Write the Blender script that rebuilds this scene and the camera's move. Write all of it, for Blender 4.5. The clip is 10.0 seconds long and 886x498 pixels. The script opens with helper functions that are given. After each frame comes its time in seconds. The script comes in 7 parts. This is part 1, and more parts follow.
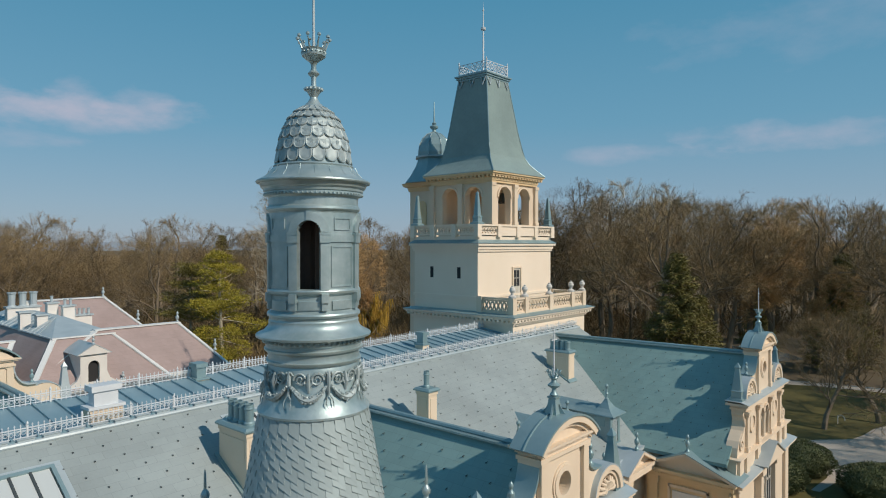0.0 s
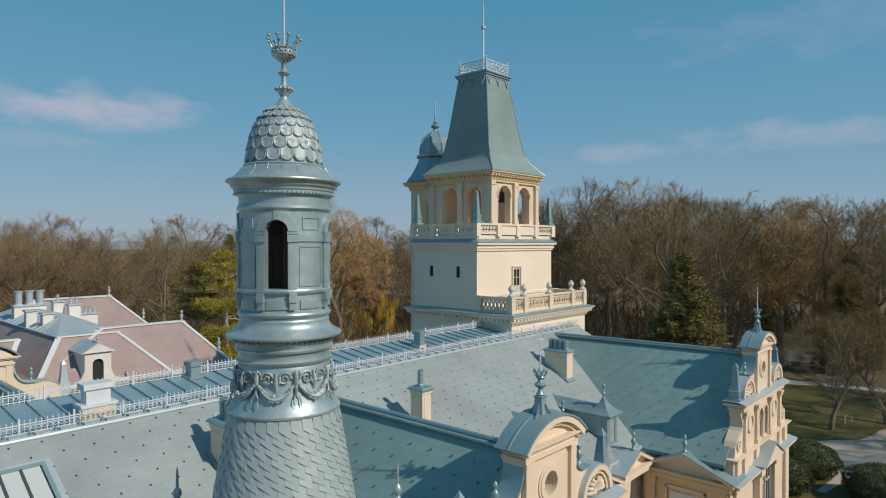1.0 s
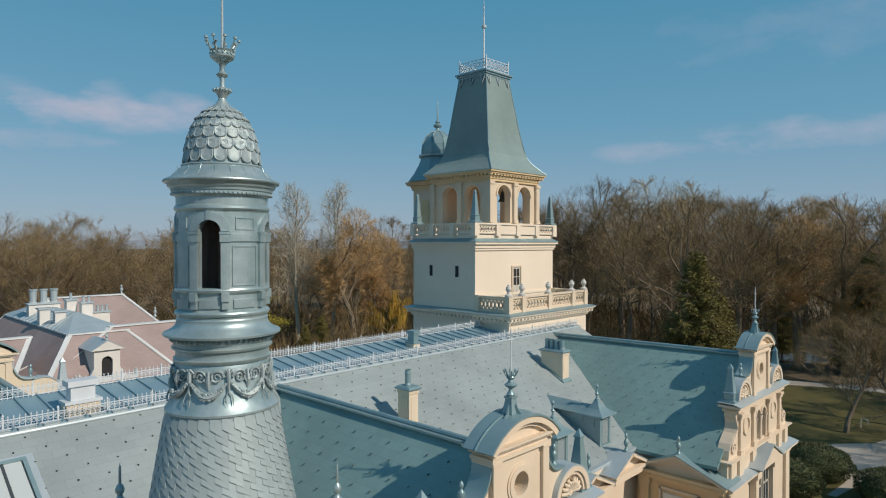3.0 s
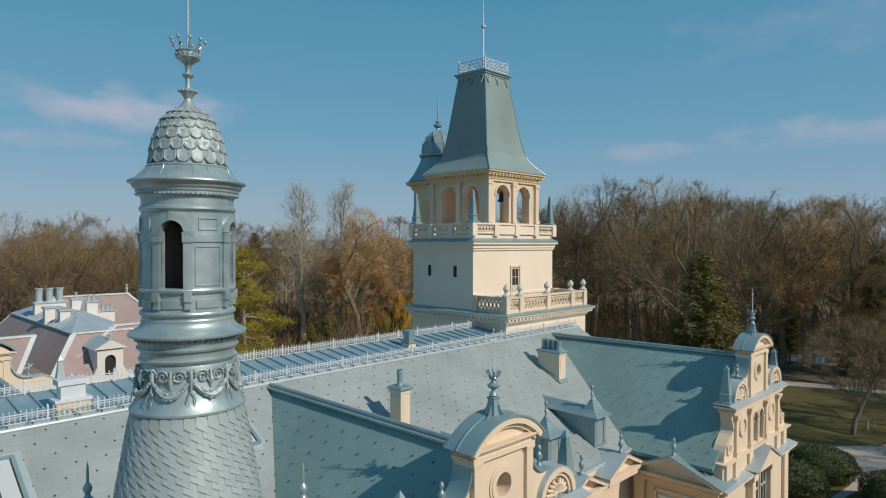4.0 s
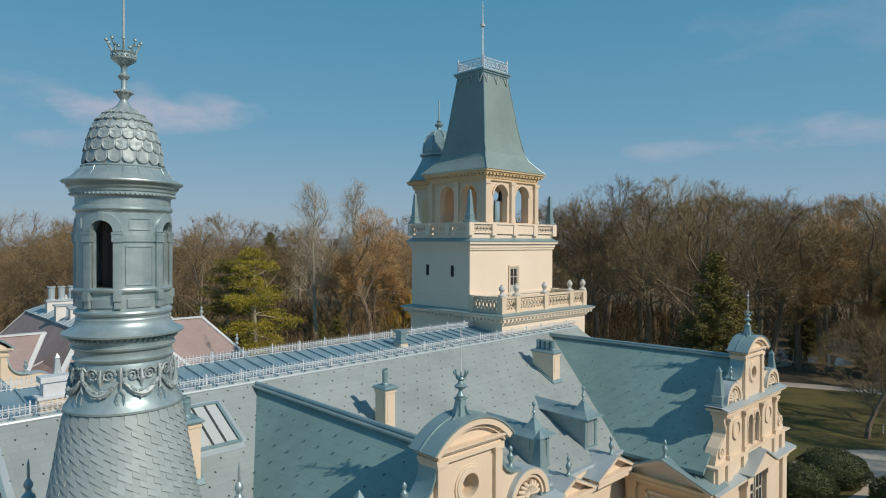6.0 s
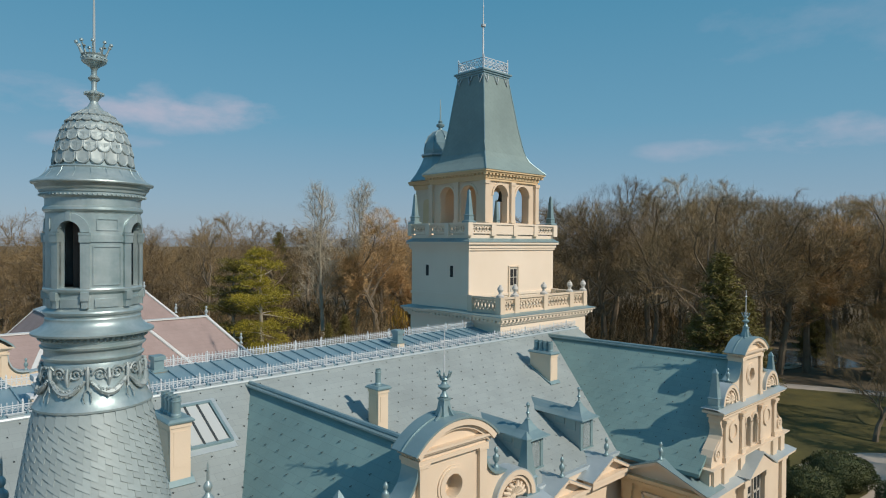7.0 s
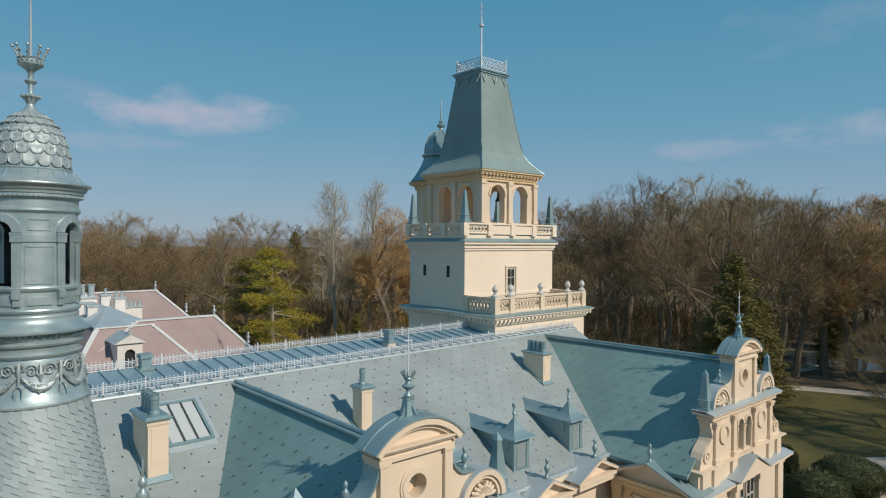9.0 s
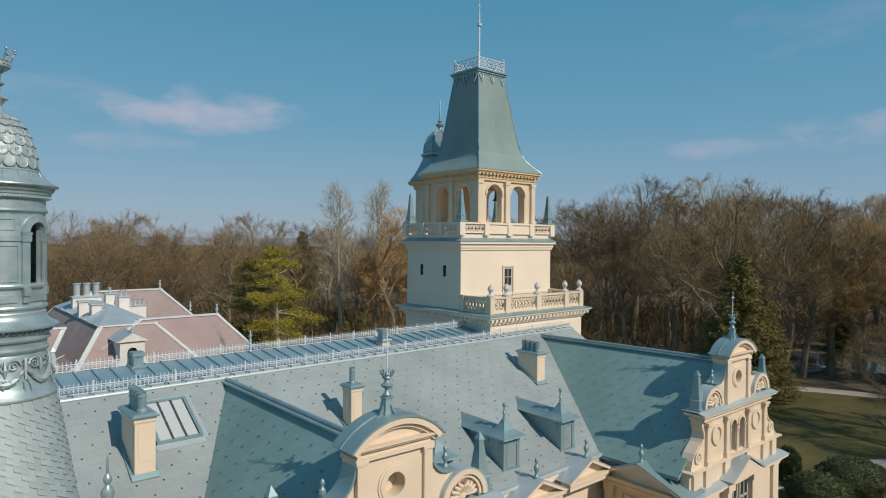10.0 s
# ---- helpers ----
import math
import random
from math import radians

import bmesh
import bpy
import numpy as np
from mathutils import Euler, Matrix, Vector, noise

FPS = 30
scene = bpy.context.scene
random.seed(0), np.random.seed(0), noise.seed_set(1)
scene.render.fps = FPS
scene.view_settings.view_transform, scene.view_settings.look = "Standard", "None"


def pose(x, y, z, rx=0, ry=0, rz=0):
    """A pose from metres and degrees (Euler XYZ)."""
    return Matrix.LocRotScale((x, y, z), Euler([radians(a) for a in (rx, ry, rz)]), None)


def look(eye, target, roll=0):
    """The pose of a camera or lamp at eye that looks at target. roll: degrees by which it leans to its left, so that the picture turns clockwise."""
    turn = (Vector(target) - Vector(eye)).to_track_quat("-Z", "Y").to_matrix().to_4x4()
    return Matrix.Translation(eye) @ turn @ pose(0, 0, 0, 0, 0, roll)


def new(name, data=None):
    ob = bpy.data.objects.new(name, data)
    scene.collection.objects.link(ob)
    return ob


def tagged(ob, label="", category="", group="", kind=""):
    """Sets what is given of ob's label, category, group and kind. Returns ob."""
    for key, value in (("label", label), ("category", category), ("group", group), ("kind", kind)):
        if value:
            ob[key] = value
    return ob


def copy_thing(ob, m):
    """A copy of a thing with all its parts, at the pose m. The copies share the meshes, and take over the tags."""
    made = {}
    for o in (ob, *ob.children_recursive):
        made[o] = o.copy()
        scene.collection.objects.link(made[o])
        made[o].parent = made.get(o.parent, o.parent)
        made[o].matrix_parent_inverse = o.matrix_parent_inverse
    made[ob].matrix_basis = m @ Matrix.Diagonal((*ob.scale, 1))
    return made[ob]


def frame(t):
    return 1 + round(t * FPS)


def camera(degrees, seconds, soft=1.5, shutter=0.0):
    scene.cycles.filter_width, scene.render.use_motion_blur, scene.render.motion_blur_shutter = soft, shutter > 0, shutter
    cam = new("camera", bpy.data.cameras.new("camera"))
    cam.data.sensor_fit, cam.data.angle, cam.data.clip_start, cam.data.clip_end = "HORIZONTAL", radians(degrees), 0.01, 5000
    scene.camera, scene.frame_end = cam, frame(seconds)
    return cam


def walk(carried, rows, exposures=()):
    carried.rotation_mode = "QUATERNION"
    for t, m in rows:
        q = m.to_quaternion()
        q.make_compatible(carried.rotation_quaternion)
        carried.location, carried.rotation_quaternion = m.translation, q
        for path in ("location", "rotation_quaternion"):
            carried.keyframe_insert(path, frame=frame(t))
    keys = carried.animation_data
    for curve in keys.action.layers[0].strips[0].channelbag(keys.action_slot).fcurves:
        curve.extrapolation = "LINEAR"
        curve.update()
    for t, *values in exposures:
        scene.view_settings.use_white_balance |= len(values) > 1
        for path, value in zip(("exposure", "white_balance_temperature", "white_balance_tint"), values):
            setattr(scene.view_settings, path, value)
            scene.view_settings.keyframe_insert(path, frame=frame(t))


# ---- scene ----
cam = camera(69.9, 10.0, soft=1.1)
PATH = [
    (0, (1.613, -1.126, 22.049), (3.116, 0.194, 22.035), -0.0),
    (0.5, (1.8, -1.322, 22.054), (3.295, 0.007, 22.038), 0.0),
    (1, (1.987, -1.534, 22.054), (3.472, -0.194, 22.037), 0.0),
    (1.5, (2.166, -1.749, 22.056), (3.641, -0.398, 22.039), 0.0),
    (2, (2.366, -1.96, 22.06), (3.831, -0.6, 22.043), 0.0),
    (2.5, (2.567, -2.181, 22.057), (4.023, -0.809, 22.039), 0.0),
    (4, (3.247, -2.853, 22.077), (4.673, -1.451, 22.057), 0.1),
    (4.5, (3.466, -3.06, 22.076), (4.882, -1.648, 22.056), 0.1),
    (5, (3.692, -3.284, 22.076), (5.098, -1.861, 22.056), 0.1),
    (5.5, (3.918, -3.488, 22.081), (5.315, -2.056, 22.06), 0.1),
    (7, (4.607, -4.142, 22.108), (5.971, -2.679, 22.086), 0.3),
    (7.5, (4.818, -4.37, 22.101), (6.171, -2.897, 22.08), 0.2),
    (8, (5.078, -4.605, 22.11), (6.419, -3.121, 22.088), 0.3),
    (8.5, (5.32, -4.819, 22.109), (6.651, -3.326, 22.087), 0.3),
    (9, (5.591, -5.062, 22.109), (6.911, -3.559, 22.087), 0.3),
    (9.5, (5.847, -5.311, 22.119), (7.156, -3.799, 22.096), 0.4),
    (10, (6.114, -5.581, 22.121), (7.413, -4.06, 22.097), 0.4),
]
walk(cam, [(t, look(eye, target, roll)) for t, eye, target, roll in PATH])

# ---- world, sun, exposure ----
SUN_EL, SUN_AZ = 37.5, -81.0     # elevation; azimuth of the sun in the plan, from +x towards +y
sun_dir = Vector((math.cos(radians(SUN_EL)) * math.cos(radians(SUN_AZ)), math.cos(radians(SUN_EL)) * math.sin(radians(SUN_AZ)), math.sin(radians(SUN_EL))))
sun = new("sun", bpy.data.lights.new("sun", "SUN"))
sun.data.energy, sun.data.angle, sun.data.color = 3.6, radians(0.6), (1.0, 0.875, 0.735)
sun.matrix_world = look(sun_dir * 200, (0, 0, 0))

world = bpy.data.worlds.new("sky_world")
scene.world = world
world.use_nodes = True
wn, wl = world.node_tree.nodes, world.node_tree.links
wn.clear()
w_out, w_bg, w_sky = wn.new("ShaderNodeOutputWorld"), wn.new("ShaderNodeBackground"), wn.new("ShaderNodeTexSky")
w_sky.sky_type, w_sky.sun_disc = "NISHITA", False
w_sky.sun_elevation, w_sky.sun_rotation = radians(SUN_EL), radians(90 - SUN_AZ)
w_sky.air_density, w_sky.dust_density, w_sky.ozone_density = 1.0, 0.4, 2.0
SKY = 0.1
w_bg.inputs["Strength"].default_value = SKY
w_tc, w_sep = wn.new("ShaderNodeTexCoord"), wn.new("ShaderNodeSeparateXYZ")
wl.new(w_tc.outputs["Generated"], w_sep.inputs["Vector"])


def w_math(op, a, b=None, c=None):
    n = wn.new("ShaderNodeMath")
    n.operation = op
    n.use_clamp = op == "SUBTRACT"
    for k, v in enumerate((a, b, c)):
        if isinstance(v, (int, float)):
            n.inputs[k].default_value = v
        elif v is not None:
            wl.new(v, n.inputs[k])
    return n.outputs["Value"]


def w_blend(factor, a, b):
    n = wn.new("ShaderNodeMix")
    n.data_type = "RGBA"
    for key, v in (("Factor", factor), ("A", a), ("B", b)):
        if isinstance(v, (int, float, tuple)):
            n.inputs[key].default_value = v
        else:
            wl.new(v, n.inputs[key])
    return n.outputs["Result"]


# clear air: a teal-blue vault that pales into haze at the horizon, blended with the physical sky
K = 1 / SKY
w_ramp = wn.new("ShaderNodeValToRGB")
w_ramp.color_ramp.elements[0].position, w_ramp.color_ramp.elements[0].color = 0.0, (0.285 * K, 0.375 * K, 0.48 * K, 1)
w_ramp.color_ramp.elements[1].position, w_ramp.color_ramp.elements[1].color = 1.0, (0.045 * K, 0.17 * K, 0.31 * K, 1)
for e_pos, e_col in ((0.06, (0.235, 0.365, 0.49)), (0.18, (0.128, 0.325, 0.47)), (0.36, (0.072, 0.27, 0.42))):
    e = w_ramp.color_ramp.elements.new(e_pos)
    e.color = (*(k * K for k in e_col), 1)
wl.new(w_sep.outputs["Z"], w_ramp.inputs["Fac"])
w_col = w_blend(0.88, w_sky.outputs["Color"], w_ramp.outputs["Color"])
w_map = wn.new("ShaderNodeMapping")
w_map.inputs["Scale"].default_value = (11.0, 11.0, 26.0)
w_noise = wn.new("ShaderNodeTexNoise")
w_noise.inputs["Scale"].default_value, w_noise.inputs["Detail"].default_value, w_noise.inputs["Roughness"].default_value = 1.0, 7.0, 0.58
wl.new(w_tc.outputs["Generated"], w_map.inputs["Vector"])
wl.new(w_map.outputs["Vector"], w_noise.inputs["Vector"])


def cloud(az, el, half_az, half_el, amount, puff):
    """A thin cloud round a bearing and a height in the sky (degrees)."""
    global w_col
    dot = wn.new("ShaderNodeVectorMath")
    dot.operation = "DOT_PRODUCT"
    dot.inputs[1].default_value = (-math.sin(radians(az)), math.cos(radians(az)), 0)
    wl.new(w_tc.outputs["Generated"], dot.inputs[0])
    fwd = wn.new("ShaderNodeVectorMath")
    fwd.operation = "DOT_PRODUCT"
    fwd.inputs[1].default_value = (math.cos(radians(az)), math.sin(radians(az)), 0)
    wl.new(w_tc.outputs["Generated"], fwd.inputs[0])
    s = w_math("MULTIPLY", dot.outputs["Value"], 1 / math.sin(radians(half_az)))
    u = w_math("MULTIPLY_ADD", w_sep.outputs["Z"], 1 / math.sin(radians(half_el)), -math.sin(radians(el)) / math.sin(radians(half_el)))
    d = w_math("ADD", w_math("MULTIPLY", s, s), w_math("MULTIPLY", u, u))
    body = w_math("MULTIPLY_ADD", w_noise.outputs["Fac"], puff, w_math("MULTIPLY_ADD", d, -0.55, 0.5 - puff * 0.5))
    fac = w_math("MINIMUM", w_math("MAXIMUM", w_math("MULTIPLY", body, amount), 0.0), 0.62)
    fac = w_math("MULTIPLY", fac, w_math("GREATER_THAN", fwd.outputs["Value"], 0.0))
    w_col = w_blend(fac, w_col, (0.47 * K, 0.47 * K, 0.57 * K, 1))


cloud(70.5, 10.2, 9.0, 1.7, 0.75, 2.0)
cloud(67.3, 11.1, 3.0, 1.9, 0.7, 1.7)
cloud(71.2, 11.3, 2.6, 1.7, 0.7, 1.7)
cloud(74.5, 10.2, 4.5, 1.2, 0.5, 2.0)
cloud(82.0, 10.8, 8.0, 1.6, 0.4, 2.4)
cloud(75.0, 7.8, 5.0, 0.9, 0.5, 2.2)
cloud(12.0, 8.8, 12.0, 1.3, 0.55, 2.4)
cloud(25.0, 7.8, 9.0, 0.9, 0.4, 2.4)
cloud(9.0, 17.0, 14.0, 3.0, 0.2, 2.6)
wl.new(w_col, w_bg.inputs["Color"])
wl.new(w_bg.outputs["Background"], w_out.inputs["Surface"])
scene.view_settings.exposure = 0.0


# ---- materials ----
def material(name, base, dark=None, rough=0.6, metal=0.0, grain=8.0, stain=0.6, bump=0.1, streak=None, vary=0.0, islands=0.0, dents=0.0):
    """A surface with grain and stains at two scales, fine relief, and, for pieces, a tone of their own."""
    m = bpy.data.materials.new(name)
    m.use_nodes = True
    n, l = m.node_tree.nodes, m.node_tree.links
    b = n["Principled BSDF"]
    b.inputs["Roughness"].default_value, b.inputs["Metallic"].default_value = rough, metal
    tc = n.new("ShaderNodeTexCoord")
    big, fine = n.new("ShaderNodeTexNoise"), n.new("ShaderNodeTexNoise")
    big.inputs["Scale"].default_value, big.inputs["Detail"].default_value = stain, 5.0
    fine.inputs["Scale"].default_value, fine.inputs["Detail"].default_value = grain, 4.0
    if streak:
        mp = n.new("ShaderNodeMapping")
        mp.inputs["Scale"].default_value = streak
        l.new(tc.outputs["Object"], mp.inputs["Vector"])
        l.new(mp.outputs["Vector"], big.inputs["Vector"])
    else:
        l.new(tc.outputs["Object"], big.inputs["Vector"])
    l.new(tc.outputs["Object"], fine.inputs["Vector"])
    dark = dark or tuple(c * 0.72 for c in base)
    mix = n.new("ShaderNodeMix")
    mix.data_type = "RGBA"
    mix.inputs["A"].default_value, mix.inputs["B"].default_value = (*dark, 1), (*base, 1)
    add = n.new("ShaderNodeMath")
    add.operation = "MULTIPLY_ADD"
    add.inputs[1].default_value, add.inputs[2].default_value = 0.35, 0.0
    rmp = n.new("ShaderNodeMapRange")
    rmp.inputs["From Min"].default_value, rmp.inputs["From Max"].default_value = 0.32, 0.68
    l.new(big.outputs["Fac"], rmp.inputs["Value"])
    sm = n.new("ShaderNodeMath")
    sm.operation = "MULTIPLY_ADD"
    sm.inputs[1].default_value = 0.65
    l.new(fine.outputs["Fac"], add.inputs[0])
    l.new(rmp.outputs["Result"], sm.inputs[0])
    l.new(add.outputs["Value"], sm.inputs[2])
    l.new(sm.outputs["Value"], mix.inputs["Factor"])
    col = mix.outputs["Result"]
    if vary or islands:
        src = n.new("ShaderNodeObjectInfo").outputs["Random"] if vary else n.new("ShaderNodeNewGeometry").outputs["Random Per Island"]
        amount = vary or islands
        mr = n.new("ShaderNodeMapRange")
        mr.inputs["To Min"].default_value, mr.inputs["To Max"].default_value = 1 - amount, 1 + amount
        hsv = n.new("ShaderNodeHueSaturation")
        l.new(src, mr.inputs["Value"])
        l.new(mr.outputs["Result"], hsv.inputs["Value"])
        l.new(col, hsv.inputs["Color"])
        col = hsv.outputs["Color"]
    l.new(col, b.inputs["Base Color"])
    if bump:
        bp = n.new("ShaderNodeBump")
        bp.inputs["Strength"].default_value, bp.inputs["Distance"].default_value = bump, 0.03
        l.new(fine.outputs["Fac"], bp.inputs["Height"])
        l.new(bp.outputs["Normal"], b.inputs["Normal"])
        if dents:
            db = n.new("ShaderNodeBump")
            db.inputs["Strength"].default_value, db.inputs["Distance"].default_value = dents, 0.05
            l.new(big.outputs["Fac"], db.inputs["Height"])
            l.new(bp.outputs["Normal"], db.inputs["Normal"])
            l.new(db.outputs["Normal"], b.inputs["Normal"])
    return m


def slate_material(name, base, joint, width, height, rough, turn=0.0):
    """Small flat roof plates in courses: fine joints in colour and relief, each plate a tone of its own. Courses run along object x, rise along object y."""
    m = material(name, base, rough=rough, grain=14.0, stain=0.35, bump=0.0)
    n, l = m.node_tree.nodes, m.node_tree.links
    b = n["Principled BSDF"]
    tc = n.new("ShaderNodeTexCoord")
    mp = n.new("ShaderNodeMapping")
    mp.inputs["Rotation"].default_value = (0, 0, radians(turn))
    b.inputs["Specular IOR Level"].default_value = 0.3
    br = n.new("ShaderNodeTexBrick")
    br.inputs["Scale"].default_value = 1.0
    br.inputs["Brick Width"].default_value, br.inputs["Row Height"].default_value = width, height
    br.inputs["Mortar Size"].default_value, br.inputs["Mortar Smooth"].default_value = 0.008, 0.3
    br.inputs["Color1"].default_value, br.inputs["Color2"].default_value, br.inputs["Mortar"].default_value = (0.965, 0.965, 0.965, 1), (1.03, 1.03, 1.03, 1), (joint, joint, joint, 1)
    l.new(tc.outputs["UV"], mp.inputs["Vector"])
    l.new(mp.outputs["Vector"], br.inputs["Vector"])
    mul = n.new("ShaderNodeMix")
    mul.data_type, mul.blend_type = "RGBA", "MULTIPLY"
    mul.inputs["Factor"].default_value = 1.0
    src = b.inputs["Base Color"].links[0].from_socket
    l.new(src, mul.inputs["A"])
    l.new(br.outputs["Color"], mul.inputs["B"])
    l.new(mul.outputs["Result"], b.inputs["Base Color"])
    bp = n.new("ShaderNodeBump")
    bp.inputs["Strength"].default_value, bp.inputs["Distance"].default_value = 0.25, 0.008
    bp.invert = True
    l.new(br.outputs["Fac"], bp.inputs["Height"])
    l.new(bp.outputs["Normal"], b.inputs["Normal"])
    return m


ZINC = material("zinc_sheet", (0.49, 0.575, 0.585), (0.26, 0.37, 0.39), rough=0.41, metal=0.5, grain=18, stain=3.4, bump=0.05, dents=0.1)
ZINC_PIECE = material("zinc_piece", (0.43, 0.49, 0.50), (0.25, 0.33, 0.345), rough=0.56, metal=0.3, grain=18, stain=5.0, bump=0.06, vary=0.10)
CONE_TILE = material("cone_tile", (0.385, 0.455, 0.46), (0.30, 0.37, 0.38), rough=0.5, metal=0.12, grain=16, stain=1.2, bump=0.06, vary=0.08)
ZINC_TRIM = material("zinc_trim", (0.30, 0.41, 0.43), (0.20, 0.31, 0.335), rough=0.42, metal=0.35, grain=12, stain=1.0, bump=0.05)
LEAD_PALE = material("pale_metal_trim", (0.47, 0.535, 0.56), (0.36, 0.43, 0.46), rough=0.45, metal=0.2, grain=12, stain=1.0, bump=0.04)
SLATE = slate_material("roof_plates", (0.338, 0.390, 0.392), 0.87, 0.60, 0.30, 0.55)
# same plates for the wings, the teal of sky-lit shade put into their colour
SLATE_SHADE_TEAL = slate_material("shade_tinted_roof_plates", (0.235, 0.372, 0.366), 0.87, 0.60, 0.30, 0.6)
SLATE_FINE = slate_material("tower_roof_plates", (0.26, 0.347, 0.338), 0.80, 0.34, 0.34, 0.5, 45)
SEAM = material("seam_sheet", (0.27, 0.40, 0.46), (0.20, 0.32, 0.38), rough=0.45, metal=0.3, grain=10, stain=0.8, bump=0.04)
STUCCO = material("cream_stucco", (0.73, 0.61, 0.47), (0.64, 0.52, 0.39), rough=0.85, grain=24, stain=0.5, bump=0.08)
STUCCO_TOWER = material("pale_tower_stucco", (0.80, 0.695, 0.57), (0.74, 0.63, 0.50), rough=0.85, grain=24, stain=0.4, bump=0.06)
OCHRE = material("ochre_trim", (0.72, 0.55, 0.34), (0.62, 0.45, 0.25), rough=0.85, grain=20, stain=0.8, bump=0.06)
STONE = material("pale_stone", (0.62, 0.60, 0.56), (0.47, 0.46, 0.44), rough=0.8, grain=20, stain=1.5, bump=0.1)
WHITE_RAIL = material("white_painted_iron", (0.66, 0.70, 0.72), (0.54, 0.58, 0.62), rough=0.5, grain=20, stain=1.5, bump=0.03)
RED_TILE = slate_material("faded_red_tiles", (0.39, 0.305, 0.29), 0.8, 0.5, 0.4, 0.8)
WHITE_WASH = material("whitewashed_render", (0.74, 0.72, 0.68), (0.62, 0.60, 0.57), rough=0.85, grain=18, stain=0.8, bump=0.06)
DARK_HOOK = material("dark_iron_hook", (0.06, 0.075, 0.08), rough=0.6, grain=30, bump=0.0)
WOOD_DARK = material("old_brown_boards", (0.14, 0.085, 0.06), (0.07, 0.045, 0.035), rough=0.8, grain=20, stain=1.5, bump=0.2, streak=(6, 6, 0.6))
VOID = material("dark_interior", (0.03, 0.03, 0.032), rough=0.9, grain=6, bump=0.0)
FRAME_WOOD = material("painted_window_wood", (0.62, 0.58, 0.50), rough=0.6, grain=16, bump=0.03)
LOUVRE = material("grey_green_louvre", (0.34, 0.42, 0.42), rough=0.6, grain=14, bump=0.04)
BARK = material("grey_brown_bark", (0.25, 0.20, 0.14), (0.115, 0.09, 0.062), rough=0.9, grain=5, stain=0.5, bump=0.3)
BARK_PALE = material("pale_poplar_bark", (0.50, 0.45, 0.35), (0.34, 0.30, 0.23), rough=0.9, grain=5, stain=0.5, bump=0.3)
TWIG = material("bare_twigs", (0.29, 0.205, 0.10), (0.17, 0.122, 0.062), rough=0.9, grain=1.5, stain=0.15, bump=0.0, vary=0.38)
TWIG_WARM = material("warm_bare_twigs", (0.56, 0.36, 0.16), (0.40, 0.25, 0.11), rough=0.9, grain=1.5, stain=0.15, bump=0.0, vary=0.12)
TWIG_PALE = material("pale_budding_twigs", (0.46, 0.42, 0.32), (0.34, 0.30, 0.23), rough=0.9, grain=1.5, stain=0.15, bump=0.0, vary=0.12)
BRUSH = material("winter_undergrowth", (0.185, 0.13, 0.06), (0.095, 0.07, 0.034), rough=0.95, grain=0.5, stain=0.03, bump=0.0, islands=0.35)
NEEDLE_GOLD = material("yellow_green_needles", (0.40, 0.33, 0.03), (0.17, 0.155, 0.018), rough=0.7, grain=1.2, stain=0.3, bump=0.0, islands=0.35)
NEEDLE_DARK = material("dark_green_needles", (0.20, 0.17, 0.035), (0.09, 0.082, 0.02), rough=0.7, grain=1.2, stain=0.3, bump=0.0, islands=0.3)
WILLOW = material("golden_willow_shoots", (0.50, 0.31, 0.04), (0.32, 0.20, 0.03), rough=0.8, grain=1.0, stain=0.3, bump=0.0, islands=0.3)
YEW = material("clipped_yew", (0.095, 0.11, 0.035), (0.045, 0.055, 0.02), rough=0.65, grain=3, stain=0.8, bump=0.0, islands=0.35)
LITTER = material("leaf_litter_ground", (0.16, 0.115, 0.065), (0.09, 0.07, 0.04), rough=0.95, grain=1.2, stain=0.06, bump=0.2)
GRASS = material("winter_lawn", (0.130, 0.108, 0.026), (0.042, 0.044, 0.013), rough=0.95, grain=2.0, stain=0.22, bump=0.3)
GRAVEL = material("pale_gravel", (0.46, 0.41, 0.35), (0.36, 0.32, 0.27), rough=0.95, grain=6.0, stain=0.25, bump=0.2)
WATER = material("pond_water", (0.05, 0.06, 0.06), rough=0.12, grain=1.0, bump=0.03)
GLASS = bpy.data.materials.new("window_glass")
GLASS.use_nodes = True
gb = GLASS.node_tree.nodes["Principled BSDF"]
gb.inputs["Base Color"].default_value, gb.inputs["Roughness"].default_value, gb.inputs["Metallic"].default_value = (0.03, 0.035, 0.04, 1), 0.06, 0.0
gb.inputs["Specular IOR Level"].default_value = 0.8
SKYGLASS = bpy.data.materials.new("frosted_rooflight_glass")
SKYGLASS.use_nodes = True
gb = SKYGLASS.node_tree.nodes["Principled BSDF"]
gb.inputs["Base Color"].default_value, gb.inputs["Roughness"].default_value = (0.50, 0.54, 0.54, 1), 0.4


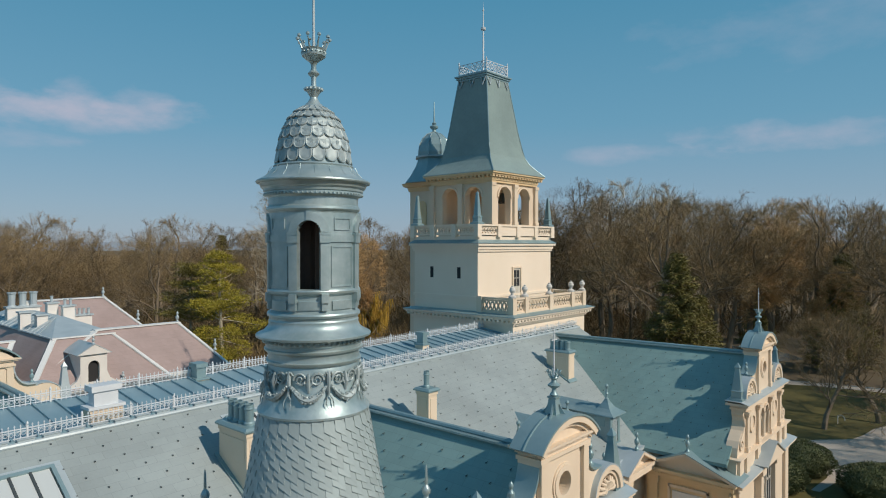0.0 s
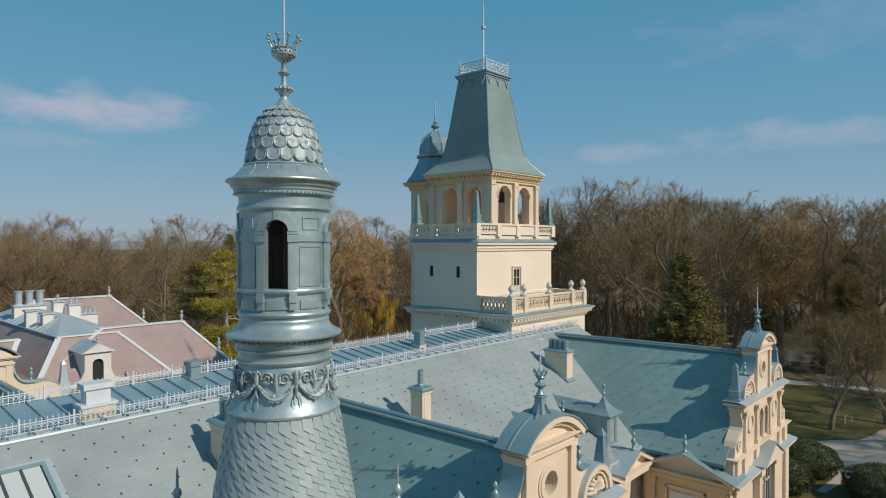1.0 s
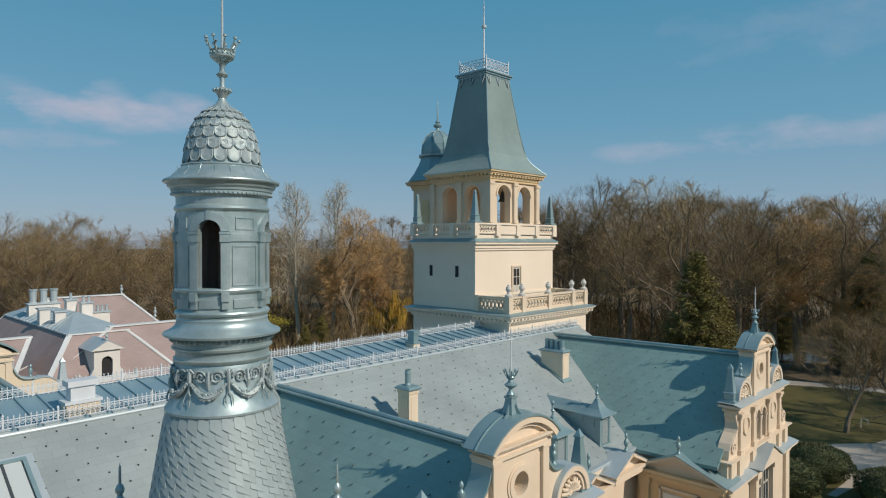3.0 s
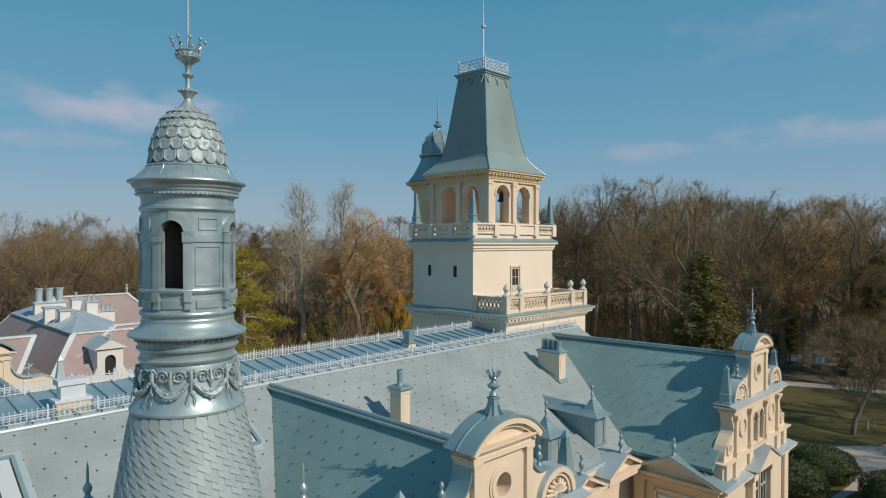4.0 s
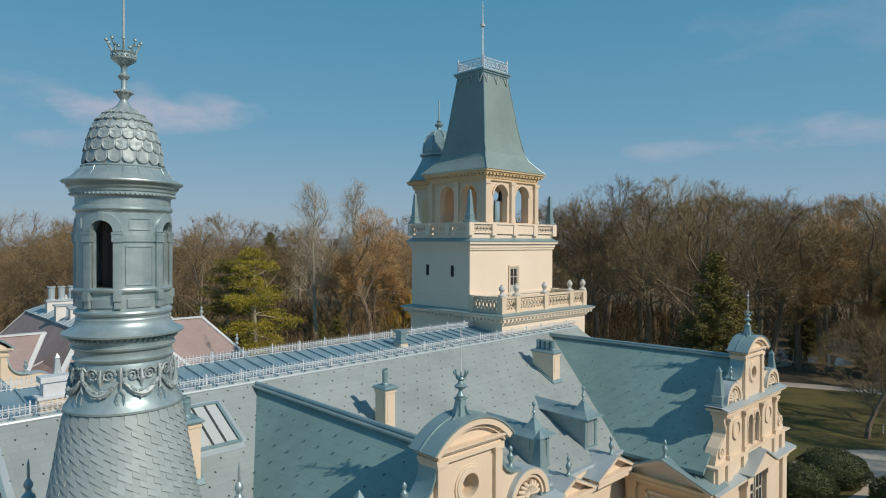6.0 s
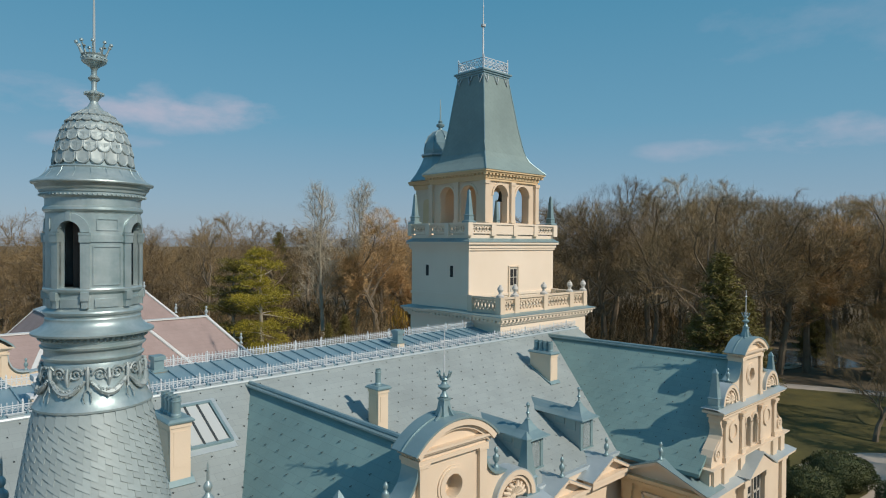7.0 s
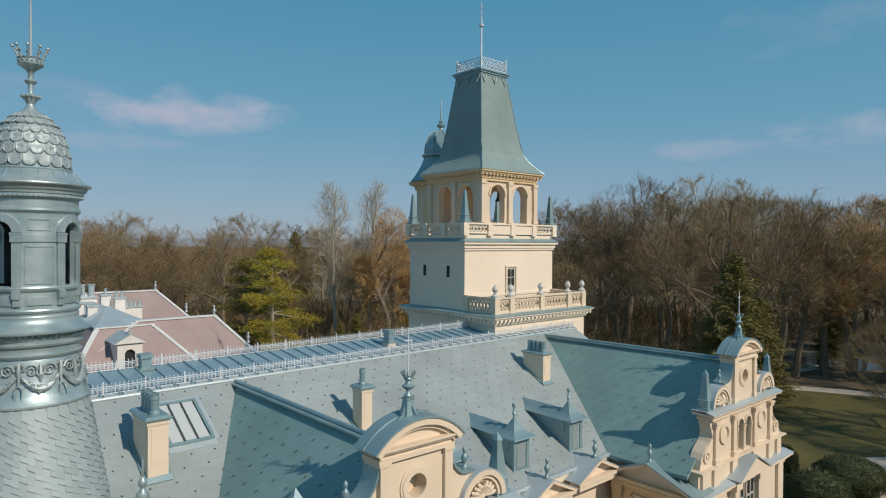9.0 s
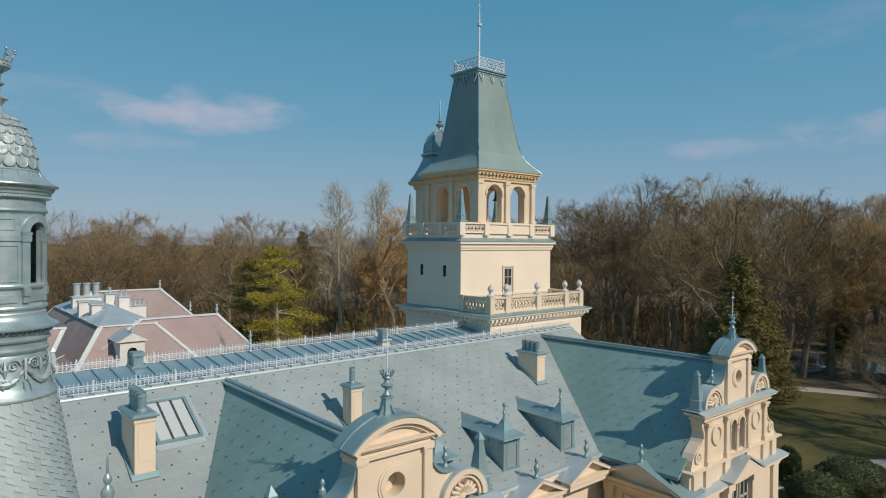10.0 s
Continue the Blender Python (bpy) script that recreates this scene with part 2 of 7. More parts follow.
# ---- geometry helpers ----
class Geo:
    """Vertices and faces that grow piece by piece."""

    def __init__(self):
        self.v, self.f = [], []

    def add(self, verts, faces, m=None):
        k = len(self.v)
        self.v += [tuple(m @ Vector(p)) if m else tuple(p) for p in verts]
        self.f += [tuple(k + i for i in q) for q in faces]
        return self

    def box(self, x0, x1, y0, y1, z0, z1, m=None):
        vs = [(x0, y0, z0), (x1, y0, z0), (x1, y1, z0), (x0, y1, z0), (x0, y0, z1), (x1, y0, z1), (x1, y1, z1), (x0, y1, z1)]
        return self.add(vs, [(0, 3, 2, 1), (4, 5, 6, 7), (0, 1, 5, 4), (1, 2, 6, 5), (2, 3, 7, 6), (3, 0, 4, 7)], m)

    def bar(self, a, b, w, h):
        """A squared bar from a to b, w wide and h high about its line."""
        a, b = Vector(a), Vector(b)
        d = (b - a).normalized()
        s = d.cross(Vector((0, 0, 1)))
        s = s.normalized() if s.length > 1e-4 else Vector((1, 0, 0))
        u = s.cross(d)
        c = [(-w / 2, -h / 2), (w / 2, -h / 2), (w / 2, h / 2), (-w / 2, h / 2)]
        vs = [a + s * i + u * j for i, j in c] + [b + s * i + u * j for i, j in c]
        return self.add(vs, [(0, 1, 2, 3), (7, 6, 5, 4), (0, 4, 5, 1), (1, 5, 6, 2), (2, 6, 7, 3), (3, 7, 4, 0)])

    def prism(self, outline, depth, m=None):
        """An outline of (x, z) extruded from y = 0 to y = depth."""
        n = len(outline)
        vs = [(x, 0, z) for x, z in outline] + [(x, depth, z) for x, z in outline]
        fs = [tuple(range(n)), tuple(reversed(range(n, 2 * n)))] + [(i, i + n, (i + 1) % n + n, (i + 1) % n) for i in range(n)]
        return self.add(vs, fs, m)

    def lathe(self, profile, seg=24, m=None, a0=0.0, a1=360.0):
        """Profile of (radius, z), turned about z."""
        full = a1 - a0 >= 360
        k = seg if full else seg + 1
        vs = [(r * math.cos(radians(a0 + (a1 - a0) * i / seg)), r * math.sin(radians(a0 + (a1 - a0) * i / seg)), z) for r, z in profile for i in range(k)]
        fs = [(j * k + i, j * k + (i + 1) % k, (j + 1) * k + (i + 1) % k, (j + 1) * k + i) for j in range(len(profile) - 1) for i in range(k if full else k - 1)]
        return self.add(vs, fs, m)

    def loft(self, rings):
        """Rings of equal length joined one to the next, ends closed."""
        n = len(rings[0])
        vs = [p for r in rings for p in r]
        fs = [(j * n + i, j * n + (i + 1) % n, (j + 1) * n + (i + 1) % n, (j + 1) * n + i) for j in range(len(rings) - 1) for i in range(n)]
        fs += [tuple(reversed(range(n))), tuple(range((len(rings) - 1) * n, len(rings) * n))]
        return self.add(vs, fs)

    def tube(self, pts, radius, seg=6, closed=False):
        """A round bar along points; radius is one number or one a point."""
        pts = [Vector(p) for p in pts]
        rs = radius if isinstance(radius, (list, tuple)) else [radius] * len(pts)
        rings = []
        for i, p in enumerate(pts):
            d = (pts[(i + 1) % len(pts)] - pts[i - 1]) if closed else (pts[min(i + 1, len(pts) - 1)] - pts[max(i - 1, 0)])
            d = d.normalized() if d.length > 1e-6 else Vector((0, 0, 1))
            s = d.cross(Vector((0, 0, 1)) if abs(d.z) < 0.95 else Vector((0, 1, 0))).normalized()
            u = s.cross(d)
            rings.append([p + (s * math.cos(6.2832 * k / seg) + u * math.sin(6.2832 * k / seg)) * rs[i] for k in range(seg)])
        if closed:
            rings.append(rings[0])
        return self.loft(rings)

    def sector(self, r0, r1, a0, a1, z0, z1, seg=6):
        """A curved block between two radii, two angles (degrees) and two heights."""
        rings = []
        for i in range(seg + 1):
            a = radians(a0 + (a1 - a0) * i / seg)
            c, s = math.cos(a), math.sin(a)
            rings.append([(r0 * c, r0 * s, z0), (r1 * c, r1 * s, z0), (r1 * c, r1 * s, z1), (r0 * c, r0 * s, z1)])
        return self.loft(rings)


def mesh_of(name, geo, mat, smooth=False, uv=None):
    me = bpy.data.meshes.new(name)
    me.from_pydata(geo.v, [], geo.f)
    bm = bmesh.new()
    bm.from_mesh(me)
    bmesh.ops.triangulate(bm, faces=[q for q in bm.faces if len(q.verts) > 4])
    bmesh.ops.recalc_face_normals(bm, faces=bm.faces)
    bm.to_mesh(me)
    bm.free()
    me.materials.append(mat)
    if smooth:
        me.polygons.foreach_set("use_smooth", [True] * len(me.polygons))
        me.set_sharp_from_angle(angle=radians(32))
    if uv:
        layer = me.uv_layers.new(name="UVMap")
        for lp in me.loops:
            layer.data[lp.index].uv = uv(me.vertices[lp.vertex_index].co)
    return me


def part(name, geo, mat, parent=None, label="", smooth=False, uv=None, m=None):
    """One mesh object, under a thing or a part if there is one."""
    ob = new(name, mesh_of(name, geo, mat, smooth, uv))
    if m is not None:
        ob.matrix_basis = m
    if parent is not None:
        ob.parent = parent
    return tagged(ob, label)


def piece(name, mesh, parent, m):
    """One of many alike pieces that share a mesh."""
    ob = new(name, mesh)
    ob.parent, ob.matrix_basis = parent, m
    return ob


def thing(name, m, label, category, group="", kind=""):
    ob = new(name)
    ob.empty_display_size = 0.2
    ob.matrix_basis = m
    return tagged(ob, label, category, group, kind)


def arc(cx, cz, r, a0, a1, n=12):
    return [(cx + r * math.cos(radians(a0 + (a1 - a0) * i / n)), cz + r * math.sin(radians(a0 + (a1 - a0) * i / n))) for i in range(n + 1)]


def arched_wall(geo, x0, x1, z0, z1, depth, openings, m=None):
    """A wall in x and z, as thick as depth, with round-arched openings (centre, half width, foot, springing)."""
    x = x0
    for c, hw, foot, spring in openings:
        geo.box(x, c - hw, 0, depth, z0, z1, m)
        if foot > z0:
            geo.box(c - hw, c + hw, 0, depth, z0, foot, m)
        geo.prism([(c - hw, z1)] + arc(c, spring, hw, 180, 0) + [(c + hw, z1)], depth, m)
        x = c + hw
    geo.box(x, x1, 0, depth, z0, z1, m)


def ring_wall(geo, cx, cz, r0, r1, depth, n=24, m=None):
    """A flat ring about (cx, cz), from y = 0 to y = depth."""
    rings = []
    for i in range(n + 1):
        a = 6.28318 * i / n
        c, s = math.cos(a), math.sin(a)
        rings.append([(cx + r0 * c, 0, cz + r0 * s), (cx + r1 * c, 0, cz + r1 * s), (cx + r1 * c, depth, cz + r1 * s), (cx + r0 * c, depth, cz + r0 * s)])
    if m:
        rings = [[tuple(m @ Vector(p)) for p in r] for r in rings]
    geo.loft(rings)


URN_PROFILE = [(0.17, 0), (0.17, 0.10), (0.12, 0.13), (0.08, 0.20), (0.07, 0.26), (0.13, 0.33), (0.17, 0.42), (0.15, 0.52), (0.08, 0.58), (0.06, 0.64), (0.10, 0.70), (0.11, 0.76), (0.08, 0.83), (0.03, 0.88), (0.0, 0.9)]


def urn(name, at, height, mat, label, spike=0.0, parent=None, slim=1.0):
    s = height / 0.9
    prof = [(r * s * slim, z * s) for r, z in URN_PROFILE]
    if spike:
        prof = prof[:-1] + [(0.022, height * 0.99), (0.018, height + spike * 0.7), (0.0, height + spike)]
    g = Geo().lathe(prof, 14)
    if parent is not None:
        return part(name, g, mat, parent, "", True, m=Matrix.Translation(at))
    ob = part(name, g, mat, None, label, True, m=Matrix.Translation(at))
    return tagged(ob, label, "roof finial", "roof finials")


# ---- ground ----
def sheet(name, geo, mat, label, category, kind="structure"):
    return tagged(part(name, geo, mat), label, category, "", kind)


sheet("ground", Geo().add([(-3000, -3000, 0), (4000, -3000, 0), (4000, 4000, 0), (-3000, 4000, 0)], [(0, 1, 2, 3)]), LITTER, "brown leaf-littered woodland ground running to the horizon", "ground")


def ribbon(name, pts, width, z, mat, label, category):
    """A strip of ground along points of the plan."""
    g = Geo()
    vs = []
    for i, p in enumerate(pts):
        d = Vector(pts[min(i + 1, len(pts) - 1)]) - Vector(pts[max(i - 1, 0)])
        s = Vector((-d.y, d.x)).normalized() * width / 2
        vs += [(p[0] + s.x, p[1] + s.y, z), (p[0] - s.x, p[1] - s.y, z)]
    g.add(vs, [(2 * i, 2 * i + 1, 2 * i + 3, 2 * i + 2) for i in range(len(pts) - 1)])
    return sheet(name, g, mat, label, category)


sheet("lawn", Geo().add([(40, -40, 0.02), (95, -40, 0.02), (116, 0, 0.02), (117, 16, 0.02), (109, 32, 0.02), (92, 50, 0.02), (40, 50, 0.02)], [(0, 1, 2, 3, 4, 5, 6)]), GRASS, "short yellow-green winter lawn beside the palace", "lawn")
ribbon("gravel_path", [(78, 62), (92, 51.5), (103, 41.5), (111, 31), (115.5, 21), (117.5, 10), (117, -6), (112, -30)], 3.4, 0.035, GRAVEL, "pale gravel park path between lawn and wood", "path")
DRIVE = ((64, 19.2), (71.4, 18.2), (76, 17.3), (80.3, 15.8), (82.6, 14.6), (84.1, 13.1), (86, 11.3), (88.5, 10.6), (92.2, 10.1), (94.7, 9.1), (104, 3), (118, -8), (114, -14), (100, -4), (90, 2), (82, 5), (77, 9.4), (70.5, 10.0), (66, 10.8), (66, 11.5), (70.5, 11.0), (74, 12), (73.3, 16), (71, 17), (64, 18.2))
sheet("gravel_drive", Geo().add([(x, y, 0.035) for x, y in DRIVE], [tuple(range(len(DRIVE) - 1, -1, -1))]), GRAVEL, "wide pale gravel drive curving past clipped yew bushes", "drive")
pond = Geo().add([(138 + 9 * math.cos(a * 0.5236) * (1 + 0.2 * math.sin(3 * a)), 42 + 15 * math.sin(a * 0.5236), 0.03) for a in range(12)], [tuple(range(12))])
sheet("water", pond, WATER, "still dark pond between bare trees", "pond")

# ---- main roof, with its ridge walk ----
AXIS = Matrix.Translation((15.4, 18.5, 0)) @ Matrix.Rotation(radians(1.6), 4, "Z")
X0, X1 = -22.0, 22.5            # along the ridge, from the axis point
EDGE_Z, SLOPE = 16.75, 0.55
WALK_W = 2.6                    # breadth of the ridge walk
EAVE_Y = -7.4                   # front eave, from the axis
main_roof = thing("main_roof", AXIS, "long grey-blue plated palace roof with a railed ridge walk", "roof", "", "structure")
us = math.hypot(1, SLOPE)
part("front_slope", Geo().add([(X0, 0, EDGE_Z), (X0, EAVE_Y, EDGE_Z + SLOPE * EAVE_Y), (X1, EAVE_Y, EDGE_Z + SLOPE * EAVE_Y), (X1, 0, EDGE_Z), (X0, 0, EDGE_Z - 0.15), (X0, EAVE_Y, EDGE_Z + SLOPE * EAVE_Y - 0.15), (X1, EAVE_Y, EDGE_Z + SLOPE * EAVE_Y - 0.15), (X1, 0, EDGE_Z - 0.15)], [(0, 1, 2, 3), (7, 6, 5, 4), (1, 5, 6, 2), (0, 4, 5, 1), (3, 2, 6, 7), (0, 3, 7, 4)]), SLATE, main_roof, "", uv=lambda c: (c.x, c.y * us))
part("rear_slope", Geo().add([(X0, WALK_W + 0.06, EDGE_Z + 0.36), (X0, 9.5, EDGE_Z - SLOPE * 7.4), (X1, 9.5, EDGE_Z - SLOPE * 7.4), (X1, WALK_W + 0.06, EDGE_Z + 0.36), (X0, WALK_W + 0.06, EDGE_Z + 0.2), (X0, 9.5, EDGE_Z - SLOPE * 7.4 - 0.15), (X1, 9.5, EDGE_Z - SLOPE * 7.4 - 0.15), (X1, WALK_W + 0.06, EDGE_Z + 0.2)], [(0, 1, 2, 3), (7, 6, 5, 4), (1, 5, 6, 2), (0, 4, 5, 1), (3, 2, 6, 7), (0, 3, 7, 4)]), SLATE, main_roof, "", uv=lambda c: (c.x, c.y * us))
part("edge_roll", Geo().tube([(X0, -0.02, EDGE_Z + 0.02), (X1, -0.02, EDGE_Z + 0.02)], 0.07, 8), LEAD_PALE, main_roof, "pale rolled metal edge", True)
g = Geo()
g.loft([[(x, 0.05, EDGE_Z - 0.4), (x, WALK_W + 0.05, EDGE_Z - 0.4), (x, WALK_W + 0.05, EDGE_Z + 0.46), (x, 0.05, EDGE_Z + 0.10)] for x in (X0, X1)])
part("ridge_sheet", g, SEAM, main_roof, "blue-grey standing-seam sheet")
g = Geo()
k = X0 + 0.2
seam_geo = Geo().bar((0, 0.06, EDGE_Z + 0.12), (0, WALK_W + 0.04, EDGE_Z + 0.48), 0.05, 0.09)
seam_mesh = mesh_of("seam", seam_geo, SEAM)
vent_mesh = mesh_of("vent", Geo().box(-0.20, 0.20, -0.02, 0.08, 0.0, 0.075).box(-0.22, 0.22, -0.04, 0.08, 0.075, 0.095), LEAD_PALE)
while k < X1 - 0.3:
    piece("seam", seam_mesh, main_roof, Matrix.Translation((k, 0, 0)))
    piece("vent", vent_mesh, main_roof, Matrix.Translation((k + 0.3, 0.0, EDGE_Z + 0.06)))
    k += 0.62


def railing(parent_m, y, z, label):
    """A low cast-iron ridge railing: rails, pointed pickets, knobbed posts."""
    r = thing("ridge_railing", parent_m, label, "railing", "ridge railings")
    part("rail", Geo().box(X0, X1, y - 0.018, y + 0.018, z + 0.04, z + 0.065), WHITE_RAIL, r)
    part("rail", Geo().box(X0, X1, y - 0.018, y + 0.018, z + 0.28, z + 0.305), WHITE_RAIL, r)
    part("rail", Geo().box(X0, X1, y - 0.014, y + 0.014, z + 0.225, z + 0.24), WHITE_RAIL, r)
    picket = Geo().box(-0.010, 0.010, -0.010, 0.010, 0.0, 0.34).lathe([(0.0, 0.33), (0.024, 0.36), (0.0, 0.42)], 4)
    ring_wall(picket, 0.07, 0.165, 0.042, 0.054, 0.018, 8)
    joined = Geo()
    k = X0
    while k < X1:
        joined.add([(p[0] + k, p[1] + y, p[2] + z) for p in picket.v], picket.f)
        k += 0.14
    tagged(part("picket", joined, WHITE_RAIL, r), kind="stuff")
    post = mesh_of("post", Geo().box(-0.022, 0.022, -0.022, 0.022, 0, 0.37).lathe([(0.0, 0.36), (0.036, 0.40), (0.028, 0.43), (0.0, 0.49)], 6), WHITE_RAIL)
    k = X0
    while k < X1:
        piece("post", post, r, Matrix.Translation((k, y, z)))
        k += 1.36
    return r


railing(AXIS, 0.16, EDGE_Z + 0.10, "low white cast-iron railing along the ridge walk edge")
railing(AXIS, WALK_W - 0.04, EDGE_Z + 0.45, "low white cast-iron railing along the ridge walk edge")


def ridge_vent(x, y, w, h, cap):
    v = thing("ridge_vent", AXIS @ Matrix.Translation((x, y, EDGE_Z)), "squat zinc-capped vent shaft on the ridge walk", "roof vent", "ridge vents")
    part("base", Geo().box(-w / 2, w / 2, -0.25, 0.25, 0, h * 0.5), STUCCO, v, "cream rendered base")
    part("cowl", Geo().box(-w * 0.36, w * 0.36, -0.2, 0.2, h * 0.5, h).box(-w * 0.45, w * 0.45, -0.26, 0.26, h * 0.9, h + 0.06).box(-w * 0.55, w * 0.55, -0.3, 0.3, h * 0.44, h * 0.52), ZINC_TRIM if not cap else WHITE_RAIL, v)


ridge_vent(-6.3, 0.55, 0.95, 1.1, True)
ridge_vent(8.7, 1.2, 0.46, 1.0, False)
ridge_vent(-2.3, 2.3, 0.5, 0.95, False)


def hooks(name, place, nu, nv, su, sv, parent, keep=lambda u, v: True):
    """Small dark snow hooks over a slope, in staggered rows; place(u, v) gives the point, its outward normal and the way up the slope."""
    g = Geo()
    for i in range(nu):
        for j in range(nv):
            u, v = (i + 0.5 * (j % 2)) * su, j * sv + 0.25
            if keep(u, v):
                p, n, up = place(u, v)
                s = up.cross(n) * 0.018
                q = p + n * 0.05 - up * 0.03
                g.add([p + s + up * 0.04, p - s + up * 0.04, q - s, q + s, p - s - up * 0.03, p + s - up * 0.03], [(0, 1, 2, 3), (3, 2, 4, 5)])
    tagged(part(name, g, DARK_HOOK, parent, "small dark iron snow hooks"), kind="stuff")


fn, fu = Vector((0, -SLOPE, 1)).normalized(), Vector((0, 1, SLOPE)).normalized()
hooks("snow_hooks", lambda u, v: (Vector((X0 + u, EAVE_Y, EDGE_Z + SLOPE * EAVE_Y)) + fu * v, fn, fu), 56, 17, 0.78, 0.5, main_roof)


def wing_roof(name, cx, y0, y1, ridge_z, ridge_z1, slope, run, label):
    """A gabled cross wing: two slopes, a rolled ridge, hooks. The ridge runs from y0 (gable) to y1 (main roof)."""
    w = thing(name, Matrix.Translation((cx, 0, 0)), label, "roof", "", "structure")
    k = math.hypot(1, slope)
    for sgn in (-1, 1):
        vs = [(0, y0, ridge_z), (0, y1, ridge_z1), (sgn * run, y1, ridge_z1 - slope * run), (sgn * run, y0, ridge_z - slope * run)]
        vs += [(x, y, z - 0.15) for x, y, z in vs]
        part("slope", Geo().add(vs, [(0, 1, 2, 3), (7, 6, 5, 4), (3, 2, 6, 7), (0, 3, 7, 4), (1, 5, 6, 2)]), SLATE_SHADE_TEAL, w, "", uv=lambda c: (c.y, c.x * k))
    part("ridge_cap", Geo().bar((-0.09, y0, ridge_z - 0.02), (-0.09, y1, ridge_z1 - 0.02), 0.26, 0.06).bar((0.09, y0, ridge_z - 0.02), (0.09, y1, ridge_z1 - 0.02), 0.26, 0.06).tube([(0, y0, ridge_z + 0.05), (0, y1, ridge_z1 + 0.05)], 0.08, 8), ZINC_TRIM, w, "rolled zinc ridge cap", True)
    nn, uu = Vector((-slope, 0, 1)).normalized(), Vector((1, 0, slope)).normalized()
    hooks("snow_hooks", lambda u, v: (Vector((-run, y0 + u, ridge_z - slope * run)) + uu * v, nn, uu), int((y1 - y0) / 0.8), int(run * k / 0.5), 0.8, 0.5, w)
    return w


wing_roof("wing_roof_1", 15.66, 7.2, 18.9, 16.68, 16.68, 0.98, 3.9, "grey-blue plated cross-wing roof behind a scrolled gable")
wing_roof("wing_roof_2", 34.7, 7.6, 19.4, 16.76, 16.62, 0.87, 4.75, "grey-blue plated cross-wing roof behind a scrolled gable")
wing_roof("wing_roof_3", 8.7, 20.0, 30.2, 16.6, 16.6, 0.98, 3.9, "grey-blue plated rear wing roof beyond the ridge walk")

# ---- walls below the eaves ----
for nm, box in (("wall_south", (-6.6, 30.4, 11.45, 11.95, 0, 12.5)), ("wall_wing_1", (11.9, 19.2, 7.3, 12, 0, 12.6)), ("wall_wing_2", (30.4, 39.3, 7.75, 26, 0, 12.4)), ("wall_west", (-6.6, -6.0, 11.9, 28, 0, 12.5)), ("wall_north", (-6.6, 38, 27.4, 27.9, 0, 12.5))):
    sheet(nm, Geo().box(*box), STUCCO, "cream rendered palace wall under the roofs", "wall")
sheet("wall_wing_3", Geo().box(5.2, 12.2, 27.9, 30.1, 0, 12.4), STUCCO, "cream rendered palace wall under the roofs", "wall")


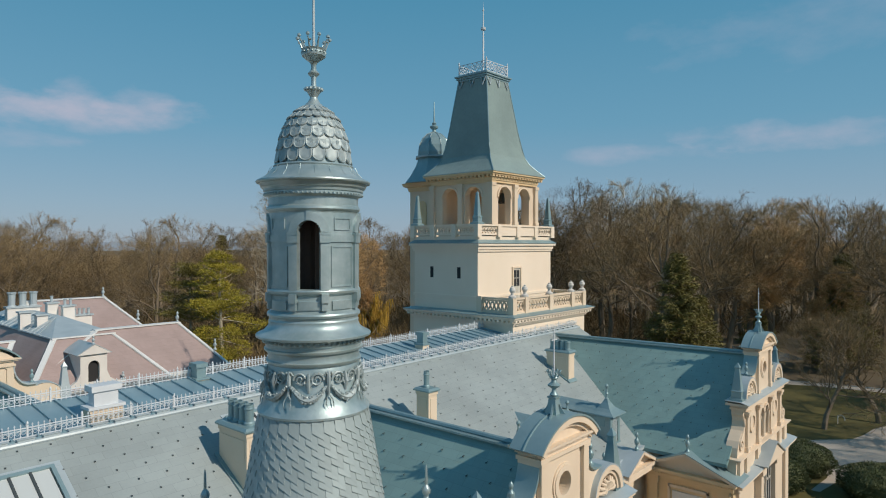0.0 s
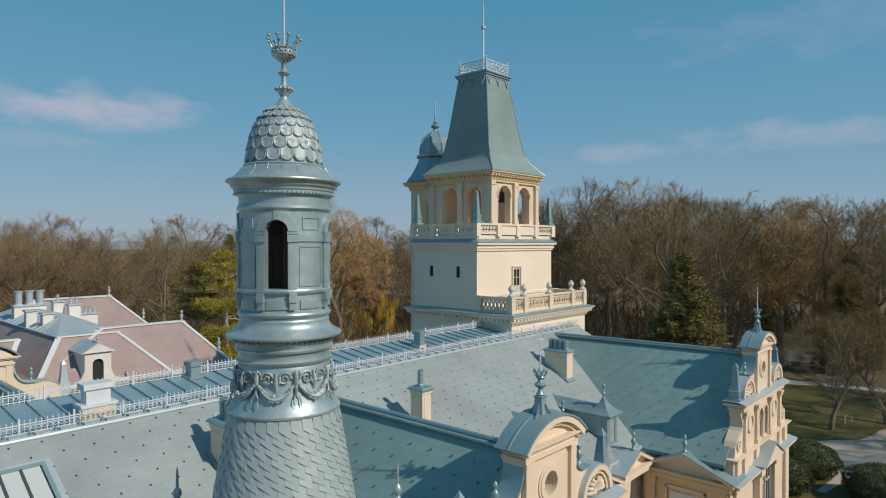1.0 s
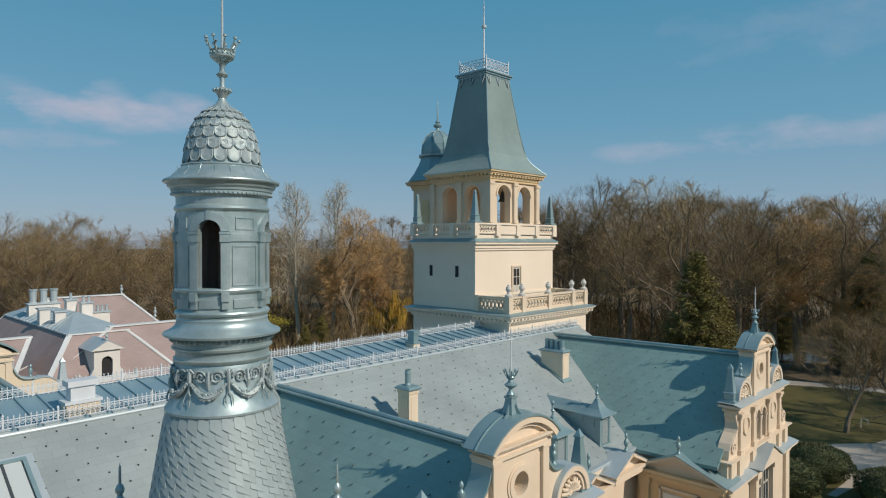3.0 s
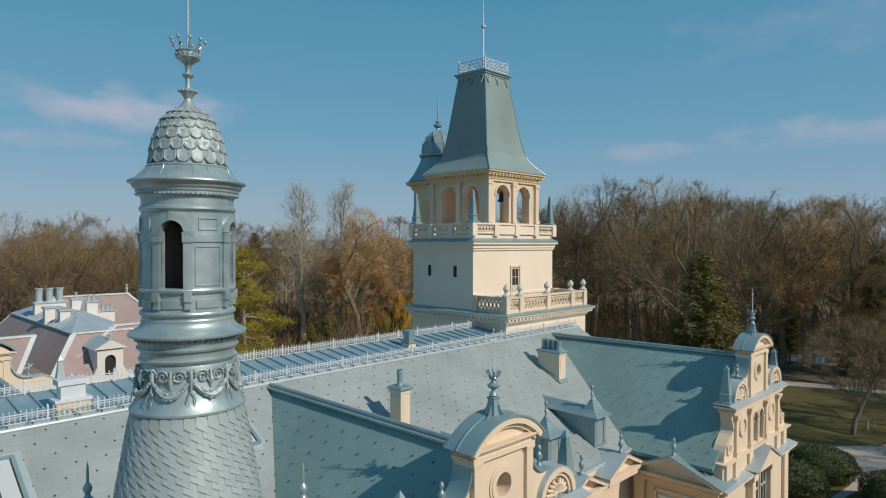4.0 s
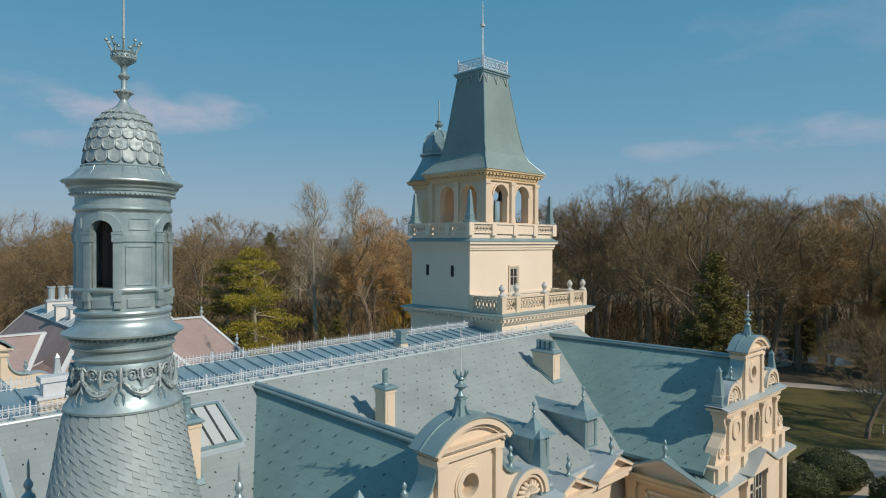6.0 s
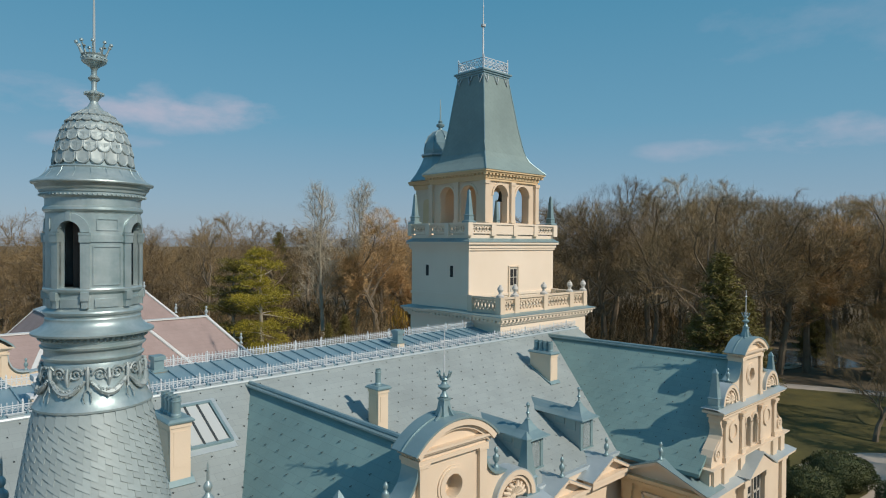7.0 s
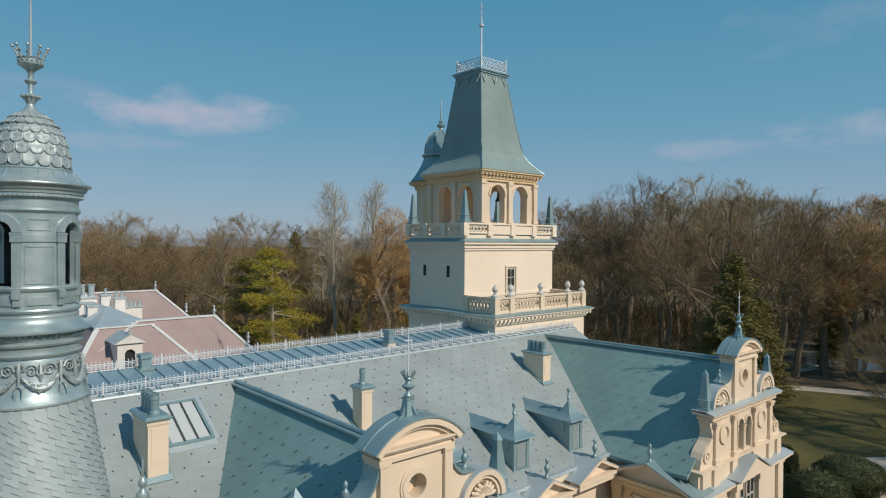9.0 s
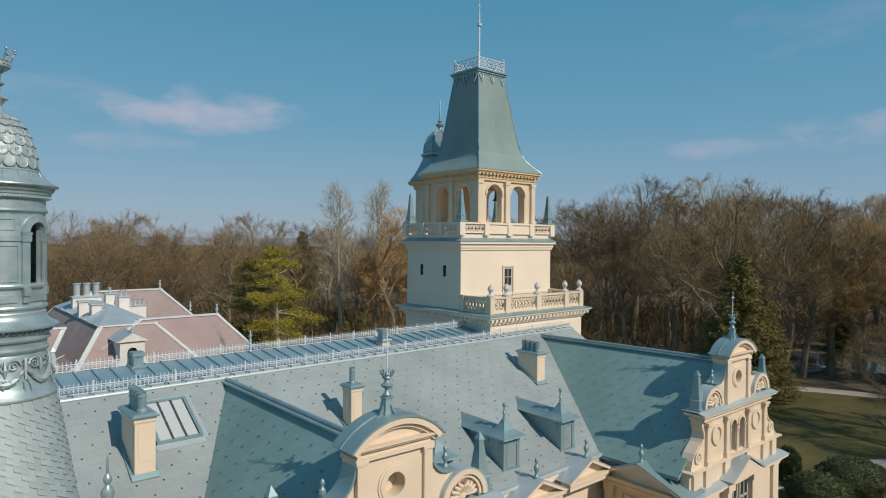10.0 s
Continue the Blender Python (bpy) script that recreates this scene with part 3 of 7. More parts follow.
# ---- scrolled gables ----
def gable(cx, y, label, turn=0.0, trim=ZINC_TRIM):
    """A tall two-tier gable in cream stucco: volutes, lunettes, round eye, hood and metal copings. Built about x = 0, face at y = 0, back at y = 0.5."""
    D = 0.5
    gb = thing("gable", Matrix.Translation((cx, y, 0)) @ Matrix.Rotation(radians(turn), 4, "Z"), label, "gable", "scrolled gables")
    # upper tier with a round eye
    g = Geo()
    eye_z = 16.18
    n = 24
    ring_in = arc(0, eye_z, 0.30, -90, 270, n)[:-1]
    sq = []
    for i in range(n):
        a = radians(-90 + 360 * i / n)
        c, s = math.cos(a), math.sin(a)
        k = min(1.05 / max(abs(c), 1e-6), (1.0 if s > 0 else 1.15) / max(abs(s), 1e-6))
        sq.append((k * c, eye_z + k * s))
    vs = [(x, 0, z) for x, z in ring_in] + [(x, 0, z) for x, z in sq] + [(x, D, z) for x, z in ring_in] + [(x, D, z) for x, z in sq]
    fs = []
    for i in range(n):
        j = (i + 1) % n
        fs += [(i, j, n + j, n + i), (2 * n + i, 3 * n + i, 3 * n + j, 2 * n + j), (i, 2 * n + i, 2 * n + j, j), (n + i, n + j, 3 * n + j, 3 * n + i)]
    g.add(vs, fs)
    part("upper_wall", g, STUCCO, gb)
    g = Geo()
    ring_wall(g, 0, eye_z, 0.29, 0.44, 0.10, 28, Matrix.Translation((0, -0.06, 0)))
    ring_wall(g, 0, eye_z, 0.44, 0.50, 0.05, 28, Matrix.Translation((0, -0.035, 0)))
    part("eye_frame", g, STUCCO, gb, "moulded round frame", True)
    part("eye_back", Geo().add([(x, 0.35, z) for x, z in arc(0, eye_z, 0.34, 0, 360, 20)[:-1]], [tuple(range(20))]), STUCCO, gb)
    for s in (-1, 1):
        part("pilaster", Geo().box(s * 1.0 - 0.13, s * 1.0 + 0.13, -0.10, D + 0.05, 15.1, 16.85).box(s * 1.0 - 0.17, s * 1.0 + 0.17, -0.13, D + 0.05, 16.85, 16.93).box(s * 1.0 - 0.16, s * 1.0 + 0.16, -0.12, D, 15.1, 15.3), STUCCO, gb)
    # entablature and hood
    part("entablature", Geo().box(-1.18, 1.18, -0.12, D + 0.1, 16.93, 17.03).box(-1.12, 1.12, -0.08, D + 0.08, 17.03, 17.16).box(-1.26, 1.26, -0.18, D + 0.16, 17.16, 17.22).box(-1.34, 1.34, -0.24, D + 0.22, 17.22, 17.28), STUCCO, gb)
    R, hz = 1.80, 16.04
    lo, hi = 90 + 48.5, 90 - 48.5
    out, inn = arc(0, hz, R, lo, hi, 18), arc(0, hz, R - 0.16, hi, lo, 18)
    part("hood_tympanum", Geo().prism(arc(0, hz, R - 0.12, lo + 1, hi - 1, 18), D + 0.12, Matrix.Translation((0, -0.05, 0))), STUCCO, gb)
    part("hood_moulding", Geo().prism(out + inn, 0.22, Matrix.Translation((0, -0.26, 0))).prism(arc(0, hz, R - 0.14, lo, hi, 18) + arc(0, hz, R - 0.26, hi, lo, 18), 0.12, Matrix.Translation((0, -0.16, 0))), STUCCO, gb, "", True)
    part("hood_sheet", Geo().prism(arc(0, hz, R + 0.05, lo + 1, hi - 1, 18) + arc(0, hz, R, hi - 1, lo + 1, 18), D + 0.42, Matrix.Translation((0, -0.29, 0))), ZINC_TRIM, gb, "curved zinc hood covering", True)
    part("hood_seam", Geo().prism(arc(0, hz, R + 0.075, lo + 1, hi - 1, 18) + arc(0, hz, R + 0.045, hi - 1, lo + 1, 18), 0.03, Matrix.Translation((0, 0.22, 0))), ZINC_TRIM, gb, "", True)
    # finial with crown and rod
    off = Matrix.Translation((-0.1, 0.2, -0.12))
    g = Geo().loft([[(dx * r, dy * r, z) for dx, dy in ((-1, -1), (1, -1), (1, 1), (-1, 1))] for r, z in ((0.21, 17.84), (0.21, 17.94), (0.16, 17.98), (0.13, 18.12), (0.095, 18.36), (0.12, 18.38), (0.12, 18.42))])
    for i in range(4):
        a = 1.5708 * i + 0.3
        part("finial_fin", Geo().prism([(0.14, 17.9), (0.46, 17.9), (0.40, 17.98), (0.28, 18.02), (0.2, 18.12), (0.14, 18.24)], 0.04, off @ Matrix.Rotation(a, 4, "Z") @ Matrix.Translation((0, -0.02, 0))), ZINC_TRIM, gb)
    g.lathe([(0.06, 18.40), (0.11, 18.46), (0.06, 18.53), (0.05, 18.6), (0.14, 18.66), (0.16, 18.70), (0.08, 18.76), (0.06, 18.82), (0.12, 18.88), (0.10, 18.92), (0.03, 18.95)], 12)
    for i in range(8):
        a = 0.7854 * i
        part("crown_prong", Geo().tube([(0.08 * math.cos(a), 0.08 * math.sin(a), 18.88), (0.14 * math.cos(a), 0.14 * math.sin(a), 18.95), (0.17 * math.cos(a), 0.17 * math.sin(a), 19.04), (0.175 * math.cos(a), 0.175 * math.sin(a), 19.07)], [0.018, 0.016, 0.03, 0.012], 5), ZINC_TRIM, gb, m=off)
    part("finial", g, ZINC_TRIM, gb, "zinc finial with a small crown", True, m=off)
    part("rod", Geo().tube([(0, 0, 18.9), (0, 0, 20.1)], [0.022, 0.012], 6).box(-0.13, 0.13, -0.01, 0.01, 19.80, 19.825).box(-0.012, 0.012, -0.01, 0.01, 19.70, 19.9), WHITE_RAIL, gb, "slim pale rod with a cross bar", m=off)
    # shoulders: sweeping scroll, lunette, urn, obelisk
    for s in (-1, 1):
        mir = Matrix.Diagonal((s, 1, 1, 1))
        sweep = [(1.10, 15.1), (1.10, 16.9)] + [(1.10 + 0.62 * (1 - math.cos(t)), 16.9 - 0.85 * math.sin(t)) for t in (0.25, 0.5, 0.75, 1.0, 1.25, 1.5)] + [(1.95, 16.05), (1.95, 15.1)]
        part("shoulder", Geo().prism(sweep, D - 0.1, mir @ Matrix.Translation((0, 0.04, 0))), STUCCO, gb)
        cop = sweep[1:9]
        g = Geo()
        g.loft([[(s * (x + 0.0), -0.04, z + 0.0), (s * (x + 0.0), 0.56, z + 0.0), (s * (x + 0.04), 0.56, z + 0.05), (s * (x + 0.04), -0.04, z + 0.05)] for x, z in cop])
        part("shoulder_coping", g, trim, gb, "zinc coping", True)
        lx, lz = s * 2.28, 15.22
        g = Geo().prism(arc(lx, lz, 0.78, 180, 0, 16), 0.4, Matrix.Translation((0, 0.05, 0)))
        part("lunette_wall", g, STUCCO, gb)
        g = Geo().prism(arc(lx, lz, 0.80, 180, 0, 18) + arc(lx, lz, 0.66, 0, 180, 18), 0.2, Matrix.Translation((0, -0.12, 0)))
        g.prism(arc(lx, lz, 0.64, 180, 0, 18) + arc(lx, lz, 0.56, 0, 180, 18), 0.12, Matrix.Translation((0, -0.06, 0)))
        part("lunette_arch", g, STUCCO, gb, "", True)
        part("lunette_coping", Geo().prism(arc(lx, lz, 0.84, 180, 0, 18) + arc(lx, lz, 0.80, 0, 180, 18), 0.55, Matrix.Translation((0, -0.12, 0))), LEAD_PALE, gb, "", True)
        g = Geo()
        for i in range(9):
            a = radians(10 + 20 * i)
            g.tube([(lx + 0.10 * math.cos(a), -0.0, lz + 0.06 + 0.10 * math.sin(a)), (lx + 0.30 * math.cos(a), -0.06, lz + 0.06 + 0.30 * math.sin(a)), (lx + 0.48 * math.cos(a), -0.01, lz + 0.04 + 0.44 * math.sin(a))], [0.03, 0.065, 0.045], 6)
        g.lathe([(0.12, -0.02), (0.10, 0.06), (0.0, 0.08)], 10, Matrix.Translation((lx, 0.04, lz + 0.08)) @ Matrix.Rotation(radians(90), 4, "X"))
        part("shell", g, STUCCO, gb, "carved shell relief", True)
        part("urn_base", Geo().box(s * 1.86 - 0.17, s * 1.86 + 0.17, 0.08, 0.42, 15.9, 16.06), ZINC_TRIM, gb)
        urn("urn", (s * 1.86, 0.25, 16.05), 0.62, ZINC_TRIM, "", 0, gb, 0.8)
        ox = s * 3.12
        part("obelisk", Geo().loft([[(ox + dx * r, 0.25 + dy * r, z) for dx, dy in ((-1, -1), (1, -1), (1, 1), (-1, 1))] for r, z in ((0.27, 15.12), (0.27, 15.22), (0.21, 15.24), (0.21, 15.52), (0.25, 15.55), (0.19, 15.6), (0.085, 16.55), (0.11, 16.56), (0.11, 16.6), (0.0, 16.82))]), trim, gb, "zinc obelisk")
        # lower tier volute
        vol = [(2.75, 12.8), (2.75, 14.7), (3.16, 14.7), (3.18, 14.5), (3.10, 14.38), (3.06, 14.2), (3.10, 14.0), (3.24, 13.82), (3.48, 13.66), (3.74, 13.46), (3.92, 13.2), (4.0, 12.95), (4.02, 12.8)]
        part("volute", Geo().prism(vol, D, mir), STUCCO, gb)
        g = Geo()
        ring_wall(g, s * 3.5, 13.28, 0.16, 0.27, 0.1, 16, Matrix.Translation((0, -0.07, 0)))
        ring_wall(g, s * 3.5, 13.28, 0.02, 0.09, 0.12, 12, Matrix.Translation((0, -0.08, 0)))
        g.tube([(s * x, -0.02, z) for x, z in ((3.02, 14.3), (3.08, 13.95), (3.28, 13.68), (3.56, 13.5), (3.74, 13.25))], 0.05, 6)
        part("volute_scroll", g, STUCCO, gb, "", True)
        ring = Geo()
        ring_wall(ring, s * 1.9, 13.95, 0.30, 0.46, 0.12, 24, Matrix.Translation((0, -0.08, 0)))
        part("oculus_frame", ring, STUCCO, gb, "moulded round frame", True)
        # plaster closes the round frame, there is no pane in it
        part("oculus_disc", Geo().add([(x, -0.012, z) for x, z in arc(s * 1.9, 13.95, 0.31, 0, 360, 20)[:-1]], [tuple(range(20))]), STUCCO, gb, "blind plastered disc")
        for px in (1.05, 2.75):
            part("pilaster", Geo().box(s * px - 0.15, s * px + 0.15, -0.12, D, 12.8, 14.5).box(s * px - 0.20, s * px + 0.20, -0.17, D, 14.38, 14.45).box(s * px - 0.24, s * px + 0.24, -0.21, D, 14.5, 14.62).box(s * px - 0.19, s * px + 0.19, -0.16, D, 12.8, 13.02), STUCCO, gb)
    g = Geo()
    arched_wall(g, -2.75, 2.75, 12.8, 14.7, D, [(-0.38, 0.26, 12.9, 14.05), (0.38, 0.26, 12.9, 14.05)])
    part("lower_wall", g, STUCCO, gb)
    for s in (-1, 1):
        win = part("gable_window", Geo().box(s * 0.38 - 0.27, s * 0.38 + 0.27, 0.26, 0.28, 12.9, 14.33), GLASS, gb, "dark glazed arched window")
        part("sash", Geo().box(s * 0.38 - 0.03, s * 0.38 + 0.03, 0.22, 0.26, 12.9, 14.3).box(s * 0.38 - 0.26, s * 0.38 + 0.26, 0.22, 0.26, 13.95, 14.02).box(s * 0.38 - 0.26, s * 0.38 - 0.21, 0.22, 0.26, 12.9, 14.05).box(s * 0.38 + 0.21, s * 0.38 + 0.26, 0.22, 0.26, 12.9, 14.05).box(s * 0.38 - 0.26, s * 0.38 + 0.26, 0.22, 0.26, 13.4, 13.44), FRAME_WOOD, win)
        g = Geo().prism(arc(s * 0.38, 14.05, 0.36, 180, 0, 12) + arc(s * 0.38, 14.05, 0.26, 0, 180, 12), 0.1, Matrix.Translation((0, -0.08, 0)))
        for q in (-1, 1):
            g.lathe([(0.07, 12.9), (0.05, 12.98), (0.055, 13.8), (0.08, 13.9), (0.09, 14.02)], 8, Matrix.Translation((s * 0.38 + q * 0.33, -0.04, 0)))
        part("window_surround", g, STUCCO, gb, "", True)
    part("middle_cornice", Geo().box(-3.25, 3.25, -0.15, D + 0.05, 14.7, 14.8).box(-3.2, 3.2, -0.12, D + 0.02, 14.8, 14.92).box(-3.5, 3.5, -0.3, D + 0.15, 14.92, 15.03), STUCCO, gb)
    part("middle_coping", Geo().add([(-3.55, -0.34, 15.03), (3.55, -0.34, 15.03), (3.55, 0.0, 15.12), (-3.55, 0.0, 15.12), (3.55, D + 0.2, 15.12), (-3.55, D + 0.2, 15.12), (-3.55, -0.34, 15.0), (3.55, -0.34, 15.0)], [(0, 1, 2, 3), (3, 2, 4, 5), (6, 7, 1, 0)]), LEAD_PALE, gb, "pale sheet-metal coping")
    part("lower_cornice", Geo().box(-4.45, 4.45, -0.2, D + 0.1, 11.48, 11.7).box(-4.7, 4.7, -0.42, D + 0.2, 11.7, 11.82), STUCCO, gb)
    part("lower_coping", Geo().add([(-4.75, -0.46, 11.82), (4.75, -0.46, 11.82), (4.75, 0.0, 11.93), (-4.75, 0.0, 11.93), (4.75, 0.5, 11.93), (-4.75, 0.5, 11.93)], [(0, 1, 2, 3), (3, 2, 4, 5)]), LEAD_PALE, gb, "pale sheet-metal coping")
    part("plinth", Geo().box(-4.15, 4.15, 0.0, D, 11.86, 12.68), STUCCO, gb)
    for px in (-3.75, -2.75, -1.05, 1.05, 2.75, 3.75):
        part("plinth_die", Geo().box(px - 0.24, px + 0.24, -0.12, 0.02, 11.9, 12.68), STUCCO, gb)
    part("ledge", Geo().box(-4.2, 4.2, -0.16, D + 0.04, 12.68, 12.74).box(-4.32, 4.32, -0.24, D + 0.1, 12.74, 12.8), STUCCO, gb)
    # pediment over the window below
    part("pediment", Geo().prism([(-1.5, 11.85), (1.5, 11.85), (0, 12.62)], 0.6, Matrix.Translation((0, -0.58, 0))), STUCCO, gb)
    g = Geo()
    for s in (-1, 1):
        g.bar((s * 1.62, -0.28, 11.9), (0, -0.28, 12.73), 0.72, 0.07)
    part("pediment_sheet", g, LEAD_PALE, gb, "pale sheet-metal covering")
    for s in (-1, 1):
        part("pilaster", Geo().box(s * 1.2 - 0.2, s * 1.2 + 0.2, -0.3, 0.02, 8, 11.7).box(s * 1.2 - 0.3, s * 1.2 + 0.3, -0.4, 0.02, 11.4, 11.85), STUCCO, gb)
        part("pilaster", Geo().box(s * 3.9 - 0.3, s * 3.9 + 0.3, -0.15, 0.02, 8, 11.4).box(s * 3.9 - 0.36, s * 3.9 + 0.36, -0.2, 0.02, 11.4, 11.48), STUCCO, gb)
        win = part("lower_window", Geo().box(s * 0.52 - 0.38, s * 0.52 + 0.38, -0.08, -0.05, 9.2, 11.5), GLASS, gb, "tall dark glazed window")
        part("sash", Geo().box(s * 0.52 - 0.42, s * 0.52 - 0.34, -0.12, -0.06, 9.2, 11.55).box(s * 0.52 + 0.34, s * 0.52 + 0.42, -0.12, -0.06, 9.2, 11.55).box(s * 0.52 - 0.03, s * 0.52 + 0.03, -0.12, -0.06, 9.2, 11.5).box(s * 0.52 - 0.4, s * 0.52 + 0.4, -0.12, -0.06, 10.7, 10.78), FRAME_WOOD, win)
    part("facing", Geo().box(-4.3, 4.3, 0, 0.5, 7, 11.7), STUCCO, gb)
    return gb


gable(15.3, 6.95, "cream stucco scrolled gable with zinc hood and crowned finial")
gable(34.55, 7.36, "cream stucco scrolled gable with zinc hood and crowned finial")
gable(8.6, 30.6, "cream stucco scrolled rear gable beyond the ridge walk", 180, LEAD_PALE)


# ---- the tall tower ----
def arched_ring(x0, x1, y0, y1, z0, z1, t):
    """Walls round a rectangle: two arches on three sides, the rear blind."""
    w, d = x1 - x0, y1 - y0
    geo = Geo()
    arched_wall(geo, 0, w, z0, z1, t, [(w * 0.28, 0.66, z0 + 0.02, z0 + 1.7), (w * 0.72, 0.66, z0 + 0.02, z0 + 1.7)], Matrix.Translation((x0, y0, 0)))
    part("belfry_wall", geo, STUCCO, tower)
    part("belfry_wall", Geo().box(x0, x1, y1 - t, y1, z0, z1), STUCCO, tower)
    for m in (Matrix.Translation((x0 + t, y0 + t, 0)) @ Matrix.Rotation(radians(90), 4, "Z"), Matrix.Translation((x1, y0 + t, 0)) @ Matrix.Rotation(radians(90), 4, "Z")):
        length = d - 2 * t
        geo = Geo()
        arched_wall(geo, 0, length, z0, z1, t, [(length * 0.25, 0.66, z0 + 0.02, z0 + 1.7), (length * 0.74, 0.66, z0 + 0.02, z0 + 1.7)], m)
        part("belfry_wall", geo, STUCCO, tower)


def pierced_panel(geo, a, b, z0, z1, depth=0.10):
    """A pierced parapet panel between two points of the plan: rails and a lattice of crossing bars."""
    a, b = Vector((*a, 0)), Vector((*b, 0))
    n = max(1, round((b - a).length / 0.30))
    for z in (z0, z1):
        geo.bar(a + Vector((0, 0, z)), b + Vector((0, 0, z)), depth, 0.10)
    for i in range(n):
        p, q = a + (b - a) * i / n, a + (b - a) * (i + 1) / n
        mid = (p + q) / 2
        for e in (p, q):
            geo.bar(e + Vector((0, 0, z0)), mid + Vector((0, 0, (z0 + z1) / 2)), depth * 0.7, 0.07)
            geo.bar(mid + Vector((0, 0, (z0 + z1) / 2)), e + Vector((0, 0, z1)), depth * 0.7, 0.07)


TX0, TX1, TY0, TY1 = 31.05, 39.1, 22.0, 27.15
tower = thing("tower", Matrix.Identity(4), "tall cream stucco tower with arcaded belfry and steep plated roof", "tower")
part("shaft", Geo().box(TX0, TX1, TY0, TY1, 8, 21.75), STUCCO_TOWER, tower)
g = Geo()
for z0, z1, o in ((21.62, 21.76, 0.08), (21.76, 21.98, 0.14), (21.98, 22.12, 0.26)):
    g.box(TX0 - o, TX1 + o, TY0 - o, TY1 + o, z0, z1)
part("shaft_cornice", g, STUCCO_TOWER, tower)
part("shaft_cornice_sheet", Geo().loft([[(TX0 - o, TY0 - o, z), (TX1 + o, TY0 - o, z), (TX1 + o, TY1 + o, z), (TX0 - o, TY1 + o, z)] for o, z in ((0.30, 22.12), (0.30, 22.15), (-0.05, 22.38))]), ZINC_TRIM, tower, "blue-grey metal covering")
part("string_course", Geo().box(TX0 - 0.06, TX1 + 0.06, TY0 - 0.06, TY1 + 0.06, 18.82, 18.98), STUCCO_TOWER, tower)
# window and slits in the shaft
DX0, DX1 = 34.62, 35.42
door = part("terrace_door", Geo().box(DX0, DX1, TY0 - 0.03, TY0 + 0.05, 18.0, 20.55), FRAME_WOOD, tower, "narrow cream door with glazed upper panes")
part("door_frame", Geo().box(DX0 - 0.1, DX0, TY0 - 0.09, TY0 + 0.02, 18.0, 20.55).box(DX1, DX1 + 0.1, TY0 - 0.09, TY0 + 0.02, 18.0, 20.55).box(DX0 - 0.1, DX1 + 0.1, TY0 - 0.09, TY0 + 0.02, 20.55, 20.65), STUCCO, door)
for i in range(2):
    for j in range(2):
        part("pane", Geo().box(DX0 + 0.1 + i * 0.32, DX0 + 0.36 + i * 0.32, TY0 - 0.045, TY0 - 0.02, 19.42 + j * 0.53, 19.9 + j * 0.53), VOID, door, "dark glass pane")
    part("door_panel", Geo().box(DX0 + 0.1 + i * 0.32, DX0 + 0.36 + i * 0.32, TY0 - 0.05, TY0 - 0.02, 18.3, 19.25), FRAME_WOOD, door)
for yy in (25.65, 23.45):
    part("slit", Geo().box(TX0 - 0.012, TX0 + 0.05, yy - 0.13, yy + 0.13, 20.0, 20.68), VOID, tower, "narrow dark slit")
# parapet of the belfry terrace
corner = [(TX0 - 0.02, TY0 - 0.02), (TX1 + 0.02, TY0 - 0.02), (TX1 + 0.02, TY1 + 0.02), (TX0 - 0.02, TY1 + 0.02)]
part("parapet_base", Geo().box(TX0, TX1, TY0, TY1, 21.75, 22.55), STUCCO_TOWER, tower)
for i in range(4):
    a, b = Vector(corner[i]), Vector(corner[(i + 1) % 4])
    nseg = 4 if i % 2 == 0 else 3
    for k in range(nseg):
        p, q = a + (b - a) * k / nseg, a + (b - a) * (k + 1) / nseg
        if i % 2 == 0 and k in (1, 2):
            part("parapet_panel", Geo().bar((*p, 22.9), (*q, 22.9), 0.16, 0.62), STUCCO_TOWER, tower)
        else:
            g = Geo()
            pierced_panel(g, p, q, 22.68, 23.12)
            part("parapet_panel", g, STUCCO_TOWER, tower, "pierced parapet panel")
        part("parapet_post", Geo().box(p.x - 0.2, p.x + 0.2, p.y - 0.16, p.y + 0.16, 22.5, 23.26), STUCCO_TOWER, tower)
    part("parapet_rail", Geo().bar((*a, 23.22), (*b, 23.22), 0.30, 0.10), STUCCO_TOWER, tower)
for cx, cy in ((corner[0][0] + 0.15, corner[0][1] + 0.15), (corner[1][0] - 0.15, corner[1][1] + 0.15), (corner[2][0] - 0.15, corner[2][1] - 0.15), (corner[3][0] + 0.15, corner[3][1] - 0.15)):
    part("obelisk", Geo().loft([[(cx + dx * r, cy + dy * r, z) for dx, dy in ((-1, -1), (1, -1), (1, 1), (-1, 1))] for r, z in ((0.30, 23.26), (0.30, 23.36), (0.20, 23.42), (0.20, 23.66), (0.24, 23.70), (0.17, 23.76), (0.07, 25.05), (0.09, 25.06), (0.0, 25.25))]), ZINC_TRIM, tower, "zinc obelisk")
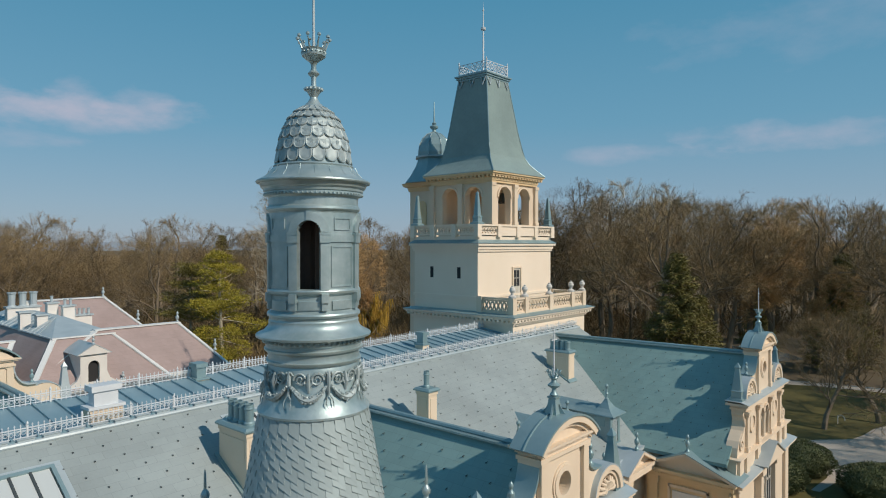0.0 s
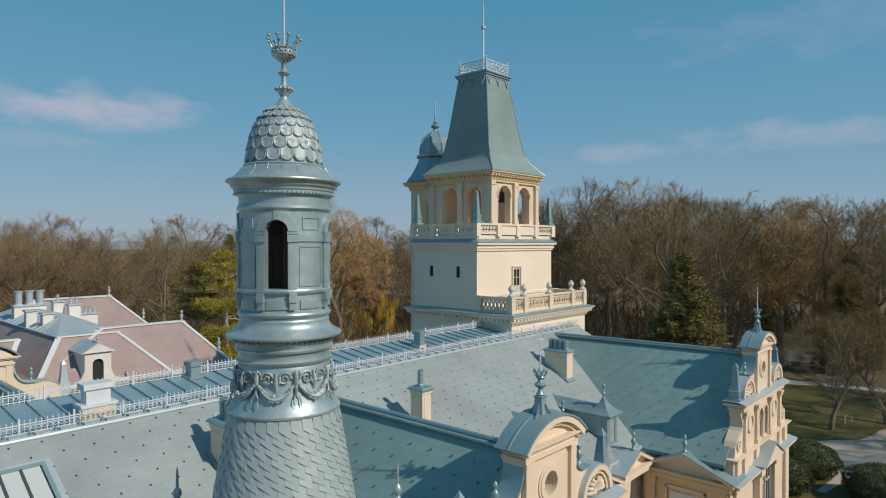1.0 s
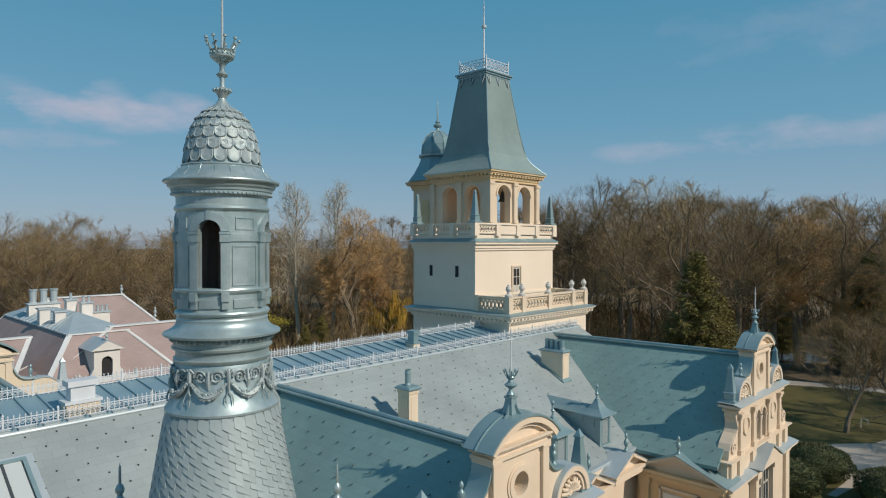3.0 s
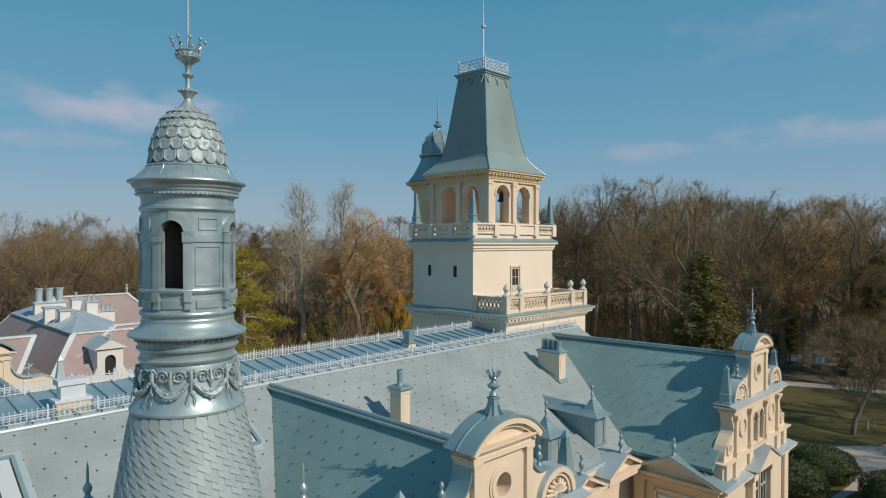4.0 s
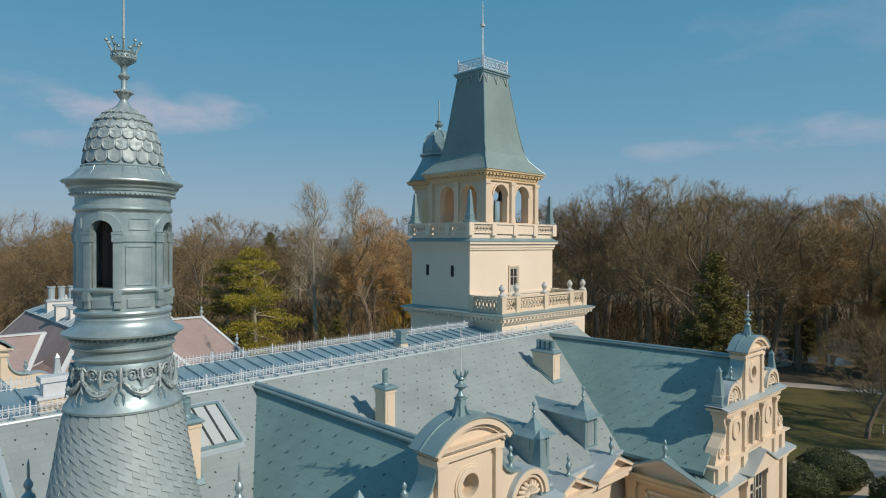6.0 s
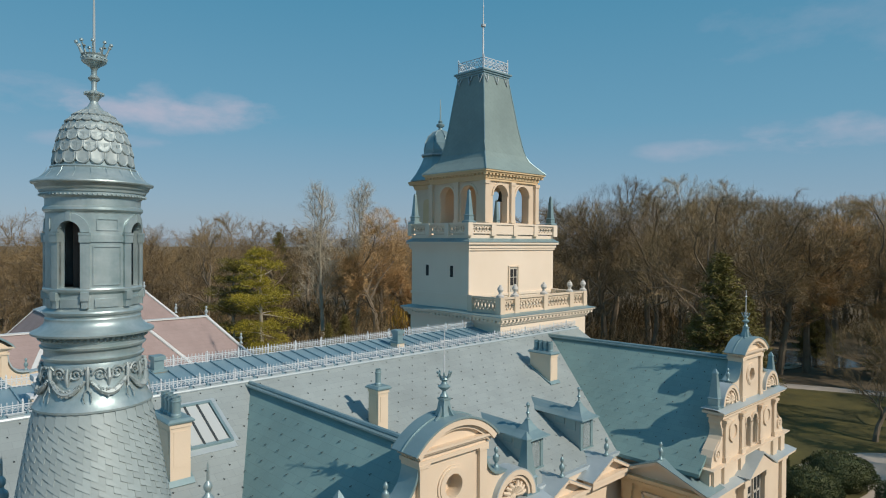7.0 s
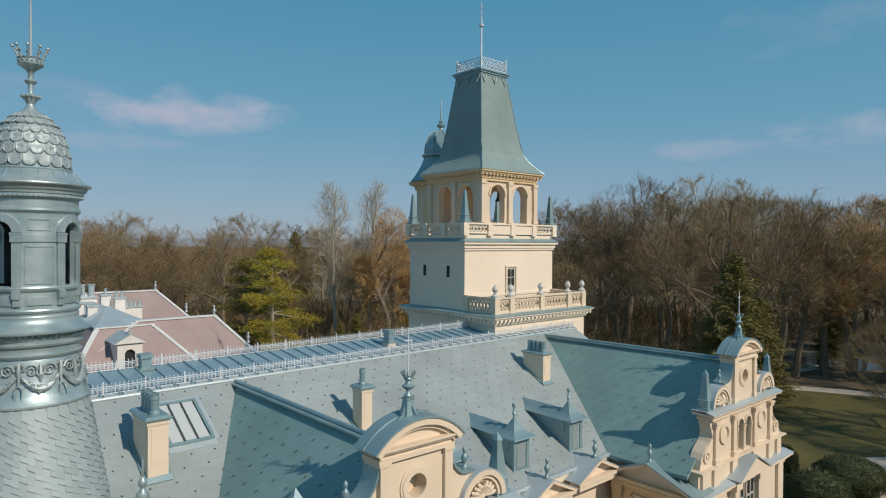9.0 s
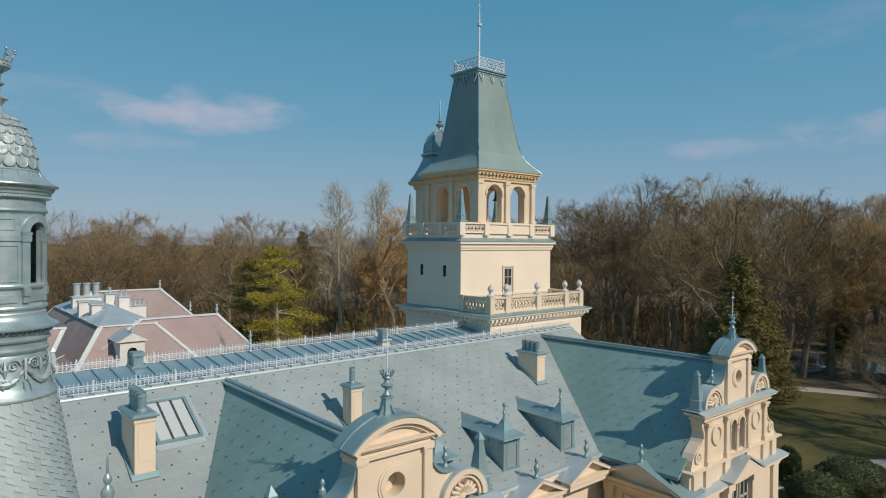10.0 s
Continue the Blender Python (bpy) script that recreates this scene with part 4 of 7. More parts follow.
# belfry
BX0, BX1, BY0, BY1 = 32.57, 37.33, 22.13, 26.9
arched_ring(BX0, BX1, BY0, BY1, 23.3, 26.0, 0.45)
part("belfry_floor", Geo().box(BX0 + 0.01, BX1 - 0.01, BY0 + 0.01, BY1 - 0.01, 22.55, 23.31), STUCCO, tower)
part("belfry_ceiling", Geo().box(BX0 + 0.3, BX1 - 0.3, BY0 + 0.3, BY1 - 0.3, 25.9, 26.0), STUCCO, tower)
for px, py in ((BX0, BY0), (BX1, BY0), (BX0, BY1), (BX1, BY1), ((BX0 + BX1) / 2, BY0), (BX0, (BY0 + BY1) / 2)):
    part("belfry_pilaster", Geo().box(px - 0.17, px + 0.17, py - 0.17, py + 0.17, 23.3, 25.85).box(px - 0.22, px + 0.22, py - 0.22, py + 0.22, 25.65, 25.85).box(px - 0.21, px + 0.21, py - 0.21, py + 0.21, 23.3, 23.5), STUCCO, tower)
for cx in (BX0 + (BX1 - BX0) * 0.28, BX0 + (BX1 - BX0) * 0.72):
    part("arch_moulding", Geo().prism(arc(cx, 25.0, 0.78, 180, 0, 14) + arc(cx, 25.0, 0.66, 0, 180, 14), 0.1, Matrix.Translation((0, BY0 - 0.07, 0))), STUCCO, tower, "", True)
for k in (0.25, 0.74):
    cy = BY0 + 0.45 + (BY1 - BY0 - 0.9) * k
    part("arch_moulding", Geo().prism(arc(0, 25.0, 0.78, 180, 0, 14) + arc(0, 25.0, 0.66, 0, 180, 14), 0.1, Matrix.Translation((BX0 + 0.03, cy, 0)) @ Matrix.Rotation(radians(90), 4, "Z")), STUCCO, tower, "", True)
g = Geo()
for z0, z1, o in ((25.86, 26.0, 0.12), (26.0, 26.18, 0.17), (26.30, 26.40, 0.38), (26.40, 26.50, 0.47)):
    g.box(BX0 - o, BX1 + o, BY0 - o, BY1 + o, z0, z1)
part("belfry_cornice", g, OCHRE, tower, "ochre moulded cornice")
dent = mesh_of("dentil", Geo().box(-0.08, 0.08, -0.13, 0.13, 0, 0.13), OCHRE)
for i in range(18):
    piece("dentil", dent, tower, Matrix.Translation((BX0 - 0.22 + i * 0.31, BY0 - 0.22, 26.18)))
    piece("dentil", dent, tower, Matrix.Translation((BX0 - 0.22, BY0 - 0.22 + i * 0.31, 26.18)) @ Matrix.Rotation(radians(90), 4, "Z"))
bell = part("bell", Geo().lathe([(0.0, 25.3), (0.12, 25.28), (0.16, 25.1), (0.2, 24.8), (0.32, 24.62), (0.30, 24.62), (0.0, 24.75)], 16).tube([(0, 0, 25.3), (0, 0, 25.9)], 0.03, 5), DARK_HOOK, tower, "dark bronze bell", True, m=Matrix.Translation((35.6, 23.55, 0.15)))
# bell-cast roof
RCX, RCY = 34.76, 24.46
prof = [(2.84, 2.90, 26.50), (2.82, 2.88, 26.55), (2.6, 2.65, 26.78), (2.33, 2.37, 27.07), (2.1, 2.13, 27.36), (1.94, 1.96, 27.7), (1.78, 1.80, 28.4), (1.59, 1.60, 29.53), (1.38, 1.39, 31.06), (1.15, 1.15, 32.7)]
lean = [(0.17 * (32.7 - z) / 6.2, 0.06 * (32.7 - z) / 6.2) for _, _, z in prof]
rings = [[(RCX + ox + dx * hx, RCY + oy + dy * hy, z) for dx, dy in ((-1, -1), (1, -1), (1, 1), (-1, 1))] for (hx, hy, z), (ox, oy) in zip(prof, lean)]
part("tower_roof", Geo().loft(rings), SLATE_FINE, tower, "steep grey-blue plated roof", uv=lambda c: (c.x + c.y, c.z * 1.1))
for dx, dy in ((-1, -1), (1, -1), (-1, 1), (1, 1)):
    part("hip_roll", Geo().tube([(RCX + ox + dx * hx, RCY + oy + dy * hy, z) for (hx, hy, z), (ox, oy) in zip(prof, lean)], 0.04, 6), ZINC_TRIM, tower, "", True)
part("platform", Geo().box(RCX - 1.2, RCX + 1.2, RCY - 1.18, RCY + 1.18, 32.68, 32.8).box(RCX - 1.27, RCX + 1.27, RCY - 1.25, RCY + 1.25, 32.8, 32.92).box(RCX - 1.36, RCX + 1.36, RCY - 1.33, RCY + 1.33, 32.92, 33.02), ZINC_TRIM, tower, "moulded zinc platform edge")
for k in (-0.93, 0.0, 0.93):
    part("drop_ornament", Geo().tube([(RCX + k - 0.18, RCY - 1.17, 32.7), (RCX + k - 0.1, RCY - 1.22, 32.45), (RCX + k, RCY - 1.26, 32.2), (RCX + k + 0.1, RCY - 1.22, 32.45), (RCX + k + 0.18, RCY - 1.17, 32.7)], 0.042, 6), LEAD_PALE, tower, "pale zinc drop ornament", True)
    part("drop_ornament", Geo().tube([(RCX - 1.19, RCY + k - 0.18, 32.7), (RCX - 1.24, RCY + k - 0.1, 32.45), (RCX - 1.28, RCY + k, 32.2), (RCX - 1.24, RCY + k + 0.1, 32.45), (RCX - 1.19, RCY + k + 0.18, 32.7)], 0.042, 6), LEAD_PALE, tower, "pale zinc drop ornament", True)
pr = part("platform_railing", Geo().box(RCX - 1.14, RCX + 1.14, RCY - 1.14, RCY - 1.11, 33.72, 33.76).box(RCX - 1.14, RCX + 1.14, RCY + 1.11, RCY + 1.14, 33.72, 33.76).box(RCX - 1.14, RCX - 1.11, RCY - 1.11, RCY + 1.11, 33.72, 33.76).box(RCX + 1.11, RCX + 1.14, RCY - 1.11, RCY + 1.11, 33.72, 33.76).box(RCX - 1.14, RCX + 1.14, RCY - 1.14, RCY - 1.11, 33.1, 33.14).box(RCX - 1.14, RCX + 1.14, RCY + 1.11, RCY + 1.14, 33.1, 33.14).box(RCX - 1.14, RCX - 1.11, RCY - 1.11, RCY + 1.11, 33.1, 33.14).box(RCX + 1.11, RCX + 1.14, RCY - 1.11, RCY + 1.11, 33.1, 33.14), WHITE_RAIL, tower, "pale wrought-iron railing")
g = Geo()
for side in range(4):
    m = Matrix.Translation((RCX, RCY, 0)) @ Matrix.Rotation(radians(90 * side), 4, "Z") @ Matrix.Translation((0, -1.125, 0))
    for k in range(6):
        c = -0.94 + k * 0.376
        ring_wall(g, c, 33.43, 0.14, 0.17, 0.03, 14, m @ Matrix.Translation((0, -0.015, 0)))
        for q in (-1, 1):
            a, b = m @ Vector((c - 0.188, 0, 33.43 - q * 0.28)), m @ Vector((c + 0.188, 0, 33.43 + q * 0.28))
            g.bar(a, b, 0.02, 0.03)
part("railing_scrolls", g, WHITE_RAIL, pr)
for dx, dy in ((-1, -1), (1, -1), (1, 1), (-1, 1)):
    part("railing_post", Geo().box(RCX + dx * 1.125 - 0.03, RCX + dx * 1.125 + 0.03, RCY + dy * 1.125 - 0.03, RCY + dy * 1.125 + 0.03, 33.0, 33.85).lathe([(0.0, 33.82), (0.05, 33.87), (0.03, 33.92), (0.0, 34.0)], 6, Matrix.Translation((RCX + dx * 1.125, RCY + dy * 1.125, 0))), WHITE_RAIL, pr)
part("flagpole", Geo().lathe([(0.11, 33.0), (0.11, 33.2), (0.06, 33.3), (0.05, 36.05), (0.04, 36.1), (0.15, 36.16), (0.17, 36.3), (0.05, 36.32), (0.028, 37.3), (0.025, 37.35), (0.06, 37.45), (0.02, 37.55), (0.0, 38.1)], 10), WHITE_RAIL, tower, "pale metal pole with a small crown", True, m=Matrix.Translation((RCX, RCY, 0)))
# terrace at the tower's foot
SX0, SX1, SY0, SY1 = 31.0, 39.15, 19.45, 27.2
part("terrace_block", Geo().box(SX0, SX1, SY0, SY1, 8, 17.55), STUCCO_TOWER, tower)
g = Geo()
for z0, z1, o in ((17.45, 17.56, 0.1), (17.56, 17.66, 0.16), (17.78, 17.88, 0.36), (17.88, 17.96, 0.46)):
    g.box(SX0 - o, SX1 + o, SY0 - o, SY1 + o, z0, z1)
part("terrace_cornice", g, STUCCO_TOWER, tower)
dent2 = mesh_of("dentil", Geo().box(-0.08, 0.08, -0.1, 0.1, 0, 0.13), STUCCO_TOWER)
for i in range(27):
    piece("dentil", dent2, tower, Matrix.Translation((SX0 - 0.15 + i * 0.327, SY0 - 0.26, 17.65)))
    piece("dentil", dent2, tower, Matrix.Translation((SX0 - 0.26, SY0 - 0.15 + i * 0.31, 17.65)) @ Matrix.Rotation(radians(90), 4, "Z"))
part("terrace_sheet", Geo().loft([[(SX0 - o, SY0 - o, z), (SX1 + o, SY0 - o, z), (SX1 + o, SY1 + o, z), (SX0 - o, SY1 + o, z)] for o, z in ((0.50, 17.96), (0.50, 17.99), (-0.1, 18.12))]), ZINC_TRIM, tower, "blue-grey metal covering")
posts = [(SX0 + 0.1, SY0 + 0.1), (SX0 + 1.35, SY0 + 0.1), (SX0 + 4.0, SY0 + 0.1), (SX0 + 6.6, SY0 + 0.1), (SX1 - 0.1, SY0 + 0.1), (SX1 - 0.1, TY0 - 0.2), (SX0 + 0.1, TY0 - 0.2)]
for i, (px, py) in enumerate(posts):
    part("balustrade_post", Geo().box(px - 0.19, px + 0.19, py - 0.19, py + 0.19, 18.05, 19.02), STUCCO, tower)
    if i not in (6, 5):
        part("ball_finial", Geo().lathe([(0.22, 19.02), (0.22, 19.12), (0.10, 19.2), (0.09, 19.3), (0.13, 19.34), (0.18, 19.46), (0.14, 19.60), (0.07, 19.65), (0.08, 19.7), (0.0, 19.74)], 14), STONE, tower, "pale stone ball finial", True, m=Matrix.Translation((px, py, 0)))
for a, b in list(zip(posts[:5], posts[1:6])) + [(posts[0], posts[6])]:
    g = Geo()
    pierced_panel(g, a, b, 18.22, 18.82, 0.12)
    g.bar((*a, 18.95), (*b, 18.95), 0.3, 0.1).bar((*a, 18.12), (*b, 18.12), 0.26, 0.16)
    part("balustrade_panel", g, STUCCO, tower, "pierced stucco balustrade")
# stair turret behind the belfry
SCX, SCY = 36.3, 30.2
sq = lambda h, z: [(SCX - h, SCY - h, z), (SCX + h, SCY - h, z), (SCX + h, SCY + h, z), (SCX - h, SCY + h, z)]
octo = lambda r, z: [(SCX + r * math.cos(radians(22.5 + 45 * i)), SCY + r * math.sin(radians(22.5 + 45 * i)), z) for i in range(8)]
for k in range(8):
    a = radians(22.5 + 45 * k)
    part("dome_rib", Geo().tube([(SCX + r * math.cos(a), SCY + r * math.sin(a), z) for r, z in ((1.24, 28.56), (1.25, 28.8), (1.17, 29.3), (0.93, 29.8), (0.56, 30.15), (0.16, 30.3))], 0.04, 5), ZINC, tower, "", True)
part("dome_ledge", Geo().loft([octo(1.40, 28.36), octo(1.46, 28.38), octo(1.46, 28.47), octo(1.3, 28.5)]), LEAD_PALE, tower, "pale moulded ledge")
part("stair_shaft", Geo().loft([sq(1.25, 8), sq(1.25, 26.0)]), STUCCO, tower)
part("stair_cornice", Geo().loft([sq(1.32, 25.9), sq(1.4, 26.2), sq(1.6, 26.25), sq(1.7, 26.5)]), OCHRE, tower, "ochre moulded cornice")
part("stair_roof", Geo().loft([octo(2.3, 26.5), octo(1.9, 27.0), octo(1.5, 27.7), octo(1.25, 28.3)]), ZINC_TRIM, tower, "flared zinc skirt roof")
part("stair_dome", Geo().loft([octo(1.25, 28.3), octo(1.42, 28.36), octo(1.42, 28.48), octo(1.22, 28.55), octo(1.24, 28.8), octo(1.16, 29.3), octo(0.92, 29.8), octo(0.55, 30.15), octo(0.15, 30.3)]), ZINC_TRIM, tower, "small ribbed zinc dome")
part("stair_finial", Geo().lathe([(0.3, 30.2), (0.16, 30.35), (0.12, 30.5), (0.3, 30.62), (0.32, 30.72), (0.12, 30.85), (0.18, 30.95), (0.06, 31.1), (0.035, 32.5), (0.0, 32.6)], 12), ZINC_TRIM, tower, "zinc ball finial with a rod", True, m=Matrix.Translation((SCX, SCY, 0)))
part("niche", Geo().prism([(-0.4, 23.4)] + arc(0, 24.8, 0.4, 180, 0, 10) + [(0.4, 23.4)], 0.06, Matrix.Translation((SCX - 1.24, SCY, 0)) @ Matrix.Rotation(radians(90), 4, "Z")), OCHRE, tower)

# ---- zinc turret in the foreground ----
UX, UY = 7.24, 6.287
tur = thing("turret", Matrix.Translation((UX, UY, 0)), "round zinc-clad roof turret with scaled dome, crown and garland frieze", "turret")
U, V = 0.00785, 0.00815         # metres of turret to one unit of its drawn profile, across and up
uz = lambda y: 22.042 - (y - 434) * V * (1 - 0.08 * min(1.0, max(0.0, (y - 434) / 200)))
on = lambda r, a, y: (r * U * math.cos(radians(a)), r * U * math.sin(radians(a)), uz(y))
up = lambda rows: [(r * U, uz(y)) for r, y in rows]
part("cornice", Geo().lathe(up([(60, 295), (71, 295), (72.5, 297), (71.5, 299.5), (74, 301), (80, 308), (90, 317), (102.5, 323), (103, 325), (102, 327), (97, 328), (95.5, 331), (94, 335), (90, 338), (89.5, 342), (87.5, 343), (87.5, 349), (83, 350), (80.5, 353), (80.5, 366), (83.5, 369), (84, 373), (83, 375), (80, 377), (79, 380), (60, 380)]), 32), ZINC, tur, "moulded zinc cornice", True)
bead = mesh_of("bead", Geo().lathe([(0.0, -0.016), (0.014, -0.008), (0.014, 0.008), (0.0, 0.016)], 6), ZINC)
for i in range(72):
    a = radians(5 * i)
    piece("bead", bead, tur, Matrix.Translation((88.5 * U * math.cos(a), 88.5 * U * math.sin(a), uz(347))))
for i in range(20):
    a = 18 * i
    part("skirt_seam", Geo().tube([on(77, a, 299), on(81, a, 308), on(90, a, 317.5), on(103, a, 324.5)], 0.4 * U, 4), ZINC, tur)
# lantern wall with four arched openings
WIN = (-133.5, -43.5, 46.5, 136.5)
HALF = 14.0                     # half an opening, degrees
wall_g = Geo()
for i, wa in enumerate(WIN):
    wall_g.sector(68 * U, 79 * U, wa + HALF, wa + 90 - HALF, uz(512), uz(376), 10)
    steps = 14
    for k in range(steps):
        d0, d1 = -HALF + 2 * HALF * k / steps, -HALF + 2 * HALF * (k + 1) / steps
        mid = max(-1.0, min(1.0, (d0 + d1) / 2 / HALF))
        wall_g.sector(68 * U, 79 * U, wa + d0, wa + d1, uz(412) + HALF * math.pi / 180 * 79 * U * math.sqrt(1 - mid * mid), uz(376), 1)
part("lantern_wall", wall_g, ZINC, tur, "", True)
for wa in WIN:
    band = []
    for k in range(17):
        t, turn = math.pi * k / 16, math.pi / 180 * 79 * U
        ci, co = HALF * math.cos(t), (HALF + 10.5) * math.cos(t)
        zi, zo = uz(412) + HALF * turn * math.sin(t), uz(412) + (HALF + 10.5) * turn * math.sin(t)
        polar_at = lambda r, a, z: (r * U * math.cos(radians(wa + a)), r * U * math.sin(radians(wa + a)), z)
        band.append([polar_at(76, ci, zi), polar_at(76, co, zo), polar_at(83, co, zo), polar_at(83.5, ci, zi)])
    part("window_arch", Geo().loft(band), ZINC, tur, "flat zinc arch band", True)
    part("keystone", Geo().sector(78 * U, 85 * U, wa - 3, wa + 3, uz(393), uz(378), 2), ZINC, tur)
    for s in (-1, 1):
        c = wa + s * (HALF + 5.2)
        part("jamb", Geo().sector(76 * U, 83.5 * U, c - 5.2, c + 5.2, uz(512), uz(430), 3), ZINC, tur)
        part("impost", Geo().sector(76 * U, 86 * U, c - 6.2, c + 6.2, uz(430), uz(415), 3).sector(76 * U, 87 * U, c - 6.6, c + 6.6, uz(417), uz(413), 3), ZINC, tur)
        part("bracket", Geo().sector(76 * U, 87 * U, c - 4.4, c + 4.4, uz(534), uz(518), 3).sector(76 * U, 84 * U, c - 3.8, c + 3.8, uz(548), uz(534), 3), ZINC, tur)
    part("impost_band", Geo().sector(76 * U, 81.5 * U, wa + HALF + 11, wa + 79 - HALF, uz(429), uz(417), 10), ZINC, tur)
    c = wa + 45
    for z0, z1, aw in ((506, 436, 17), (409, 388, 13)):
        g = Geo().sector(78 * U, 80.6 * U, c - aw, c - aw + 1.3, uz(z0), uz(z1), 1).sector(78 * U, 80.6 * U, c + aw - 1.3, c + aw, uz(z0), uz(z1), 1).sector(78 * U, 80.6 * U, c - aw, c + aw, uz(z0), uz(z0 - 2), 8).sector(78 * U, 80.6 * U, c - aw, c + aw, uz(z1 + 2), uz(z1), 8)
        part("panel_moulding", g, ZINC, tur)
    part("apron_panel", Geo().sector(76 * U, 79.5 * U, c - 15, c + 15, uz(547), uz(531), 8), ZINC, tur)
    part("apron_panel", Geo().sector(76 * U, 79.5 * U, wa - 13, wa + 13, uz(547), uz(531), 8), ZINC, tur)
part("inner_core", Geo().box(-0.22, 0.05, -0.2, 0.24, uz(560), uz(372)).lathe([(0.5, uz(514)), (0.0, uz(514))], 16).lathe([(0.55, uz(376)), (0.0, uz(376))], 16), WOOD_DARK, tur, "old brown boards inside the lantern")
for k in range(5):
    a = radians(-133 + k * 72 + 20)
    part("inner_board", Geo().box(-0.09, 0.09, -0.02, 0.02, uz(515), uz(376), Matrix.Translation((0.42 * math.cos(a), 0.42 * math.sin(a), 0)) @ Matrix.Rotation(a + 1.57, 4, "Z")), WOOD_DARK, tur)
part("sill_band", Geo().lathe(up([(66, 510), (83, 511), (84, 514), (83, 518), (80, 520), (77, 523), (77, 550), (80, 553), (83, 555), (84, 558), (83, 562), (80, 564), (79.5, 568), (81, 571), (80.5, 576), (83, 583), (88, 589), (95, 594), (102, 597), (103.5, 599), (103, 603), (97, 605), (90, 606), (88, 609), (88, 615), (86, 618), (86, 624), (89, 626), (88, 630), (83, 633), (82, 640), (83, 646), (86, 648), (85, 652), (82, 655), (60, 655)]), 36), ZINC, tur, "moulded zinc base rings", True)
egg = mesh_of("egg", Geo().lathe([(0.0, -0.026), (0.022, -0.014), (0.026, 0.004), (0.014, 0.022), (0.0, 0.026)], 7), ZINC, True)
for i in range(54):
    a = radians(360 / 54 * i)
    piece("egg", egg, tur, Matrix.Translation((89.5 * U * math.cos(a), 89.5 * U * math.sin(a), uz(611))))
part("frieze", Geo().lathe(up([(80, 655), (82, 662), (83, 690), (86, 705), (88, 712), (90, 722), (95, 733), (101, 741), (101, 745), (97, 747), (60, 747)]), 36), ZINC, tur, "zinc frieze and flared apron", True)
for i in range(8):
    a0 = -133.5 + 45 * i + 22.5
    g = Geo()
    pts = [on(88 + 3 * math.sin(math.pi * k / 16), a0 + 2.5 + 40 * k / 16, 686 + 24 * math.sin(math.pi * k / 16)) for k in range(17)]
    lr = random.Random(i)
    for k in range(84):
        q = lr.random()
        g.lathe([(0, -3.4 * U), (2.6 * U, -0.8 * U), (1.8 * U, 1.4 * U), (0, 3.4 * U)], 5, Matrix.Translation(on(88 + 5 * math.sin(math.pi * q) + lr.uniform(-1, 2), a0 + 2.5 + 40 * q, 686 + 24 * math.sin(math.pi * q) + lr.uniform(-7, 6) * math.sin(math.pi * q))) @ Matrix.Rotation(lr.uniform(0, 3), 4, "X"))
    g.tube(pts, [(1.8 + 4.2 * math.sin(math.pi * k / 16) + (1.0 if k % 2 else 0)) * U for k in range(17)], 6)
    part("garland", g, ZINC_PIECE, tur, "cast zinc leaf garland", True)
    g = Geo()
    for s in (-1, 1):
        c = a0 + 22.5 + s * 9.5
        spiral = [on(85.5, c + s * (9.2 - 0.46 * k) * math.cos(0.62 * k) * 0.9, 675 - (13.0 - 0.62 * k) * math.sin(0.62 * k)) for k in range(19)]
        g.tube(spiral, [(2.5 - 0.06 * k) * U for k in range(19)], 5)
    g.tube([on(85, a0 + 22.5, 698), on(88, a0 + 22.5, 682), on(85, a0 + 22.5, 664)], [2 * U, 4 * U, 2 * U], 6)
    for s in (-1, 1):
        g.tube([on(86, a0 + 22.5, 690), on(87, a0 + 22.5 + s * 4, 680), on(85, a0 + 22.5 + s * 5, 668)], [2 * U, 2.2 * U, 1.4 * U], 5)
    part("scroll", g, ZINC_PIECE, tur, "cast zinc scroll", True)
    g = Geo()
    g.tube([on(86, a0, 660), on(88, a0, 672), on(87, a0, 690), on(90, a0, 704)], [2 * U, 4 * U, 3 * U, 2.4 * U], 6)
    for s in (-1, 1):
        g.tube([on(90, a0, 700), on(92, a0 + s * 3.2, 708), on(95, a0 + s * 4.0, 716), on(97, a0 + s * 3.0 + 1, 726)], [1.5 * U, 1.2 * U, 1.3 * U, 0.7 * U], 5)
        g.tube([on(86, a0, 668), on(88, a0 + s * 3, 662), on(86, a0 + s * 4.5, 668)], 1.8 * U, 5)
    part("ribbon_drop", g, ZINC_PIECE, tur, "", True)

# cone below, clad in diamond tiles
cone_r = lambda y: 98.5 + (y - 745) * 0.162 + max(0, y - 930) ** 1.35 * 0.012
part("cone", Geo().lathe(up([(cone_r(y) - 1, y) for y in (740, 780, 820, 860, 900, 950, 1000, 1060, 1130, 1200, 1300)]), 36), CONE_TILE, tur, "", True)

# dome
dome_rows = [(67.5, 297), (67.5, 288), (66.5, 277), (64.5, 264), (61.5, 252), (58, 240), (53.5, 228), (48, 216), (38, 205), (28, 196), (19.5, 189.5), (13.5, 184), (9.5, 178), (7.5, 172)]
part("dome", Geo().lathe(up([(r - 1.5, y) for r, y in dome_rows]), 32), ZINC, tur, "", True)


def dome_at(s):
    """Radius and height at a share s of the dome's rise, with the slope."""
    f = s * (len(dome_rows) - 1)
    i = min(int(f), len(dome_rows) - 2)
    (r0, y0), (r1, y1) = dome_rows[i], dome_rows[i + 1]
    return (r0 + (r1 - r0) * (f - i)) * U, uz(y0 + (y1 - y0) * (f - i)), math.atan2((y0 - y1), (r1 - r0))


SCALES = 18


